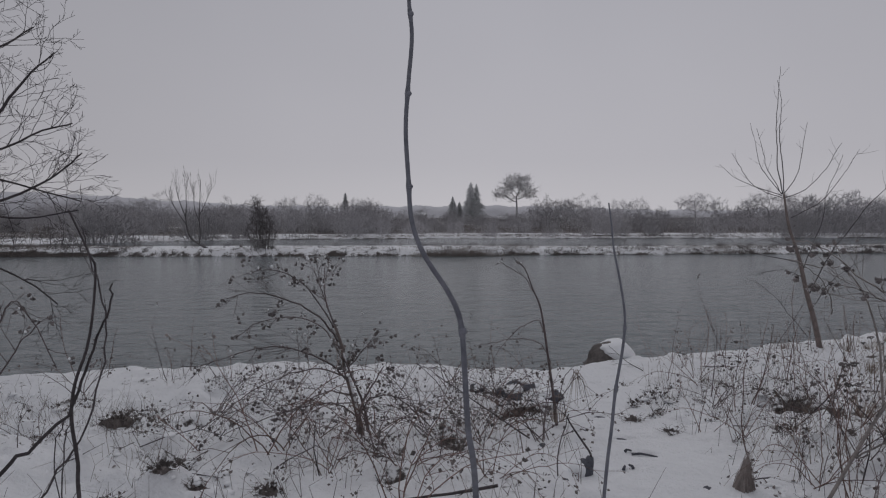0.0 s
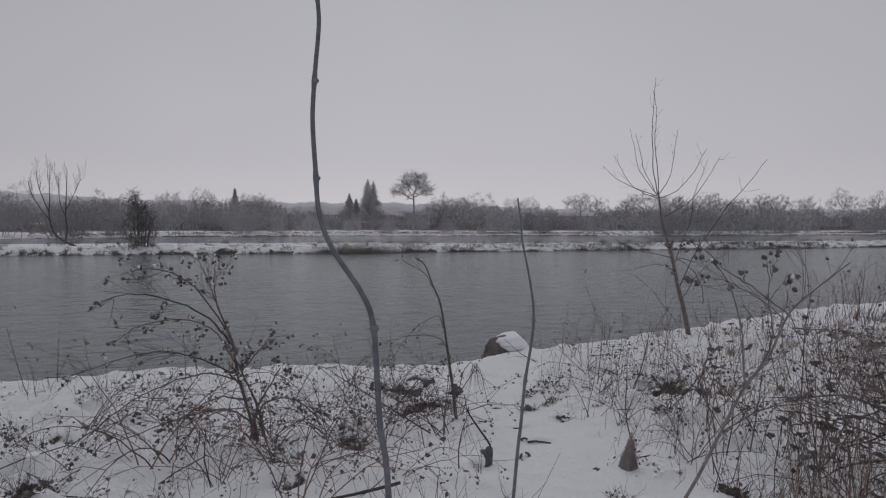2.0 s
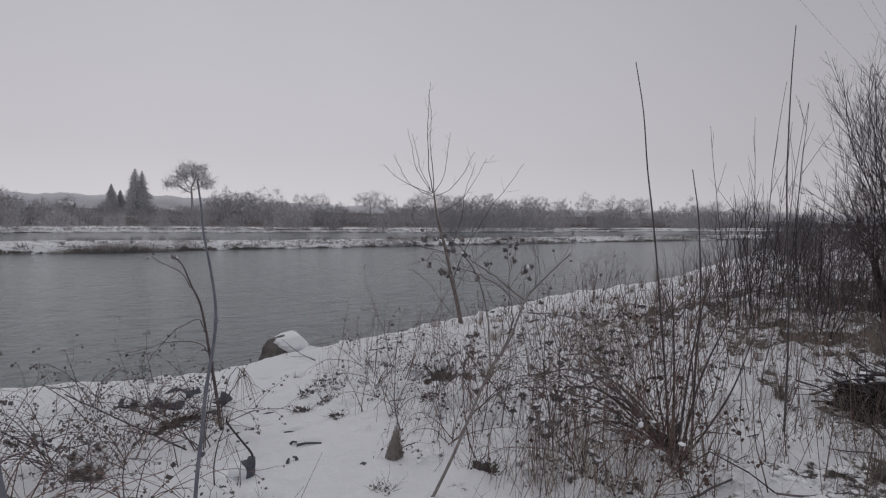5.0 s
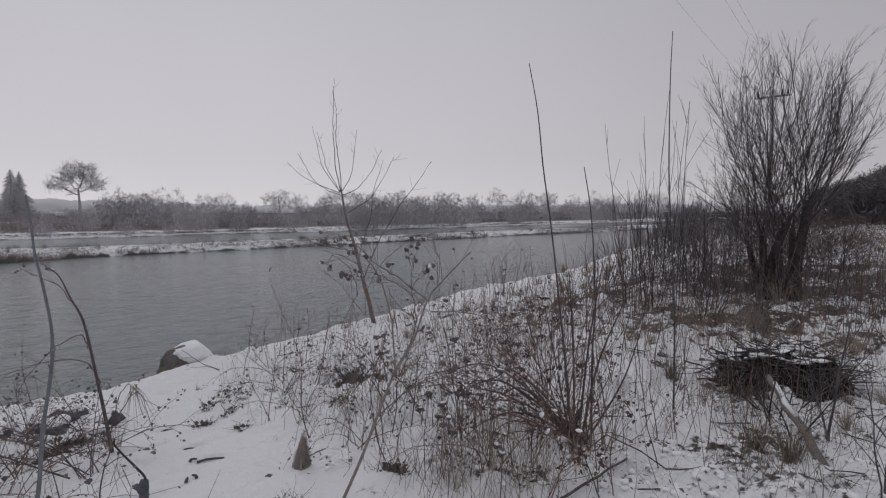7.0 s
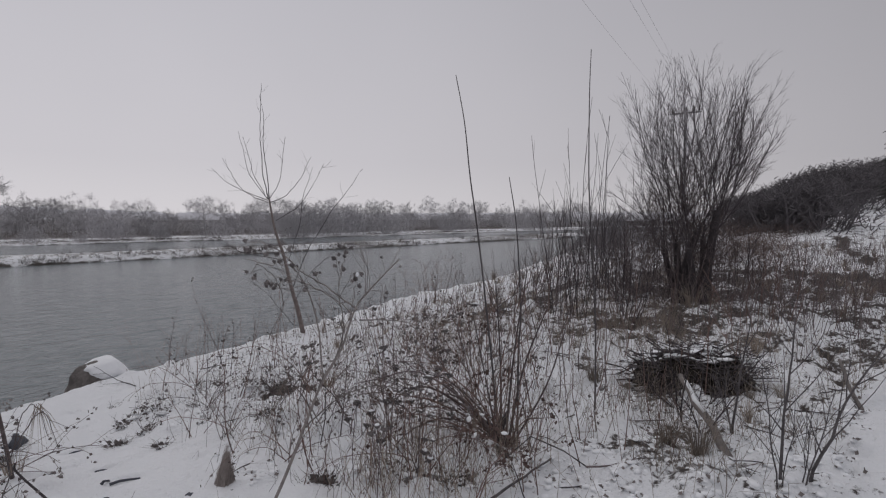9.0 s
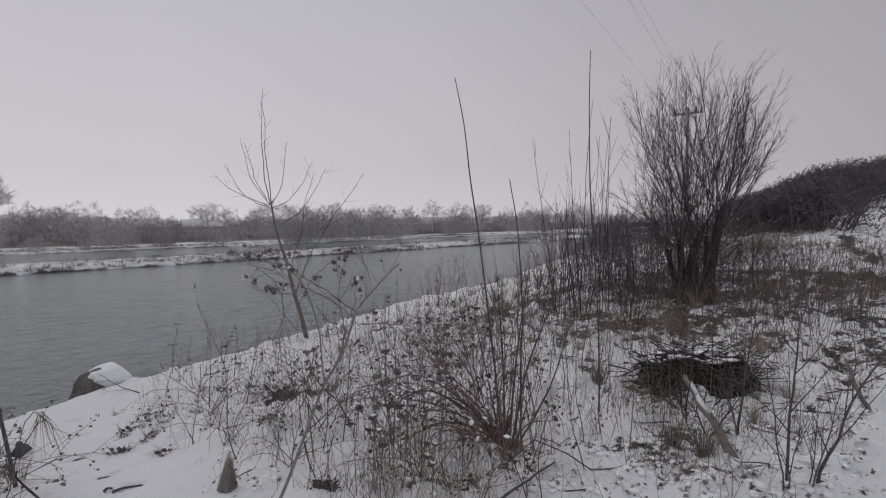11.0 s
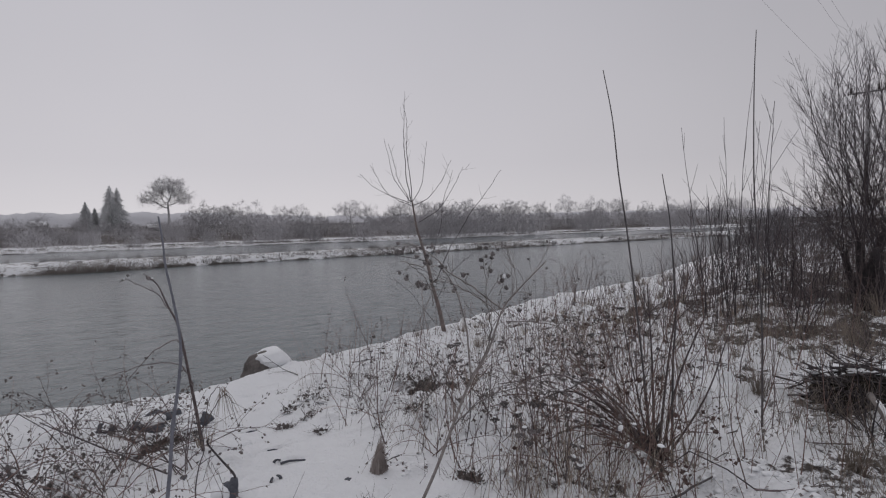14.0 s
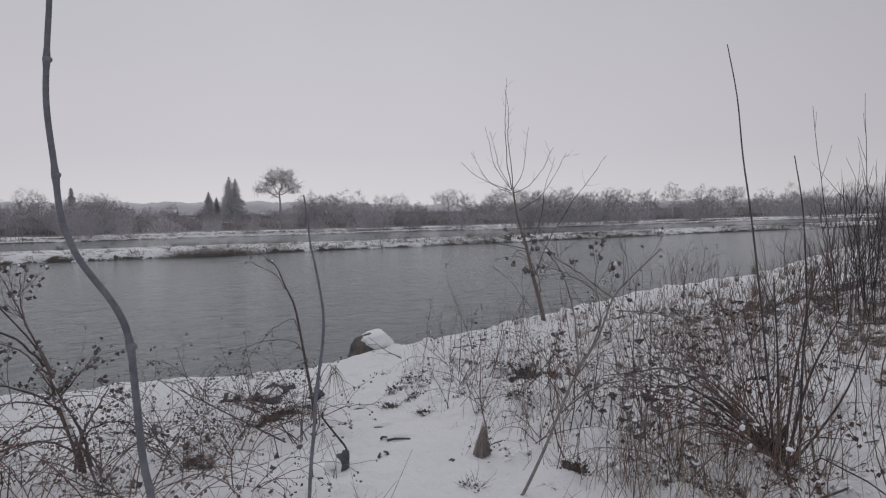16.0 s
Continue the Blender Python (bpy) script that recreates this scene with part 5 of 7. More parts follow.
def sagging_shrub(x, y):
    """Stout forked foot with rods leaning one way and boughs sagging to the ground the other."""
    rg = random.Random(91)
    ob = thing("rod_shrub", on_ground(x, y), "forked brown shrub with sagging boughs and straight rods", "shrub")
    left = Vector((-0.57, 0.82, 0))
    for reach, rise, drop, thick in ((0.95, 0.36, 0.20, 0.011), (0.7, 0.30, 0.10, 0.009), (1.1, 0.47, 0.36, 0.010), (0.55, 0.42, 0.30, 0.008), (0.85, 0.22, 0.05, 0.008)):
        off = Vector((rg.gauss(0, 0.12), rg.gauss(0, 0.12), 0))
        pts = curve_points([(0, 0, -0.03), left * reach * 0.2 + off * 0.3 + UP * rise * 0.55, left * reach * 0.55 + off + UP * rise, left * reach * 0.8 + off + UP * (rise + drop) * 0.5, left * reach + off * 1.6 + UP * drop], 4)
        tb = Tubes()
        tb.tube(pts, thick, 0.003, 6)
        for _ in range(9):
            q = Vector(pts[rg.randrange(4, len(pts))])
            grow(tb, rg, q, left * rg.uniform(-0.2, 1.2) + wander(rg, 0.6) + UP * rg.uniform(-0.1, 0.7), rg.uniform(0.12, 0.4), 0.0032, 1, 0.05, 0.1, 0.0, 3, 0.45, 0.6, 0.3, 0.0012)
        part("bough", tb.mesh("bough", TWIG_BROWN), ob)
    for side, far, tall, thick in ((0.30, 0.05, 0.95, 0.011), (0.16, -0.1, 1.2, 0.010), (0.42, 0.1, 0.8, 0.008), (-0.05, 0.1, 1.1, 0.010), (-0.2, 0.0, 0.9, 0.008)):
        tb = Tubes()
        tip = left * -side + Vector((0.82, 0.57, 0)) * far + UP * tall
        tb.tube(curve_points([left * -side * 0.1 - UP * 0.03, tip * 0.5 + wander(rg, 0.03), tip], 5), thick, 0.003, 6)
        for _ in range(4):
            grow(tb, rg, tip * rg.uniform(0.35, 0.95), tip.normalized() + wander(rg, 0.5), rg.uniform(0.15, 0.4), 0.003, 0, 0.06, 0.08, 0.03, 0, 0.4, 0.5, 0.3, 0.0012)
        part("rod", tb.mesh("rod", TWIG_BROWN), ob)
    foot = Tubes()
    for k in range(4):
        foot.tube([(rg.gauss(0, 0.02), rg.gauss(0, 0.02), -0.04), (rg.gauss(0, 0.03), rg.gauss(0, 0.03), 0.1), (rg.gauss(0, 0.05), rg.gauss(0, 0.05), rg.uniform(0.14, 0.24))], 0.022, 0.011, 7)
    part("foot", foot.mesh("foot", BARK_DARK), ob, None, "dark knobbly foot of old stems")


sagging_shrub(3.32, 2.38)
thicket("rod_shrub", 2.75, 2.5, 5, 0.95, 0.35, TWIG_BROWN, "thin dark upright stems with snow-capped heads", rng, 1, 3, 0.005, 0.12, 2)
thicket("rod_shrub", 3.0, 3.1, 5, 1.0, 0.4, TWIG_RED, "thin reddish upright stems with small heads", rng, 1, 3, 0.005, 0.14, 1)
thicket("rod_shrub", 4.1, 3.0, 5, 1.2, 0.45, TWIG_BROWN, "slender dark upright stems standing in snow", rng, 1, 3, 0.006, 0.12, 1)
thicket("rod_shrub", 4.9, 3.3, 5, 1.3, 0.5, TWIG_BROWN, "slender dark upright stems standing in snow", rng, 1, 3, 0.006, 0.14)
thicket("rod_shrub", 5.6, 4.3, 7, 1.0, 0.5, TWIG_RED, "slender reddish upright stems standing in snow", rng, 1, 3, 0.006, 0.14)
thicket("rod_shrub", 9.0, 8.6, 16, 1.2, 0.4, TWIG_RED, "fine reddish twiggy bush at the water's edge", rng, 2, 4, 0.006, 0.2)
for x, y, n, h, s in ((8.2, 4.6, 8, 2.2, 0.16), (9.2, 5.6, 7, 2.3, 0.2), (8.9, 4.2, 7, 1.7, 0.18), (10.2, 6.2, 7, 2.2, 0.22), (9.9, 5.0, 8, 1.9, 0.2), (11.6, 6.0, 13, 2.3, 0.25), (12.5, 7.2, 12, 2.1, 0.3), (11.0, 7.4, 9, 1.6, 0.25),
                      (9.4, 4.5, 8, 1.8, 0.2), (10.6, 5.0, 9, 2.1, 0.25), (11.8, 5.2, 14, 2.2, 0.3), (12.8, 6.0, 14, 2.3, 0.3), (9.3, 6.3, 6, 1.5, 0.2), (13.5, 8.6, 12, 2.1, 0.3), (8.5, 3.9, 7, 1.3, 0.2), (15.0, 8.4, 14, 2.2, 0.4),
                      (7.6, 3.5, 7, 1.4, 0.18), (9.5, 3.6, 7, 1.3, 0.25), (8.6, 5.3, 6, 1.9, 0.15), (12.9, 3.4, 12, 1.6, 0.3), (14.2, 4.4, 12, 1.7, 0.3)):
    thicket("thicket", x, y, n, h * 0.86, s, rng.choice((BARK_DARK, TWIG_BROWN)), "clump of dark upright leafless stems fanning from one foot", rng, 1, 5, 0.0105, 0.27)
for x, y in ((11.5, 1.4), (12.4, 2.3), (13.3, 0.6), (14.5, 2.6), (12.0, -0.3), (15.4, 1.2), (9.8, 1.8), (10.6, 0.6), (16.5, 3.2), (13.6, 3.8), (8.3, 1.9), (8.9, 1.4), (9.4, 2.3), (8.7, 2.7), (10.0, 1.1), (10.4, 2.4), (9.2, 0.8)):
    thicket("weed_stand", x, y, 14, rng.uniform(0.9, 1.3), 0.7, rng.choice((TWIG_BROWN, TWIG_RED)), "stand of dead brown weed stalks in snow", rng, 1, 4, 0.006, 0.22)

thicket("rod_shrub", 2.95, 2.75, 6, 0.8, 0.35, TWIG_RED, "low reddish-brown tangle of thin stems", rng, 1, 4, 0.0042, 0.35)
thicket("rod_shrub", 4.75, 1.7, 16, 0.75, 0.12, BARK_DARK, "sprawling dark bare branches before the brushwood", rng, 1, 4, 0.008, 0.9)
thicket("rod_shrub", 4.3, 1.5, 10, 0.6, 0.10, BARK_DARK, "sprawling dark bare branches before the brushwood", rng, 1, 4, 0.007, 0.8)

# dense low brush round the willow's foot
brush = scrub(rng, 1.5, 0.85, 210, "dark red-brown brush of fine bare twigs", TWIG_BROWN, 0.0034, "brush", "brush round the willow")
for i, (x, y, k) in enumerate(((9.1, 5.7, 0.4), (9.9, 5.4, 0.45), (11.3, 6.4, 0.7), (12.3, 6.9, 0.9), (10.8, 4.9, 0.55), (11.6, 5.6, 0.75), (12.6, 4.6, 0.6), (14.2, 3.4, 0.4), (12.0, 8.3, 0.7), (11.8, 4.9, 0.55), (8.2, 4.6, 0.3),
                               (12.4, 3.2, 0.3), (13.5, 5.0, 0.8), (14.5, 6.5, 1.0))):
    ob = brush if i == 0 else copy_thing(brush, Matrix.Identity(4))
    ob.matrix_basis = Matrix.LocRotScale(on_ground(x, y), Euler((0, 0, rng.random() * 6)), None)
    ob.scale = (k, k, k)

bank_brush = far_bush(rng, 2.1, 1.5, 150, 12, "dark brown leafless brush on the near bank", SCRUB_HILL, 0.007, "bank_brush", "brush beyond the willow", 9, 0.02)
for i in range(24):
    az, d = radians(rng.uniform(60, 71)), rng.uniform(20, 38)
    x, y = d * math.sin(az), d * math.cos(az)
    y = min(y, lerp(EDGE, x) - 0.6)
    stand_at(bank_brush if i == 0 else copy_thing(bank_brush, Matrix.Identity(4)), x, y, None, rng.random() * 6, rng.uniform(0.65, 1.1))

core = scrub(rng, 2.5, 0.85, 850, "dense dark mass of fine twigs among the willow's trunks", TWIG_BROWN, 0.0042, "willow_brush", "brush round the willow")
stand = Matrix.LocRotScale(on_ground(10.25, 4.0), Euler((0, 0, -1.2)), None)
core.matrix_basis = stand
copy_thing(core, Matrix.LocRotScale(on_ground(10.7, 3.55), Euler((0, 0, 1.9)), None))

# tall single rods
for limbs, label in ((((4.33, 2.24, 0.03), (4.33, 2.24, 0.41), (4.33, 2.25, 0.96), (4.3, 2.29, 1.78), (4.3, 2.3, 2.16), (4.3, 2.3, 2.62), (4.32, 2.3, 2.94)), "very tall straight bare rod rising from the shrubs"),
                     (((3.33, 2.41, 0.04), (3.31, 2.44, 0.51), (3.28, 2.48, 1.01), (3.24, 2.53, 1.57), (3.21, 2.57, 1.93), (3.19, 2.6, 2.28), (3.15, 2.64, 2.59)), "tall slightly curved bare rod rising from the shrubs"),
                     (((3.38, 2.3, 0.04), (3.4, 2.31, 0.74), (3.41, 2.3, 1.03), (3.39, 2.32, 1.58), (3.36, 2.36, 1.92)), "tall thin bare rod beside the shrubs")):
    plant = ShapedPlant("rod", limbs[0][0], limbs[0][1], BARK_GREY, label, "plant stem", (0.1, 0.002, 0), None, None, "tall bare rods")
    plant.limb(0.0085, 0.0028, 0, *limbs)

rng = random.Random(8)
for x, y, h in ((8.1, 4.55, 3.0), (8.35, 4.7, 3.4), (8.6, 4.5, 3.1), (8.0, 4.9, 2.9), (8.9, 4.9, 3.0), (7.9, 4.1, 3.0), (9.1, 4.6, 2.9), (7.7, 4.6, 1.8), (7.9, 4.7, 2.1), (8.2, 4.2, 2.0), (8.5, 4.9, 2.3), (8.7, 4.1, 2.1), (8.9, 4.4, 2.2), (9.2, 5.0, 2.1), (9.4, 4.3, 2.4), (9.5, 4.8, 2.1), (9.0, 5.3, 2.0), (8.4, 5.2, 1.9), (9.7, 4.1, 2.2), (9.6, 5.3, 2.3), (7.5, 4.2, 1.9)):
    base = on_ground(x, y)
    ob = thing("rod", base, "long thin bare shoot rising above the thicket", "plant stem", "tall bare rods")
    tb = Tubes()
    grow(tb, rng, (0, 0, 0), (rng.gauss(0, 0.03), rng.gauss(0, 0.03), 1), h, 0.009 if h > 2.85 else 0.0065, 1, 0.3, 0.025, 0.01, 4, 0.22, 0.4, 0.3, 0.002)
    part("stem", tb.mesh("stem", BARK_DARK), ob)

# two young saplings beside the brushwood
for x, y, h in ((3.77, 0.84, 0.95), (3.86, 0.73, 0.85), (4.35, 1.25, 0.8)):
    base = on_ground(x, y)
    ob = thing("young_sapling", base, "young leafless sapling with a grey-brown stem in snow", "sapling", "young saplings")
    for k in range(3):
        tb = Tubes()
        grow(tb, rng, (rng.gauss(0, 0.015), rng.gauss(0, 0.015), -0.02), (rng.gauss(0, 0.05), rng.gauss(0, 0.05), 1), h * (1, 0.75, 0.6)[k], (0.0105, 0.006, 0.005)[k], 1, 0.1, 0.11, 0.03, 6, 0.5, 0.55, 0.25, 0.0016)
        part("trunk" if k == 0 else "shoot", tb.mesh("stem", BARK_GREY), ob)


# ---- the big willow bush ----
def willow():
    rng = random.Random(14)
    base = on_ground(10.4, 3.6, 0.05)
    ob = thing("willow", base, "large leafless willow with short dark trunks and fine grey branches", "tree")
    side, away = Vector((0.323, -0.946, 0)), Vector((0.946, 0.323, 0))
    # foot and fork across and behind, fork height, girth, main branches, their tilt
    for foot, fork, back, rise, rad, count, tilt in ((0.12, 0.34, 0.05, 1.65, 0.089, 15, 0.30), (-0.12, 0.05, 0.15, 1.3, 0.076, 12, 0.05), (-0.2, -0.3, -0.1, 1.1, 0.068, 12, -0.18),
                                                     (-0.3, -0.5, 0.2, 0.9, 0.06, 11, -0.25), (0.0, 0.12, 0.4, 1.2, 0.060, 11, 0.12), (-0.05, -0.1, -0.25, 1.0, 0.06, 9, -0.08)):
        a = side * foot + away * back * 0.4
        b = side * fork + away * back + UP * rise
        pts = curve_points([a, a.lerp(b, 0.5) + wander(rng, 0.05), b], 4)
        tb = Tubes()
        tb.tube(pts, rad * 1.15, rad * 0.75, 9)
        trunk = part("trunk", tb.mesh("trunk", BARK_DARK), ob)
        for k in range(count):
            lb = Tubes()
            q = pts[rng.randrange(int(len(pts) * 0.68), len(pts))]
            lean = tilt + (k / (count - 1) - 0.5) * 1.2 + rng.gauss(0, 0.08)
            w = side * lean + away * max(-0.22, min(0.4, rng.gauss(0, 0.26))) + UP
            w.normalize()
            across, high, u, v = (q.dot(side) - 0.1) / 1.5, (q.z - 2.6) / 1.6, w.dot(side) / 1.5, w.z / 1.6
            aa, bb, cc = u * u + v * v, across * u + high * v, across * across + high * high - 1
            long = (-bb + math.sqrt(max(0.01, bb * bb - aa * cc))) / aa * rng.uniform(0.77, 0.97)
            grow(lb, rng, q, w, long, rad * rng.uniform(0.09, 0.165), 2, 0.2, 0.075, 0.05, 8, 0.40, 0.48, 0.22, 0.0011)
            lb.v = [(x, y, z if z < 4.25 else 4.25 + (z - 4.25) * 0.5) for x, y, z in lb.v]
            part("branch", lb.mesh("branch", WILLOW_TWIG), trunk)
    return ob


willow()


# ---- brushwood pile over a dark hollow ----
def brushwood():
    rng = random.Random(17)
    base = on_ground(5.42, 1.9, 0.05)
    ob = thing("brushwood_pile", base, "heap of dark brushwood over a black shaded hollow under layered snow", "brush pile", "", radians(-72))
    # A solid black body takes the place of the shaded void beneath the sticks
    bm = bmesh.new()
    bmesh.ops.create_icosphere(bm, subdivisions=4, radius=1)
    for v in bm.verts:
        k = 1 + 0.3 * noise.noise(v.co * 2.6) + 0.22 * noise.noise(v.co * 6) + 0.1 * noise.noise(v.co * 15)
        v.co = Vector((v.co.x * 0.47 * k, v.co.y * 0.4 * k, max(0, v.co.z) ** 0.8 * (0.29 + 0.07 * v.co.x) * k))
    me = bpy.data.meshes.new("mound")
    bm.to_mesh(me)
    bm.free()
    me.shade_smooth()
    me.materials.append(HOLLOW_SHADE)
    part("mound", me, ob, None, "black body standing in for the hollow's shade")

    def top(x, y):
        hump = max(0.0, 1 - (x / 0.8) ** 2 - (y / 0.6) ** 2)
        return (0.30 + 0.09 * x + 0.10 * noise.noise(Vector((x * 3.1, y * 3.1, 4.0)))) * hump ** 0.6

    # the heap itself: sticks thrown together every way, the longest along it
    for k in range(230):
        tb = Tubes()
        a = rng.gauss(0.1, 0.75) if k % 3 else rng.uniform(0, 6.28)
        c = Vector((max(-0.55, min(0.5, rng.gauss(0, 0.29))), rng.gauss(0.04, 0.22), 0))
        c.z = top(c.x, c.y) + rng.uniform(-0.06, 0.05)
        w = Vector((math.cos(a), math.sin(a), rng.gauss(0, 0.28))) * rng.uniform(0.05, 0.22)
        tb.tube([c - w, c + wander(rng, 0.025), c + w + wander(rng, 0.04)], rng.uniform(0.003, 0.010), 0.0025, 5)
        part("stick", tb.mesh("stick", rng.choice((BARK_DARK, BARK_DARK, BARK_DARK, BARK_GREY))), ob)
    # twigs that stick out at the front and the ends
    for _ in range(110):
        tb = Tubes()
        a = rng.uniform(-3.0, 0.6)
        c = Vector((math.cos(a) * rng.uniform(0.25, 0.5), math.sin(a) * rng.uniform(0.25, 0.5), 0))
        c.z = rng.uniform(0.02, 0.22)
        w = Vector((math.cos(a) + rng.gauss(0, 0.8), math.sin(a) + rng.gauss(0, 0.8), rng.uniform(-0.5, 0.8))).normalized() * rng.uniform(0.08, 0.3)
        tb.tube([c - w * 0.6, c + wander(rng, 0.03), c + w + wander(rng, 0.05)], rng.uniform(0.0025, 0.007), 0.0018, 4)
        part("stick", tb.mesh("stick", rng.choice((BARK_DARK, BARK_DARK, TWIG_BROWN))), ob)
    # snow caught on the sticks, thickest on the crest and behind it
    for _ in range(150):
        tb = Tubes()
        x, y = rng.gauss(-0.05, 0.3), rng.uniform(-0.16, 0.5)
        if top(x, y) < 0.05:
            continue
        tb.lump((0, 0, 0), rng.uniform(0.012, 0.042), rng, 0.34, 5, 10, 0.4)
        part("snow_patch", tb.mesh("snow_patch", SNOW), ob, Matrix.LocRotScale((x, y, top(x, y) + rng.uniform(0.0, 0.045)), Euler((rng.gauss(0, 0.2), rng.gauss(0, 0.2), rng.gauss(0, 0.7))), Vector((2.2, 1, 0.8))))


brushwood()


def fallen_pole(name, a, b, r0, r1, mat, label, snow=True):
    ob = thing(name, a, label, "log")
    a, b = Vector(a), Vector(b)
    rg = random.Random(int(a.x * 100))
    pts = [(b - a) * (i / 8) + wander(rg, r0 * 0.25) for i in range(9)]
    tb = Tubes()
    tb.tube(pts, r0, r1, 9)
    part("wood", tb.mesh("wood", mat), ob)
    if snow:
        cap = Tubes()
        cap.tube([p + UP * r0 * 0.75 for p in pts[4:8]], r0 * 0.6, r0 * 0.4, 7)
        part("snow_strip", cap.mesh("snow_strip", SNOW), ob, None, "strip of snow along the top")


fallen_pole("fallen_log", (3.94, 1.13, 0.17), (4.68, 1.72, 0.45), 0.03, 0.02, BARK_TAN, "pale fallen branch with snow along its top")
fallen_pole("broken_stake", (5.3, 0.62, 0.16), (5.62, 0.86, 0.55), 0.02, 0.010, BARK_TAN, "short broken weathered stake leaning in snow", False)
fallen_pole("fallen_branch", (-0.6, 2.95, 0.13), (0.42, 3.2, 0.16), 0.007, 0.009, BARK_DARK, "dark fallen branch lying on snow")
fallen_pole("fallen_branch", (0.05, 4.95, 0.3), (0.75, 4.2, 0.03), 0.004, 0.006, BARK_GREY, "thin fallen branch leaning over snow", False)
fallen_pole("fallen_branch", (2.55, 1.9, 0.2), (3.3, 1.95, 0.2), 0.008, 0.005, BARK_GREY, "thin straight stick lying on snow", False)


def stump():
    rg = random.Random(6)
    at = on_ground(1.0, 3.62)
    ob = thing("rotten_stump", at, "small blue-grey stump half under snow with a crooked shoot", "stump")
    tb = Tubes()
    tb.lump((0.0, 0.0, 0.05), 0.062, rg, 1.15, 8, 14, 0.07)
    tb.tube([(0.012, 0.0, 0.03), (0.022, 0.0, 0.07), (0.036, 0.0, 0.10), (0.044, 0.004, 0.135)], 0.05, 0.02, 10)
    part("stump", tb.mesh("stump", STUMP_GREY), ob)
    tb = Tubes()
    tb.lump((-0.038, -0.012, 0.06), 0.062, rg, 0.95, 8, 14, 0.06)
    tb.lump((-0.08, 0.03, 0.0), 0.09, rg, 0.7, 7, 14, 0.08)
    part("snow_patch", tb.mesh("snow_patch", SNOW), ob, None, "mound of fresh snow")
    tb = Tubes()
    tb.tube(curve_points([(0.04, 0.0, 0.10), (0.045, 0.0, 0.15), (0.0, 0.02, 0.22), (-0.055, 0.04, 0.30), (-0.09, 0.05, 0.36), (-0.085, 0.05, 0.39)], 3), 0.008, 0.0045, 5)
    part("shoot", tb.mesh("shoot", BARK_DARK), ob)
    twig = thing("forked_twig", on_ground(0.80, 3.42), "thin crooked forked twig standing in snow", "twig")
    tb = Tubes()
    tb.tube(curve_points([(0, 0, 0), (0.0, 0.02, 0.12), (0.03, 0.05, 0.24), (0.06, 0.06, 0.32), (0.05, 0.1, 0.44)], 3), 0.0045, 0.0025, 5)
    tb.tube(curve_points([(0.03, 0.05, 0.24), (0.09, 0.05, 0.27), (0.15, 0.06, 0.27)], 3), 0.003, 0.0018, 4)
    tb.tube(curve_points([(0.055, 0.07, 0.36), (0.0, 0.1, 0.40), (-0.05, 0.1, 0.37)], 3), 0.003, 0.0018, 4)
    part("stem", tb.mesh("stem", BARK_GREY), twig)
    # bits of rotten wood sunk into the trodden snow
    for x, y, turn, long in ((1.55, 5.22, -0.15, 0.1), (1.55, 4.5, -0.45, 0.13), (1.52, 4.0, -0.3, 0.17), (1.43, 4.06, 0.3, 0.05), (1.28, 4.72, 0.2, 0.05), (1.37, 4.83, -0.4, 0.06), (1.3, 3.76, 1.2, 0.06), (1.36, 3.77, 1.6, 0.05)):
        bit = thing("wood_bit", on_ground(x, y, -0.012), "short piece of rotten grey wood sunk in snow", "wood", "bits of wood in the snow", turn)
        tb = Tubes()
        tb.tube([(-long / 2, rg.gauss(0, 0.006), -0.004), (-long / 6, rg.gauss(0, 0.008), 0.006), (long / 5, rg.gauss(0, 0.008), 0.002), (long / 2, rg.gauss(0, 0.006), 0.0)], 0.0105, 0.006, 6)
        part("wood", tb.mesh("wood", STUMP_GREY), bit)
    for x, y, size in ((0.83, 3.4, 0.035), (0.78, 3.78, 0.04), (0.86, 4.25, 0.045), (1.66, 3.36, 0.045), (1.83, 3.2, 0.035), (1.78, 5.0, 0.07), (1.95, 4.6, 0.05), (-2.45, 4.56, 0.13), (-2.62, 4.62, 0.08), (-1.45, 3.22, 0.06), (-0.86, 3.3, 0.07), (0.9, 5.3, 0.15), (0.66, 5.25, 0.11), (3.37, 5.3, 0.16), (3.25, 5.12, 0.17), (3.5, 5.0, 0.14), (2.21, 2.86, 0.11), (6.7, 4.95, 0.12),
                       (4.7, 3.4, 0.1), (5.4, 3.9, 0.12), (-1.51, 3.56, 0.06), (7.6, 4.4, 0.14), (8.2, 3.6, 0.12), (6.8, 1.12, 0.12), (7.0, 1.3, 0.09), (2.9, 4.0, 0.06), (4.1, 4.4, 0.09)):
        clod = thing("soil_clod", on_ground(x, y), "dark clod of soil and dead grass breaking through snow", "clod", "clods in the snow")
        tb = Tubes()
        tb.lump((0, 0, 0.0), size * (0.85 if size < 0.05 else 0.8), rg, 0.7 if size < 0.05 else 0.42, 7, 14, 0.2)
        made = part("clod", tb.mesh("clod", STUMP_GREY if size < 0.05 else MATTED), clod)
        if size < 0.05:
            continue
        lf = Tubes()
        for _ in range(int(900 * size)):
            a, q = rg.uniform(0, 6.28), size * math.sqrt(rg.random())
            p = Vector((math.cos(a) * q, math.sin(a) * q, size * 0.3 * (1 - (q / size) ** 2)))
            w = Vector((math.cos(a) * q / size + rg.gauss(0, 0.4), math.sin(a) * q / size + rg.gauss(0, 0.4), rg.uniform(0.2, 1.2)))
            if rg.random() < 0.5:
                lf.leaf(p, w, rg.uniform(0.02, 0.045), rg)
            else:
                lf.blade([p, p + w * 0.05, p + w * 0.08 + wander(rg, 0.02)], 0.002)
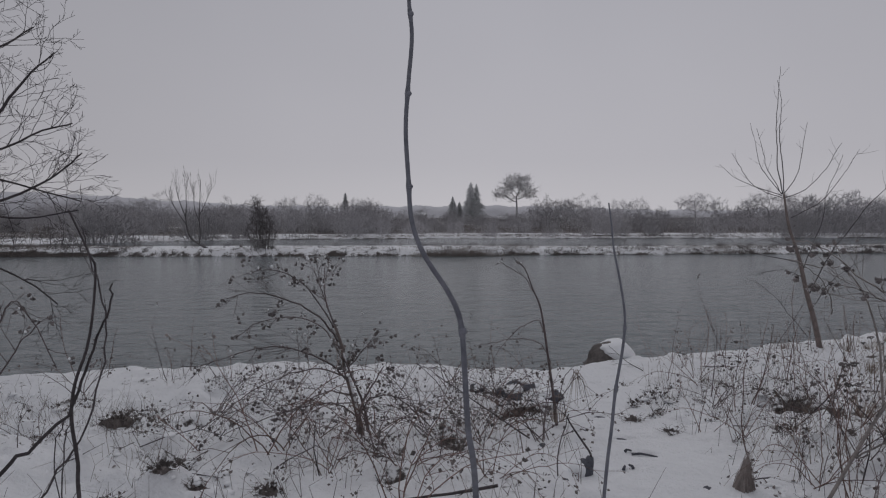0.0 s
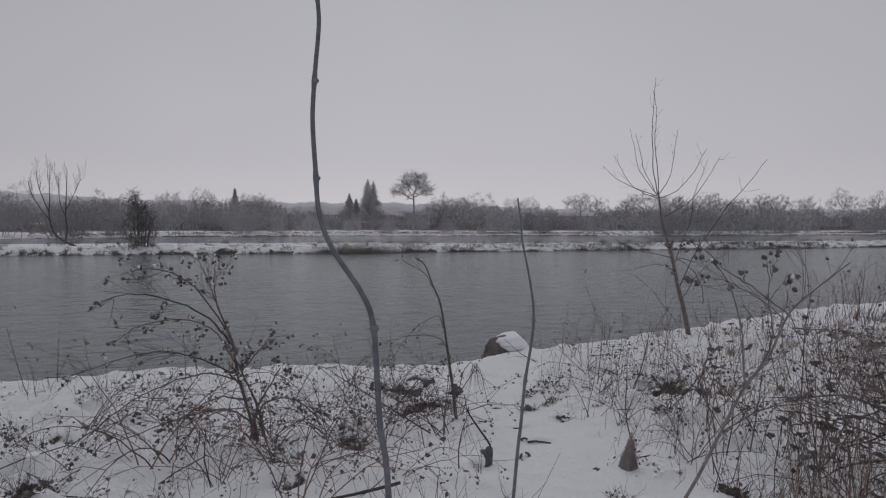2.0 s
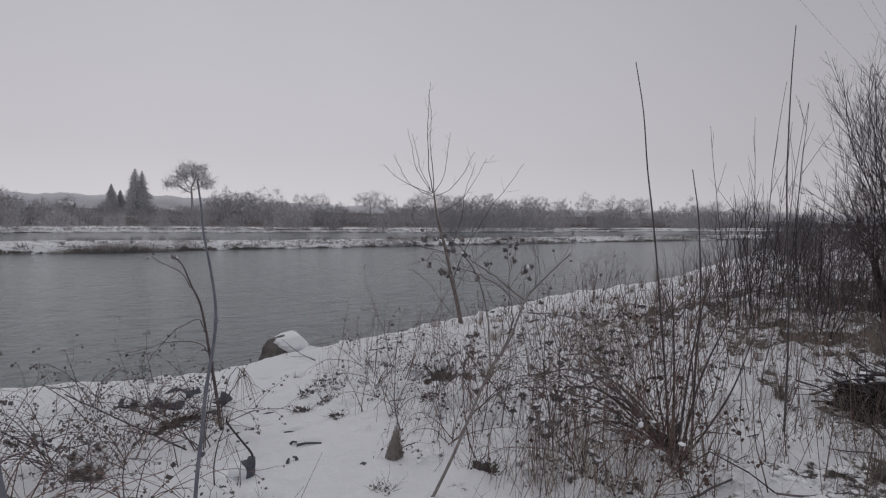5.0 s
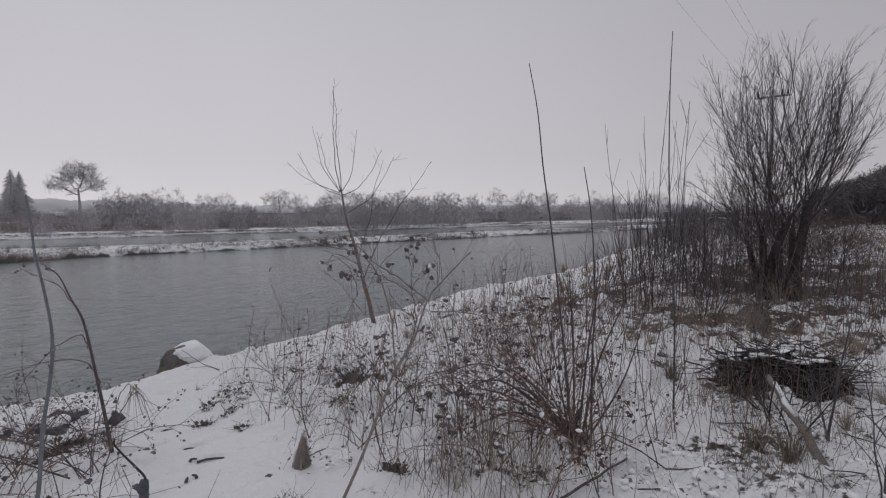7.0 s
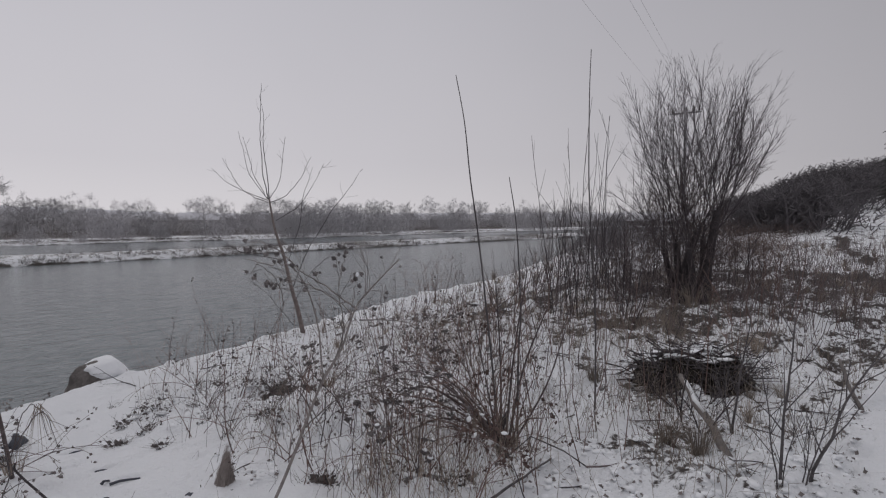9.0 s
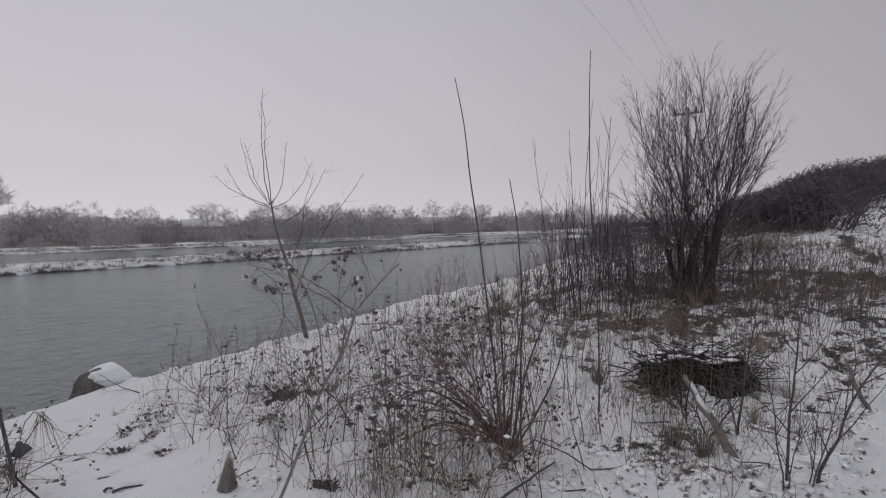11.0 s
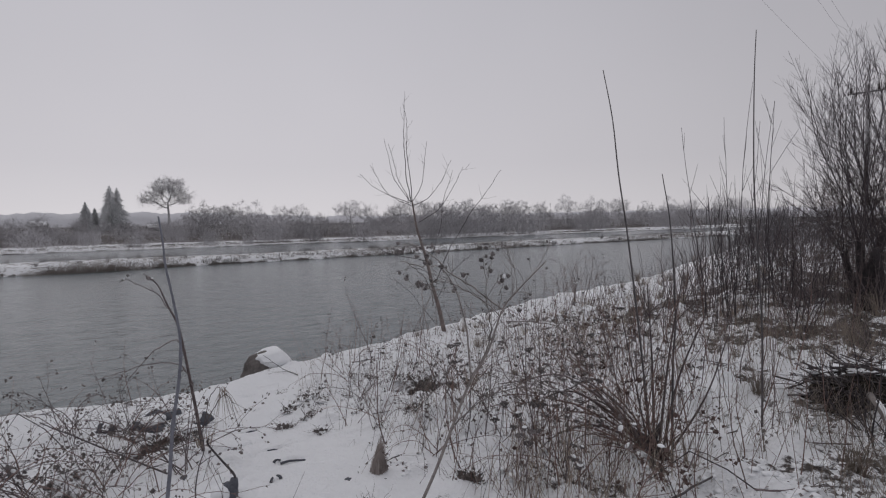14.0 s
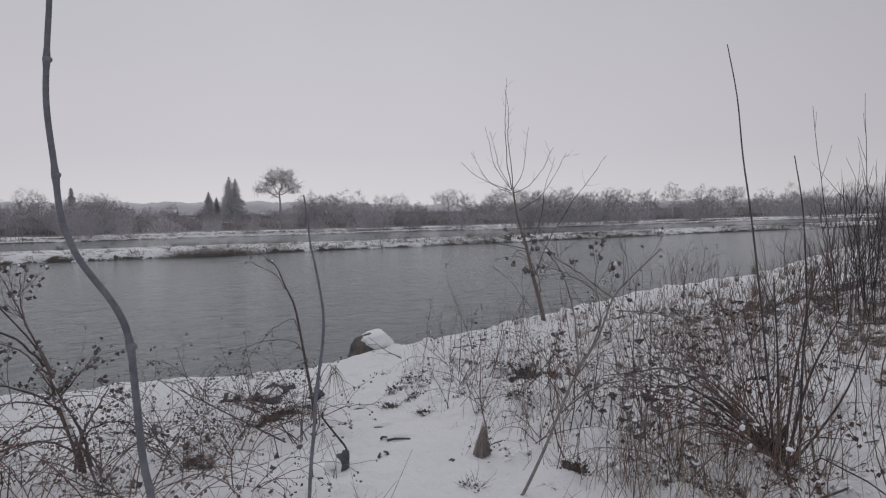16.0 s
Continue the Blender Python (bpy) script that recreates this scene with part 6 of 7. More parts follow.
        part("foliage", lf.mesh("foliage", LEAF), made, None, "matted dead leaves and grass", "stuff")


def frozen_lump(rng, size):
    """A frozen lump of earth and roots, its top and one side buried in snow."""
    ob = thing("frozen_lump", (0, 0, 0), "blue-grey frozen lump of earth under a cap of snow", "clod", "frozen lumps in the snow")
    bm = bmesh.new()
    bmesh.ops.create_icosphere(bm, subdivisions=3, radius=1)
    seed = Vector((rng.uniform(0, 30), rng.uniform(0, 30), 0))
    for v in bm.verts:
        k = 1 + 0.35 * noise.noise(v.co * 1.6 + seed) + 0.16 * noise.noise(v.co * 4.5 + seed)
        v.co = Vector((v.co.x * size * 1.15 * k, v.co.y * size * 0.8 * k, max(-0.3, v.co.z) * size * 0.62 * k))
    me = bpy.data.meshes.new("clod")
    bm.to_mesh(me)
    bm.free()
    me.shade_smooth()
    me.materials.append(STUMP_GREY)
    clod = part("clod", me, ob)
    for _ in range(8):
        sn = Tubes()
        a, q = rng.uniform(0, 6.28), size * rng.uniform(0.1, 0.95)
        sn.lump((0, 0, 0), size * rng.uniform(0.3, 0.6), rng, 0.5, 8, 16, 0.07)
        part("snow_patch", sn.mesh("snow_patch", SNOW), clod, Matrix.Translation((math.cos(a) * q, math.sin(a) * q * 0.7 + size * 0.15, size * (0.56 - 0.45 * (q / size) ** 2))), "cap of fresh snow")
    for _ in range(4):
        tw = Tubes()
        a = rng.uniform(0, 6.28)
        p = Vector((math.cos(a) * size * 0.8, math.sin(a) * size * 0.55, size * 0.1))
        tw.tube(curve_points([p, p + Vector((math.cos(a), math.sin(a), 0.5)) * size * 0.5, p + Vector((math.cos(a) + rng.gauss(0, 0.3), math.sin(a) + rng.gauss(0, 0.3), 0.2)) * size * rng.uniform(0.8, 1.4)], 3), 0.0026, 0.0012, 4)
        part("root", tw.mesh("root", BARK_DARK), clod)
    return ob


stump()
lump_rng = random.Random(77)
lumps = [frozen_lump(lump_rng, 0.15) for _ in range(4)]
scatter(lumps, [(0.96, 6.16), (1.02, 5.53), (0.8, 5.9), (1.15, 5.7), (0.7, 5.62), (0.62, 5.3), (0.5, 6.1)], lump_rng, (0.5, 0.95))


# ---- litter: fallen twigs and withered leaves on the snow ----
def litter():
    rng = random.Random(29)
    models = []
    for _ in range(5):
        ob = thing("fallen_twig", (0, 0, 0), "thin dark twig lying on snow", "twig", "twigs on the snow")
        tb = Tubes()
        grow(tb, rng, (-0.15, 0, 0.012), (1, 0, 0.03), rng.uniform(0.2, 0.45), 0.005, 1, 0.06, 0.08, 0.0, 2, 0.4, 0.6, 0.3, 0.0015)
        part("twig", tb.mesh("twig", rng.choice((BARK_DARK, TWIG_BROWN))), ob)
        models.append(ob)
    scatter(models, spots(rng, 110, -4.5, 7, 1.6, 7.5, lambda x, y: 0.3 + 0.7 * off_path(x, y)), rng, (0.5, 1.3))
    before = [copy_thing(ob, ob.matrix_basis.copy()) for ob in models[:3]]
    scatter(before, spots(rng, 60, 3.0, 6.6, 0.7, 2.4, lambda x, y: 1.0), rng, (0.5, 1.4))
    lf = Tubes()
    for x, y in spots(rng, 2300, -5, 12, 0.5, 9.5, lambda x, y: off_path(x, y) * (0.05 + 0.5 * smooth(2, 5, x) + 0.5 * smooth(6, 9, x) + 0.3 * math.exp(-((x - 0.1) / 0.9) ** 2 - ((y - 4.6) / 1.2) ** 2))):
        for _ in range(rng.randint(1, 3)):
            q = on_ground(x + rng.gauss(0, 0.02), y + rng.gauss(0, 0.02), -0.006)
            lf.leaf(q, (rng.gauss(0, 1), rng.gauss(0, 1), rng.uniform(0, 0.8)), rng.uniform(0.012, 0.034), rng)
    tagged(new("withered_leaves", lf.mesh("withered_leaves", LEAF)), "scattered dark withered leaves lying on the snow", "leaf litter", "", "stuff")


litter()


def bent_stalk(x, y, turn, rise, reach, seed):
    """A dead stalk snapped over: up, then sharply down."""
    rg = random.Random(seed)
    ob = thing("bent_stalk", on_ground(x, y), "dead stalk snapped over at a sharp kink in snow", "plant stem", "snapped stalks", turn)
    tb = Tubes()
    tb.tube([(0, 0, -0.02), (reach * 0.3, rg.gauss(0, 0.02), rise * 0.55), (reach * 0.62, rg.gauss(0, 0.02), rise)], 0.0042, 0.0032, 5)
    tb.tube([(reach * 0.62, 0, rise), (reach * 0.8, rg.gauss(0, 0.02), rise * 0.55), (reach, rg.gauss(0, 0.03), 0.0)], 0.0033, 0.0018, 4)
    part("stalk", tb.mesh("stalk", rg.choice((BARK_DARK, TWIG_BROWN))), ob)


for k, (x, y, turn, rise, reach) in enumerate(((-2.3, 6.2, 2.8, 0.32, 0.5), (-1.75, 4.7, 0.4, 0.2, 0.55), (-1.85, 4.5, 0.0, 0.18, 0.6), (-1.6, 4.3, -0.5, 0.22, 0.4), (-2.0, 3.9, 0.2, 0.1, 0.7), (-1.0, 3.6, 0.3, 0.14, 0.5), (-0.6, 3.4, 2.0, 0.25, 0.5),
                                               (0.5, 5.0, 0.3, 0.3, 0.5), (0.2, 5.6, 2.6, 0.35, 0.6), (2.5, 3.3, 0.8, 0.3, 0.5), (3.0, 3.6, 2.2, 0.35, 0.5), (2.8, 4.4, 0.1, 0.3, 0.6), (3.6, 2.9, 2.9, 0.3, 0.5), (4.4, 2.6, 0.5, 0.35, 0.6), (2.6, 2.4, 1.2, 0.25, 0.5),
                                               (3.3, 1.7, 2.4, 0.2, 0.6), (3.0, 2.0, 0.2, 0.3, 0.7), (4.0, 3.4, 1.7, 0.4, 0.6), (-0.9, 5.3, 1.2, 0.3, 0.5))):
    bent_stalk(x, y, turn, rise, reach, k)


def snow_clumps():
    """Loose lumps of fresh snow on the litter, dark leaves showing in the gaps beside them."""
    rng = random.Random(71)
    sn, lf = Tubes(), Tubes()
    for x, y in (spots(rng, 2000, -5, 9, 0.6, 8.6, lambda x, y: off_path(x, y) * smooth(-0.1, 0.35, relief(x, y, 0.9, 21)) * (0.4 + 0.6 * smooth(6, 2.5, math.hypot(x, y))))
                 + spots(rng, 1100, 2.9, 6.2, 0.6, 2.3, lambda x, y: smooth(-0.3, 0.2, relief(x, y, 1.6, 27)))):
        r = rng.uniform(0.009, 0.030)
        p = on_ground(x, y, r * 0.16)
        sn.lump(p, r * 1.15, rng, rng.uniform(0.3, 0.5), 4, 7, 0.35)
        for _ in range(rng.randint(0, 2)):
            a = rng.uniform(0, 6.28)
            q = p + Vector((math.cos(a) * r * 1.1, math.sin(a) * r * 1.1, 0))
            lf.leaf(q, (math.cos(a + 1.5), math.sin(a + 1.5), rng.uniform(0, 0.3)), rng.uniform(0.015, 0.042), rng)
    tagged(new("snow_clumps", sn.mesh("snow_clumps", SNOW)), "loose lumps of fresh snow on matted litter", "snow", "", "stuff")
    tagged(new("withered_leaves", lf.mesh("withered_leaves", LEAF)), "dark dead leaves between lumps of snow", "leaf litter", "", "stuff")


snow_clumps()


def dead_stems(name, label, n, x0, x1, y0, y1, low, high, thick, mat, seed, keep):
    """Standing dead stems, past counting, each with a fork or two."""
    rng = random.Random(seed)
    tb = Tubes()
    for x, y in spots(rng, n, x0, x1, y0, y1, keep):
        p = on_ground(x, y)
        h = rng.uniform(low, high)
        w = Vector((rng.gauss(0, 0.22), rng.gauss(0, 0.22), 1)) * h
        mid = p + w * 0.55 + wander(rng, 0.03)
        tb.tube([p, mid, p + w + wander(rng, 0.06)], thick, thick * 0.4, 3)
        if rng.random() < 0.6:
            tb.tube([mid, mid + Vector((rng.gauss(0, 0.3), rng.gauss(0, 0.3), 0.7)) * h * 0.5], thick * 0.6, thick * 0.3, 3)
    tagged(new(name, tb.mesh(name, mat)), label, "dead weeds", "", "stuff")


dead_stems("dead_weeds", "dark brown dead weed stems beyond the willow", 900, 6.5, 22, 0.8, 9.5, 0.25, 0.9, 0.0042, TWIG_BROWN, 61, lambda x, y: 0.3 + 0.7 * smooth(7, 3, y))
dead_stems("dead_weeds", "fine dead weed stems in the snowy meadow", 330, 2.2, 7.5, 1.2, 8.0, 0.2, 0.75, 0.0022, TWIG_RED, 62, lambda x, y: off_path(x, y) * (0.25 + 0.75 * smooth(2.4, 4, x)))
dead_stems("dead_weeds", "brown dead weeds at the foot of the hill", 380, 19, 38, 1.0, 11, 0.25, 0.6, 0.006, TWIG_RED, 67, lambda x, y: smooth(-0.3, 0.25, relief(x, y, 0.35, 6)))
dead_stems("dead_weeds", "thin dead stems beside the open snow", 150, 1.9, 3.2, 2.0, 6.0, 0.08, 0.4, 0.0016, TWIG_BROWN, 66, off_path)
dead_stems("dead_grass", "tan dead grass in the snowy meadow", 1250, 2.2, 7.5, 1.0, 6.5, 0.1, 0.4, 0.0018, GRASS, 63, lambda x, y: off_path(x, y) * smooth(-0.2, 0.35, relief(x, y, 1.1, 12)))
dead_stems("dead_grass", "tall tan dead grass round the rod shrub", 85, 2.6, 4.3, 1.9, 3.3, 0.2, 0.62, 0.0019, GRASS, 68, lambda x, y: math.exp(-((x - 3.2) / 0.6) ** 2 - ((y - 2.55) / 0.5) ** 2))
dead_stems("dead_grass", "low tan and grey grass before the rod shrub", 100, 2.3, 3.3, 1.9, 2.85, 0.12, 0.45, 0.002, GRASS, 70, lambda x, y: smooth(-0.25, 0.2, relief(x, y, 2.2, 33)))
dead_stems("dead_grass", "olive-tan dead grass among the weeds", 500, 4.2, 8.5, 2.2, 6.5, 0.15, 0.55, 0.0024, GRASS, 69, lambda x, y: smooth(0.0, 0.35, relief(x, y, 0.8, 52)))
dead_stems("dead_grass", "dead grass and twigs poking through snow before the brushwood", 520, 3.4, 6.5, 0.7, 2.1, 0.06, 0.35, 0.002, GRASS, 65, lambda x, y: smooth(-0.2, 0.3, relief(x, y, 1.4, 13)))
dead_stems("dead_weeds", "tan and reddish weed stalks at the edge of the open snow", 55, 2.08, 2.75, 2.1, 2.8, 0.15, 0.5, 0.002, TWIG_RED, 72, lambda x, y: 1.0)
dead_stems("dead_grass", "tan dead grass at the edge of the open snow", 70, 2.1, 2.8, 2.05, 2.75, 0.12, 0.42, 0.0018, GRASS, 73, lambda x, y: 1.0)
dead_stems("dead_grass", "tan dead grass and straw on the snowy bank", 420, -4, 1.0, 2.4, 5.8, 0.05, 0.26, 0.0017, GRASS, 71, lambda x, y: smooth(-0.1, 0.35, relief(x, y, 1.3, 27)))
dead_stems("dead_weeds", "fine dead stems and twigs on the snowy bank", 520, -5, 1.1, 2.0, 6.9, 0.06, 0.32, 0.0022, TWIG_BROWN, 64, lambda x, y: smooth(-0.25, 0.3, relief(x, y, 1.0, 17)))


# ---- the long dike across the river ----
def second_shore(x):
    return lerp(SHORE, x)


def reeds(name, spans, n, height, label, rng, depth=(0.2, 1.2), width=0.012, mat=REED_FAR, line=dike_front):
    tb = Tubes()
    total = sum(b - a for a, b in spans)
    for a, b in spans:
        for _ in range(int(n * (b - a) / total)):
            x = rng.triangular(a, b) if rng.random() < 0.5 else rng.uniform(a, b)
            y = line(x) + (depth[0] + (depth[1] - depth[0]) * rng.random() ** 1.4)
            p = on_ground(x, y)
            p.z = max(p.z, -0.52)
            h = height * rng.uniform(0.3, 1.15) * (0.25 + 0.75 * smooth(0, 0.35, min(x - a, b - x) / (b - a))) * (0.5 + 0.5 * abs(relief(x, y, 0.9, 5)) ** 0.5)
            tb.blade([p, p + Vector((rng.gauss(0, 0.1), 0, h * 0.6)), p + Vector((rng.gauss(0, 0.26), rng.gauss(0, 0.05), h * rng.uniform(0.6, 1)))], width)
    tagged(new(name, tb.mesh(name, mat)), label, "reeds", "", "stuff")


rng = random.Random(40)
reeds("reed_bed", [(-1.8, 3.6)], 1150, 0.9, "bed of dry brown reeds on the dike's edge", rng, (-0.75, 0.3), 0.006)
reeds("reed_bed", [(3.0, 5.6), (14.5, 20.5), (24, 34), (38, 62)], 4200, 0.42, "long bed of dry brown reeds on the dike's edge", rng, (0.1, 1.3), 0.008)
reeds("dike_grass", [(-60, -18)], 9000, 0.6, "dark dead grass and scrub on the dike", rng, (0.1, 3.5), 0.012)
reeds("dike_grass", [(-19, 60)], 2600, 0.17, "sparse dead grass sticking out of the dike's snow", rng, (0.3, 2.4), 0.013)


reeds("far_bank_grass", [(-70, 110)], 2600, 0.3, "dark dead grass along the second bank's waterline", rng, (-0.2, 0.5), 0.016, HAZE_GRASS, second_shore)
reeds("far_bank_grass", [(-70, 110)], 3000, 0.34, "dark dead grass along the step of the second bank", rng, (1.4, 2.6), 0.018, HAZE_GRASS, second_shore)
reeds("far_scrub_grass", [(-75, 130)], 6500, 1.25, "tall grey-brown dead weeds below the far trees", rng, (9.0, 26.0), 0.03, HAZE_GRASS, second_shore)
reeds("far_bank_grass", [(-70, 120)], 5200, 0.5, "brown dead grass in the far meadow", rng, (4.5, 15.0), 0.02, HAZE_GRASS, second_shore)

def dike_tufts():
    """Small dark clumps of dead weeds standing in the dike's snow, most along its edges."""
    rg = random.Random(44)
    tb = Tubes()
    for _ in range(420):
        x = rg.uniform(-20, 62)
        u = rg.choice((rg.uniform(0.25, 0.7), rg.uniform(0.25, 0.7), rg.uniform(0.7, 3.0), rg.uniform(2.6, 3.4)))
        p = on_ground(x, dike_front(x) + u, 0.0)
        for _ in range(rg.randint(4, 11)):
            q = p + Vector((rg.gauss(0, 0.09), rg.gauss(0, 0.08), 0))
            tb.blade([q, q + Vector((rg.gauss(0, 0.05), 0, 0.1)), q + Vector((rg.gauss(0, 0.1), 0, rg.uniform(0.1, 0.28)))], 0.014)
    tagged(new("dike_weeds", tb.mesh("dike_weeds", BARK_HAZE)), "small dark clumps of dead weeds in the dike's snow", "dead weeds", "", "stuff")


dike_tufts()

rng = random.Random(51)
# on the dike: a leaning two-stemmed willow, dark bushes, small bushes
plant = ShapedPlant("dike_tree", -13.8, 33.3, BARK_HAZE, "leaning two-stemmed leafless willow on the snowy dike", "tree", (0.95, 0.006, 1), None, None, "", 0.004, 0.35)
plant.limb(0.07, 0.03, 0, (-13.8, 33.3, -0.1), (-14.3, 33.3, 0.15), (-14.8, 33.3, 0.55), (-15.0, 33.3, 1.2), (-15.05, 33.3, 1.8))
plant.limb(0.035, 0.008, 9, (-15.05, 33.3, 1.75), (-15.3, 33.3, 2.4), (-15.5, 33.3, 3.1), (-15.6, 33.3, 3.8))
plant.limb(0.03, 0.008, 9, (-15.0, 33.3, 1.3), (-15.5, 33.3, 2.0), (-15.85, 33.3, 2.7), (-16.0, 33.3, 3.4))
plant.limb(0.03, 0.008, 9, (-15.05, 33.3, 1.7), (-14.95, 33.2, 2.4), (-14.95, 33.2, 3.2), (-14.9, 33.2, 3.9))
plant.limb(0.045, 0.010, 5, (-14.3, 33.3, 0.2), (-14.25, 33.4, 0.8), (-14.3, 33.4, 1.6), (-14.25, 33.4, 2.5), (-14.2, 33.4, 3.3), (-14.15, 33.4, 4.0))
plant.limb(0.025, 0.008, 8, (-14.3, 33.4, 1.5), (-14.55, 33.4, 2.2), (-14.6, 33.4, 3.0), (-14.6, 33.4, 3.6))
plant.limb(0.02, 0.008, 7, (-14.25, 33.4, 1.9), (-13.9, 33.4, 2.6), (-13.7, 33.4, 3.1), (-13.5, 33.4, 3.5))
dark_bush = scrub(rng, 3.3, 0.78, 620, "tall dark leafless bush on the dike", BARK_HAZE, 0.014, "dike_bush", "bushes on the dike")
stand_at(dark_bush, -10.6, 33.1)
low_bush = far_bush(rng, 1.2, 0.8, 70, 9, "low twiggy leafless bush on the dike", BARK_HAZE, 0.007, "dike_bush", "bushes on the dike", 4, 0.02)
stand_at(low_bush, 11.8, 37.4)
for x, dy, k in ((-4.0, 3.4, 0.75), (-3.2, 1.2, 0.3), (-20.0, 1.5, 1.1), (-22.4, 1.3, 1.2), (-25.0, 1.6, 1.3), (-27.5, 1.6, 1.4), (-30.5, 1.6, 1.3), (-18.0, 1.2, 0.6), (-21.2, 0.8, 1.3), (-23.7, 2.4, 1.5), (-26.2, 0.9, 1.2), (-29.0, 2.0, 1.5), (-32.0, 1.2, 1.6), (-34.5, 2.2, 1.6), (-19.2, 2.6, 0.9)):
    stand_at(copy_thing(low_bush, Matrix.Identity(4)), x, dike_front(x) + dy, None, rng.random() * 6, k)

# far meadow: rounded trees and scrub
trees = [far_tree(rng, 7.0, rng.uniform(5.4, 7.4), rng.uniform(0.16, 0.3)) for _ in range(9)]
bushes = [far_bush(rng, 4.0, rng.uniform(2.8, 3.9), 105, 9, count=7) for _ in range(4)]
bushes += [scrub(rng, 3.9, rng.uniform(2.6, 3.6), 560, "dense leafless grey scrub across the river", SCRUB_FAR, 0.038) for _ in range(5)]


def far_line(az):
    """Distance of the second bank's far shore in a direction (degrees from straight ahead, to the right)."""
    return 61.0 / max(0.15, math.cos(radians(az)))


def raise_at(models, used, az, d, high, turn):
    """Stands a model, or a copy once it is used, in a direction, its top a given height above the eye."""
    x, y = d * math.sin(radians(az)), d * math.cos(radians(az))
    at = on_ground(x, y)
    k = used[0] % len(models)
    ob = models[k] if used[0] < len(models) else copy_thing(models[k], Matrix.Identity(4))
    used[0] += 1
    tall = 7.0 if models is trees else 3.7
    stand_at(ob, x, y, None, turn, max(0.5, (high + 1.63 - at.z) / tall))


used = [0]
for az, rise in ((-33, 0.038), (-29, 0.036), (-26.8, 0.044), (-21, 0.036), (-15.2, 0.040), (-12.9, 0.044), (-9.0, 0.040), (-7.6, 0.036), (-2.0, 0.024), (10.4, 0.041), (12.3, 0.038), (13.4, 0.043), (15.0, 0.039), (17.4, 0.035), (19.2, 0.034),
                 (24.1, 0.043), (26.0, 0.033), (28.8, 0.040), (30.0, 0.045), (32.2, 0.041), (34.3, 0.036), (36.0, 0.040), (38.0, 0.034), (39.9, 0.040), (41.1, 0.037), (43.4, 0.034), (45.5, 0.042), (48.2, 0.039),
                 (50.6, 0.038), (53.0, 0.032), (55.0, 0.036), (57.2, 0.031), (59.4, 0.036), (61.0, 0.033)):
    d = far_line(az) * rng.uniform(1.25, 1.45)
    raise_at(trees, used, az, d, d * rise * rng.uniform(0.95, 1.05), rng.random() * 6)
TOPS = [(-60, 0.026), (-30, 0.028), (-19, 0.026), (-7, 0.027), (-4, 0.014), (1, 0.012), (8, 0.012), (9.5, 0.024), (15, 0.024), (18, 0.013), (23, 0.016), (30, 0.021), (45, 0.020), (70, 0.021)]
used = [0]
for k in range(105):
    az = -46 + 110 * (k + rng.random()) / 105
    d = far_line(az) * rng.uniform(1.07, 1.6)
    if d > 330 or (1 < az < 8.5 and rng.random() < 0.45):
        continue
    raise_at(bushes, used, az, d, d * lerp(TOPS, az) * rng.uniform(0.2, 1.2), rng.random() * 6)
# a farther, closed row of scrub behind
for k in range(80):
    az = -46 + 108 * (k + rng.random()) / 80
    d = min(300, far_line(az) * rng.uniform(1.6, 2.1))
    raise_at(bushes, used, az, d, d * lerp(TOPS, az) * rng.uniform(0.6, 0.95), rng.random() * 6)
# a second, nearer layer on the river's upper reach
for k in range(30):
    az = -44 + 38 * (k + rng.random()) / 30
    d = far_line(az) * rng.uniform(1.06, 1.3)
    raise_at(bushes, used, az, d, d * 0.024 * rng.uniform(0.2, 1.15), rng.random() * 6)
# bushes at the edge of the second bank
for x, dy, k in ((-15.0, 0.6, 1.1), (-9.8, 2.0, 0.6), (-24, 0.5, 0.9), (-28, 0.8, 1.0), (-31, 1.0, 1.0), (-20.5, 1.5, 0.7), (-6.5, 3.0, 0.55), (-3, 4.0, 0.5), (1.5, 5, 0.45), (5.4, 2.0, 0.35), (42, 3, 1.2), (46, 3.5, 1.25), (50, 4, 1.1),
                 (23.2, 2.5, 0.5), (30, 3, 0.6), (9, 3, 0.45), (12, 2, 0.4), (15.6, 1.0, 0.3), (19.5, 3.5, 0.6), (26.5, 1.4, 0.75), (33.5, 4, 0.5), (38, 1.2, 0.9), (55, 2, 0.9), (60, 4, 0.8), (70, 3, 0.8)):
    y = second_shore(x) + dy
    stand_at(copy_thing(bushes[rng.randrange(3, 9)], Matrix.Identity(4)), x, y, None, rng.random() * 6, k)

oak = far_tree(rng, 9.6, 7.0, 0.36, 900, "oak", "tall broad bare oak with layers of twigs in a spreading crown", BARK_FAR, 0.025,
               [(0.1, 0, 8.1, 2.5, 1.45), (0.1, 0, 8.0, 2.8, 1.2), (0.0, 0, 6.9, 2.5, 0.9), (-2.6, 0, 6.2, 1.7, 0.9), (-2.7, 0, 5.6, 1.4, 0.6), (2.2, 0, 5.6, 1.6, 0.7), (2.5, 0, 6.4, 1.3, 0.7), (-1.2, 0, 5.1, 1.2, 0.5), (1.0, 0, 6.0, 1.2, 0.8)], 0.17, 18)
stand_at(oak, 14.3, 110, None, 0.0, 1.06)


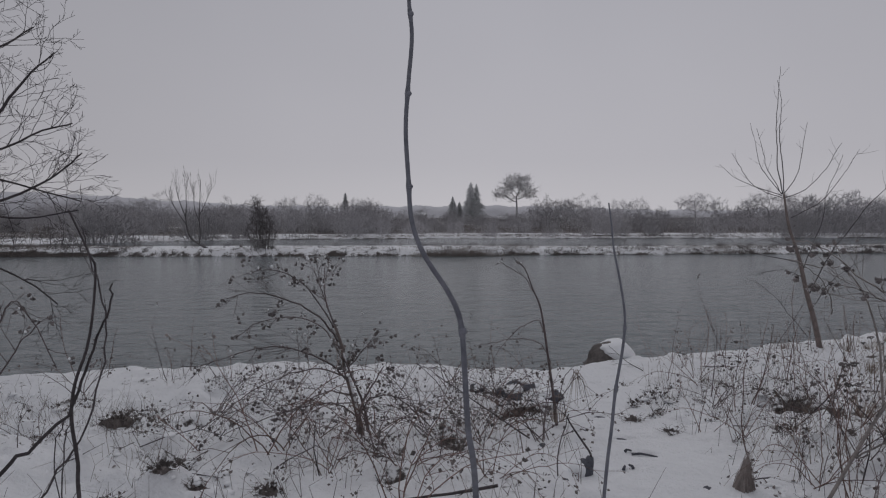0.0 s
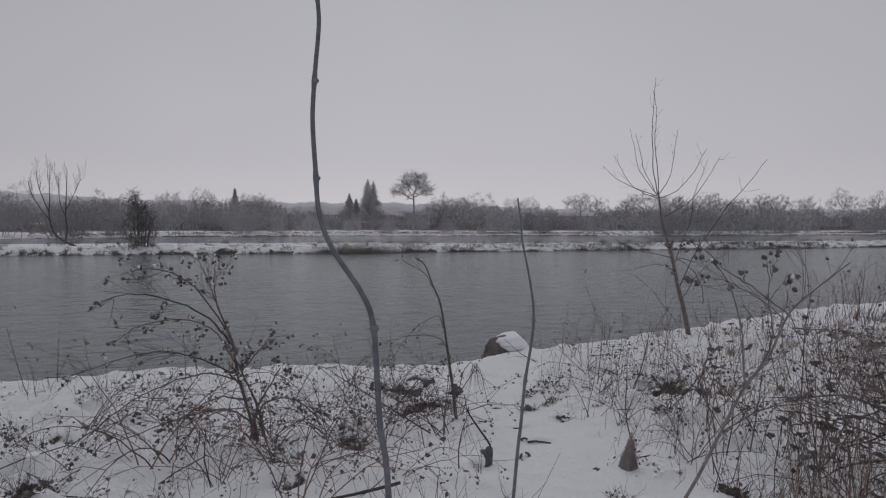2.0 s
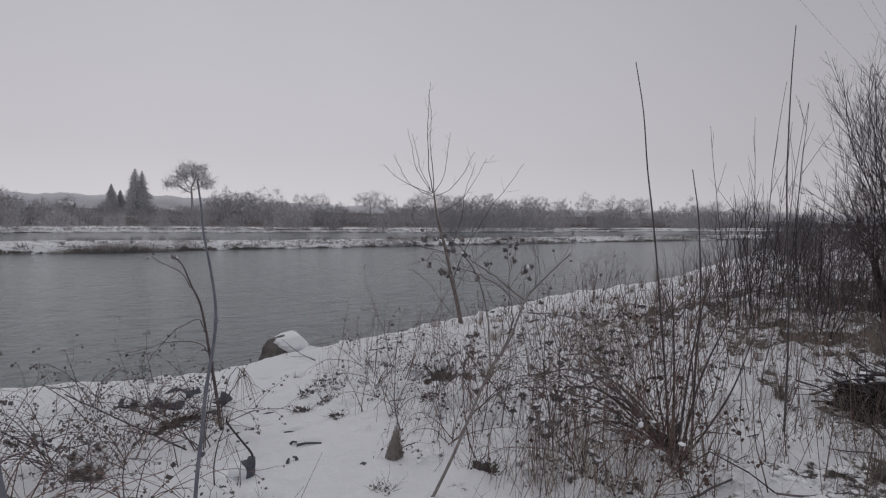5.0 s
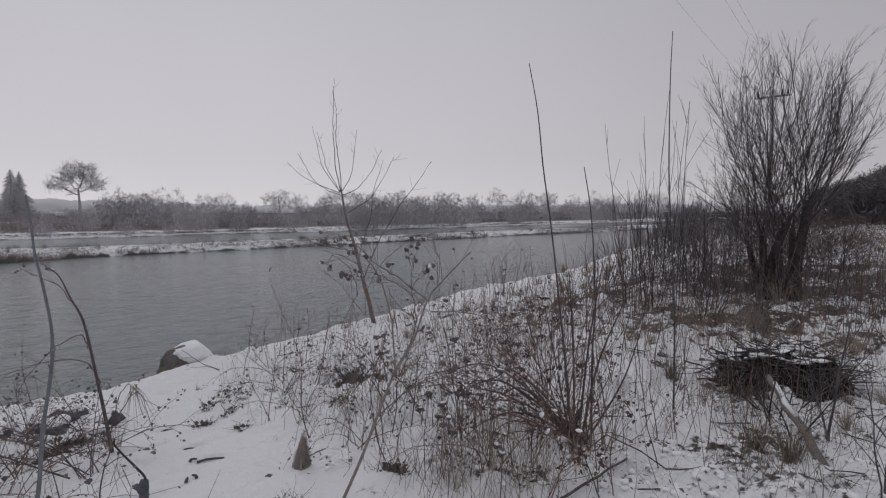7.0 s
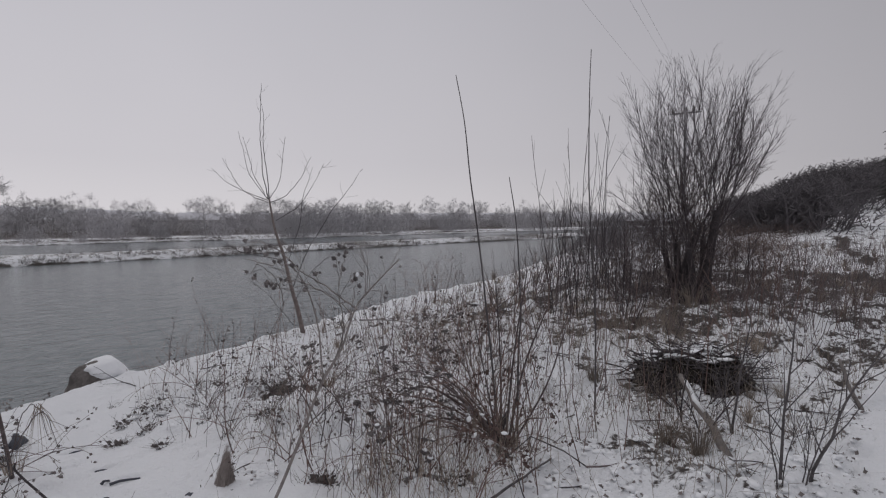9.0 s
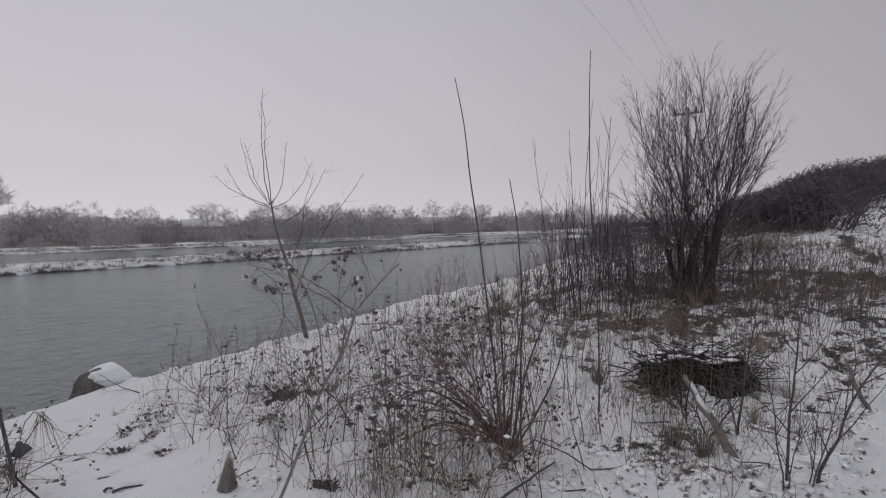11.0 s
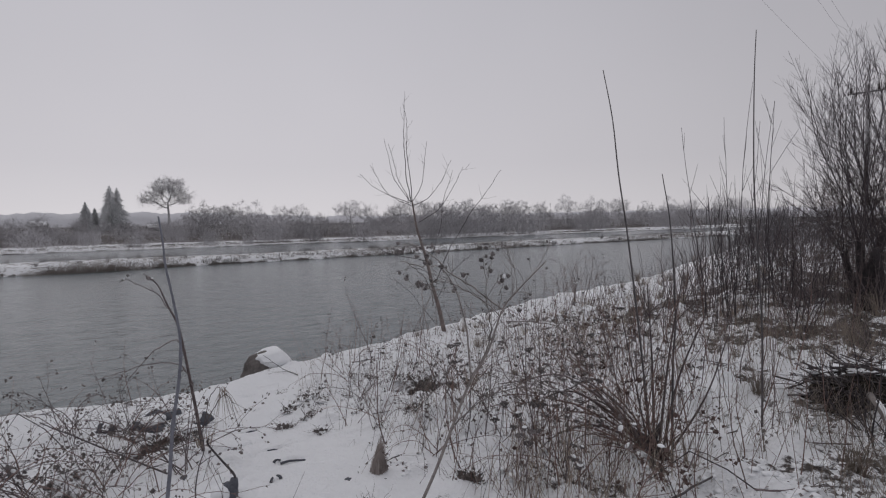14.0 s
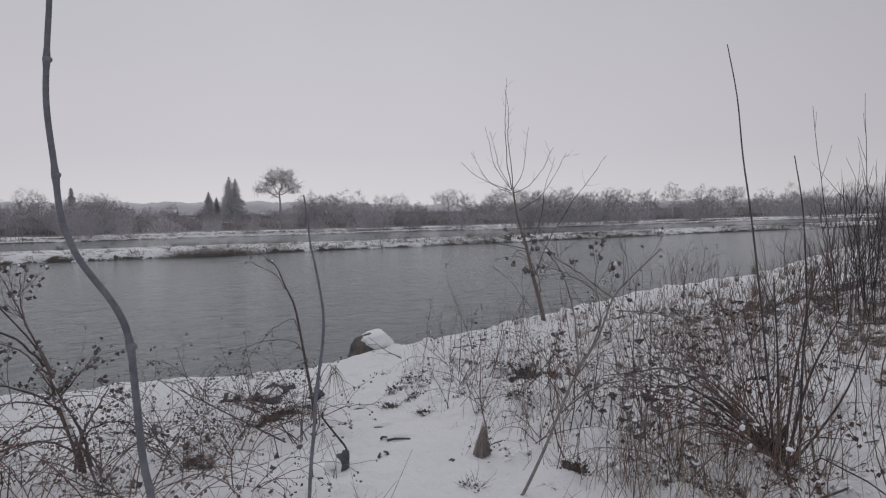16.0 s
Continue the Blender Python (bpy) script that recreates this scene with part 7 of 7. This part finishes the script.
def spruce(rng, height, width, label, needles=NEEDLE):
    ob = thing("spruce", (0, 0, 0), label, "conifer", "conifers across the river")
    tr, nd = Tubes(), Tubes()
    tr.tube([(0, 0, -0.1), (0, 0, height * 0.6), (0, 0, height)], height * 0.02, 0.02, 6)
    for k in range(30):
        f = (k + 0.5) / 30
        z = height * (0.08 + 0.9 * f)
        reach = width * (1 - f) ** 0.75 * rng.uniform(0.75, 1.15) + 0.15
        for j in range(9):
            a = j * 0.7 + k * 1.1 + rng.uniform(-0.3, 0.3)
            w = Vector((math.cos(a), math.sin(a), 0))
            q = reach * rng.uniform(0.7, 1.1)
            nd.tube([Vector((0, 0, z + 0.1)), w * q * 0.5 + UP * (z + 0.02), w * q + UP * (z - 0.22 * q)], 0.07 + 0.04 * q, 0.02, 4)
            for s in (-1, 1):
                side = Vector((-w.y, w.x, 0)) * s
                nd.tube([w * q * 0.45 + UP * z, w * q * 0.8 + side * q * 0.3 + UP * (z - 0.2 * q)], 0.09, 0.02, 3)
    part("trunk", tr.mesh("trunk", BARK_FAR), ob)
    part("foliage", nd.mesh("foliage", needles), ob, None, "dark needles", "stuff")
    return ob


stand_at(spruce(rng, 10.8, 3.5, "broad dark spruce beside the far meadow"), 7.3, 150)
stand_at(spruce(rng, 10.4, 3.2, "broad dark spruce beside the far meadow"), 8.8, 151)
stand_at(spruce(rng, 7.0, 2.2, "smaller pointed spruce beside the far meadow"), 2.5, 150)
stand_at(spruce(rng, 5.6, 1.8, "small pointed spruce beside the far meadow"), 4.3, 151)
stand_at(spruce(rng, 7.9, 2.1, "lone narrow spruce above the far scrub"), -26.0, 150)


stand_at(spruce(rng, 8.6, 1.5, "tall dark conifer at the foot of the hill", NEEDLE_DARK), 45.0, 3.25)


# ---- hillside with scrub past the willow ----
hill_models = [scrub(rng, 2.5, 2.3, 300, "dense dark leafless scrub on the hillside", SCRUB_HILL, 0.029, "hillside_bush", "scrub on the hillside") for _ in range(4)]
used = 0
while used < 270:
    x = 30 + 72 * rng.random() ** 1.25
    slope = rng.uniform(0.03, 0.30)
    if slope < 0.172 and x < 31 + 290 * (0.172 - slope):
        continue
    stand = hill_models[used] if used < 4 else copy_thing(hill_models[used % 4], Matrix.Identity(4))
    used += 1
    stand_at(stand, x, x * slope, None, rng.random() * 6, rng.uniform(0.75, 1.15) * (1 - 0.5 * smooth(0.17, 0.29, slope)))
hedge = scrub(rng, 0.9, 1.6, 300, "brown dead tall grass and low scrub before the hill", REED, 0.006, "low_scrub", "scrub before the hill")
stand_at(hedge, 33, 8)
for k in range(22):
    x = rng.uniform(17.5, 25)
    stand_at(copy_thing(hedge, Matrix.Identity(4)), x, x * rng.uniform(0.215, 0.36), None, rng.random() * 6, rng.uniform(0.55, 0.95))
for k in range(50):
    x = rng.uniform(27, 42)
    stand_at(copy_thing(hedge, Matrix.Identity(4)), x, x * rng.uniform(0.18, 0.40), None, rng.random() * 6, rng.uniform(0.6, 1.1))


# ---- power line ----
def power_line():
    base = on_ground(29.6, 10.8)
    ob = thing("utility_pole", base, "dark wooden utility pole with a crossarm and insulators", "utility pole")
    top = 7.3 - base.z
    tb = Tubes()
    tb.tube([(0, 0, -0.2), (0, 0, top * 0.5), (0, 0, top)], 0.10, 0.075, 10)
    part("pole", tb.mesh("pole", POLE_WOOD), ob)
    tb = Tubes()
    tb.tube([(0.12, -0.75, top - 0.3), (-0.12, 0.75, top - 0.3)], 0.05, 0.05, 4)
    arm = part("crossarm", tb.mesh("crossarm", POLE_WOOD), ob)
    for y in (-0.65, -0.4, 0.65):
        tb = Tubes()
        tb.tube([(0, y, top - 0.26), (0, y, top - 0.14), (0, y, top - 0.02)], 0.05, 0.035, 7)
        part("insulator", tb.mesh("insulator", CERAMIC), arm)
        wire = thing("power_cable", base, "thin grey overhead power cable", "cable", "power cables")
        a, b = Vector((0, y, top - 0.02)), Vector((-48, y - 12.0, top + 0.6))
        tb = Tubes()
        tb.tube([a.lerp(b, i / 24) - UP * 4 * 0.5 * (i / 24) * (1 - i / 24) for i in range(25)], 0.0025, 0.0025, 5)
        part("cable", tb.mesh("cable", IRON), wire)


power_line()


# ---- far meadow sheds ----
def shed(x, y, w, d, h, turn):
    at = on_ground(x, y)
    ob = thing("house", at, "small grey house with a snow-covered gable roof", "house", "", turn)
    for name, mat, verts, faces in (
            ("wall", PLASTER, [(-w, -d, -0.3), (w, -d, -0.3), (w, d, -0.3), (-w, d, -0.3), (-w, -d, h), (w, -d, h), (w, d, h), (-w, d, h), (-w, 0, h + d * 0.7), (w, 0, h + d * 0.7)],
             [(0, 1, 5, 4), (2, 3, 7, 6), (1, 2, 6, 9, 5), (3, 0, 4, 8, 7)]),
            ("roof", SNOW, [(-w - 0.3, -d - 0.3, h - 0.15), (w + 0.3, -d - 0.3, h - 0.15), (w + 0.3, 0, h + d * 0.72), (-w - 0.3, 0, h + d * 0.72), (w + 0.3, d + 0.3, h - 0.15), (-w - 0.3, d + 0.3, h - 0.15),
                            (-w - 0.3, -d - 0.3, h + 0.05), (w + 0.3, -d - 0.3, h + 0.05), (w + 0.3, 0, h + d * 0.72 + 0.2), (-w - 0.3, 0, h + d * 0.72 + 0.2), (w + 0.3, d + 0.3, h + 0.05), (-w - 0.3, d + 0.3, h + 0.05)],
             [(0, 3, 2, 1), (3, 5, 4, 2), (6, 7, 8, 9), (9, 8, 10, 11), (0, 1, 7, 6), (1, 2, 8, 7), (2, 4, 10, 8), (4, 5, 11, 10), (5, 3, 9, 11), (3, 0, 6, 9)])):
        me = bpy.data.meshes.new(name)
        me.from_pydata(verts, [], faces)
        me.materials.append(mat)
        part(name, me, ob, None, "snow-covered gable roof" if name == "roof" else "")
    for k in (-0.5, 0.5):
        tb = Tubes()
        tb.tube([(k * w, -d - 0.02, h * 0.35), (k * w, -d - 0.02, h * 0.75)], 0.35, 0.35, 4)
        part("window", tb.mesh("window", WINDOW), ob)


shed(15.9, 150, 1.2, 0.8, 0.9, 0.2)
shed(-7.0, 170, 1.6, 1.2, 1.6, -0.2)


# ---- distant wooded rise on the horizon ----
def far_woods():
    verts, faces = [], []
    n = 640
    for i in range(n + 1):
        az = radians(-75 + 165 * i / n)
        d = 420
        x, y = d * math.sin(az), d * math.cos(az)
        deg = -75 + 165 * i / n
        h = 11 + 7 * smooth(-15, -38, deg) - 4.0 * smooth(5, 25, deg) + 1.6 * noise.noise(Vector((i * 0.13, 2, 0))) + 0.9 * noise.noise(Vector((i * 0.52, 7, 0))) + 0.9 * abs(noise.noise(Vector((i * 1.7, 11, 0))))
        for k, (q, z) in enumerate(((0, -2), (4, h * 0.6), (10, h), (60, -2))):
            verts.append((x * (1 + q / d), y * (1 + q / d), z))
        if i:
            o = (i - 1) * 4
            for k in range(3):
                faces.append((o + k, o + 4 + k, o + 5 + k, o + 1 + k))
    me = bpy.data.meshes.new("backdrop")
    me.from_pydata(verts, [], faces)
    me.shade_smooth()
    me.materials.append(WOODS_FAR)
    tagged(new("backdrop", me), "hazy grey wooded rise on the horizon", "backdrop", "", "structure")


far_woods()
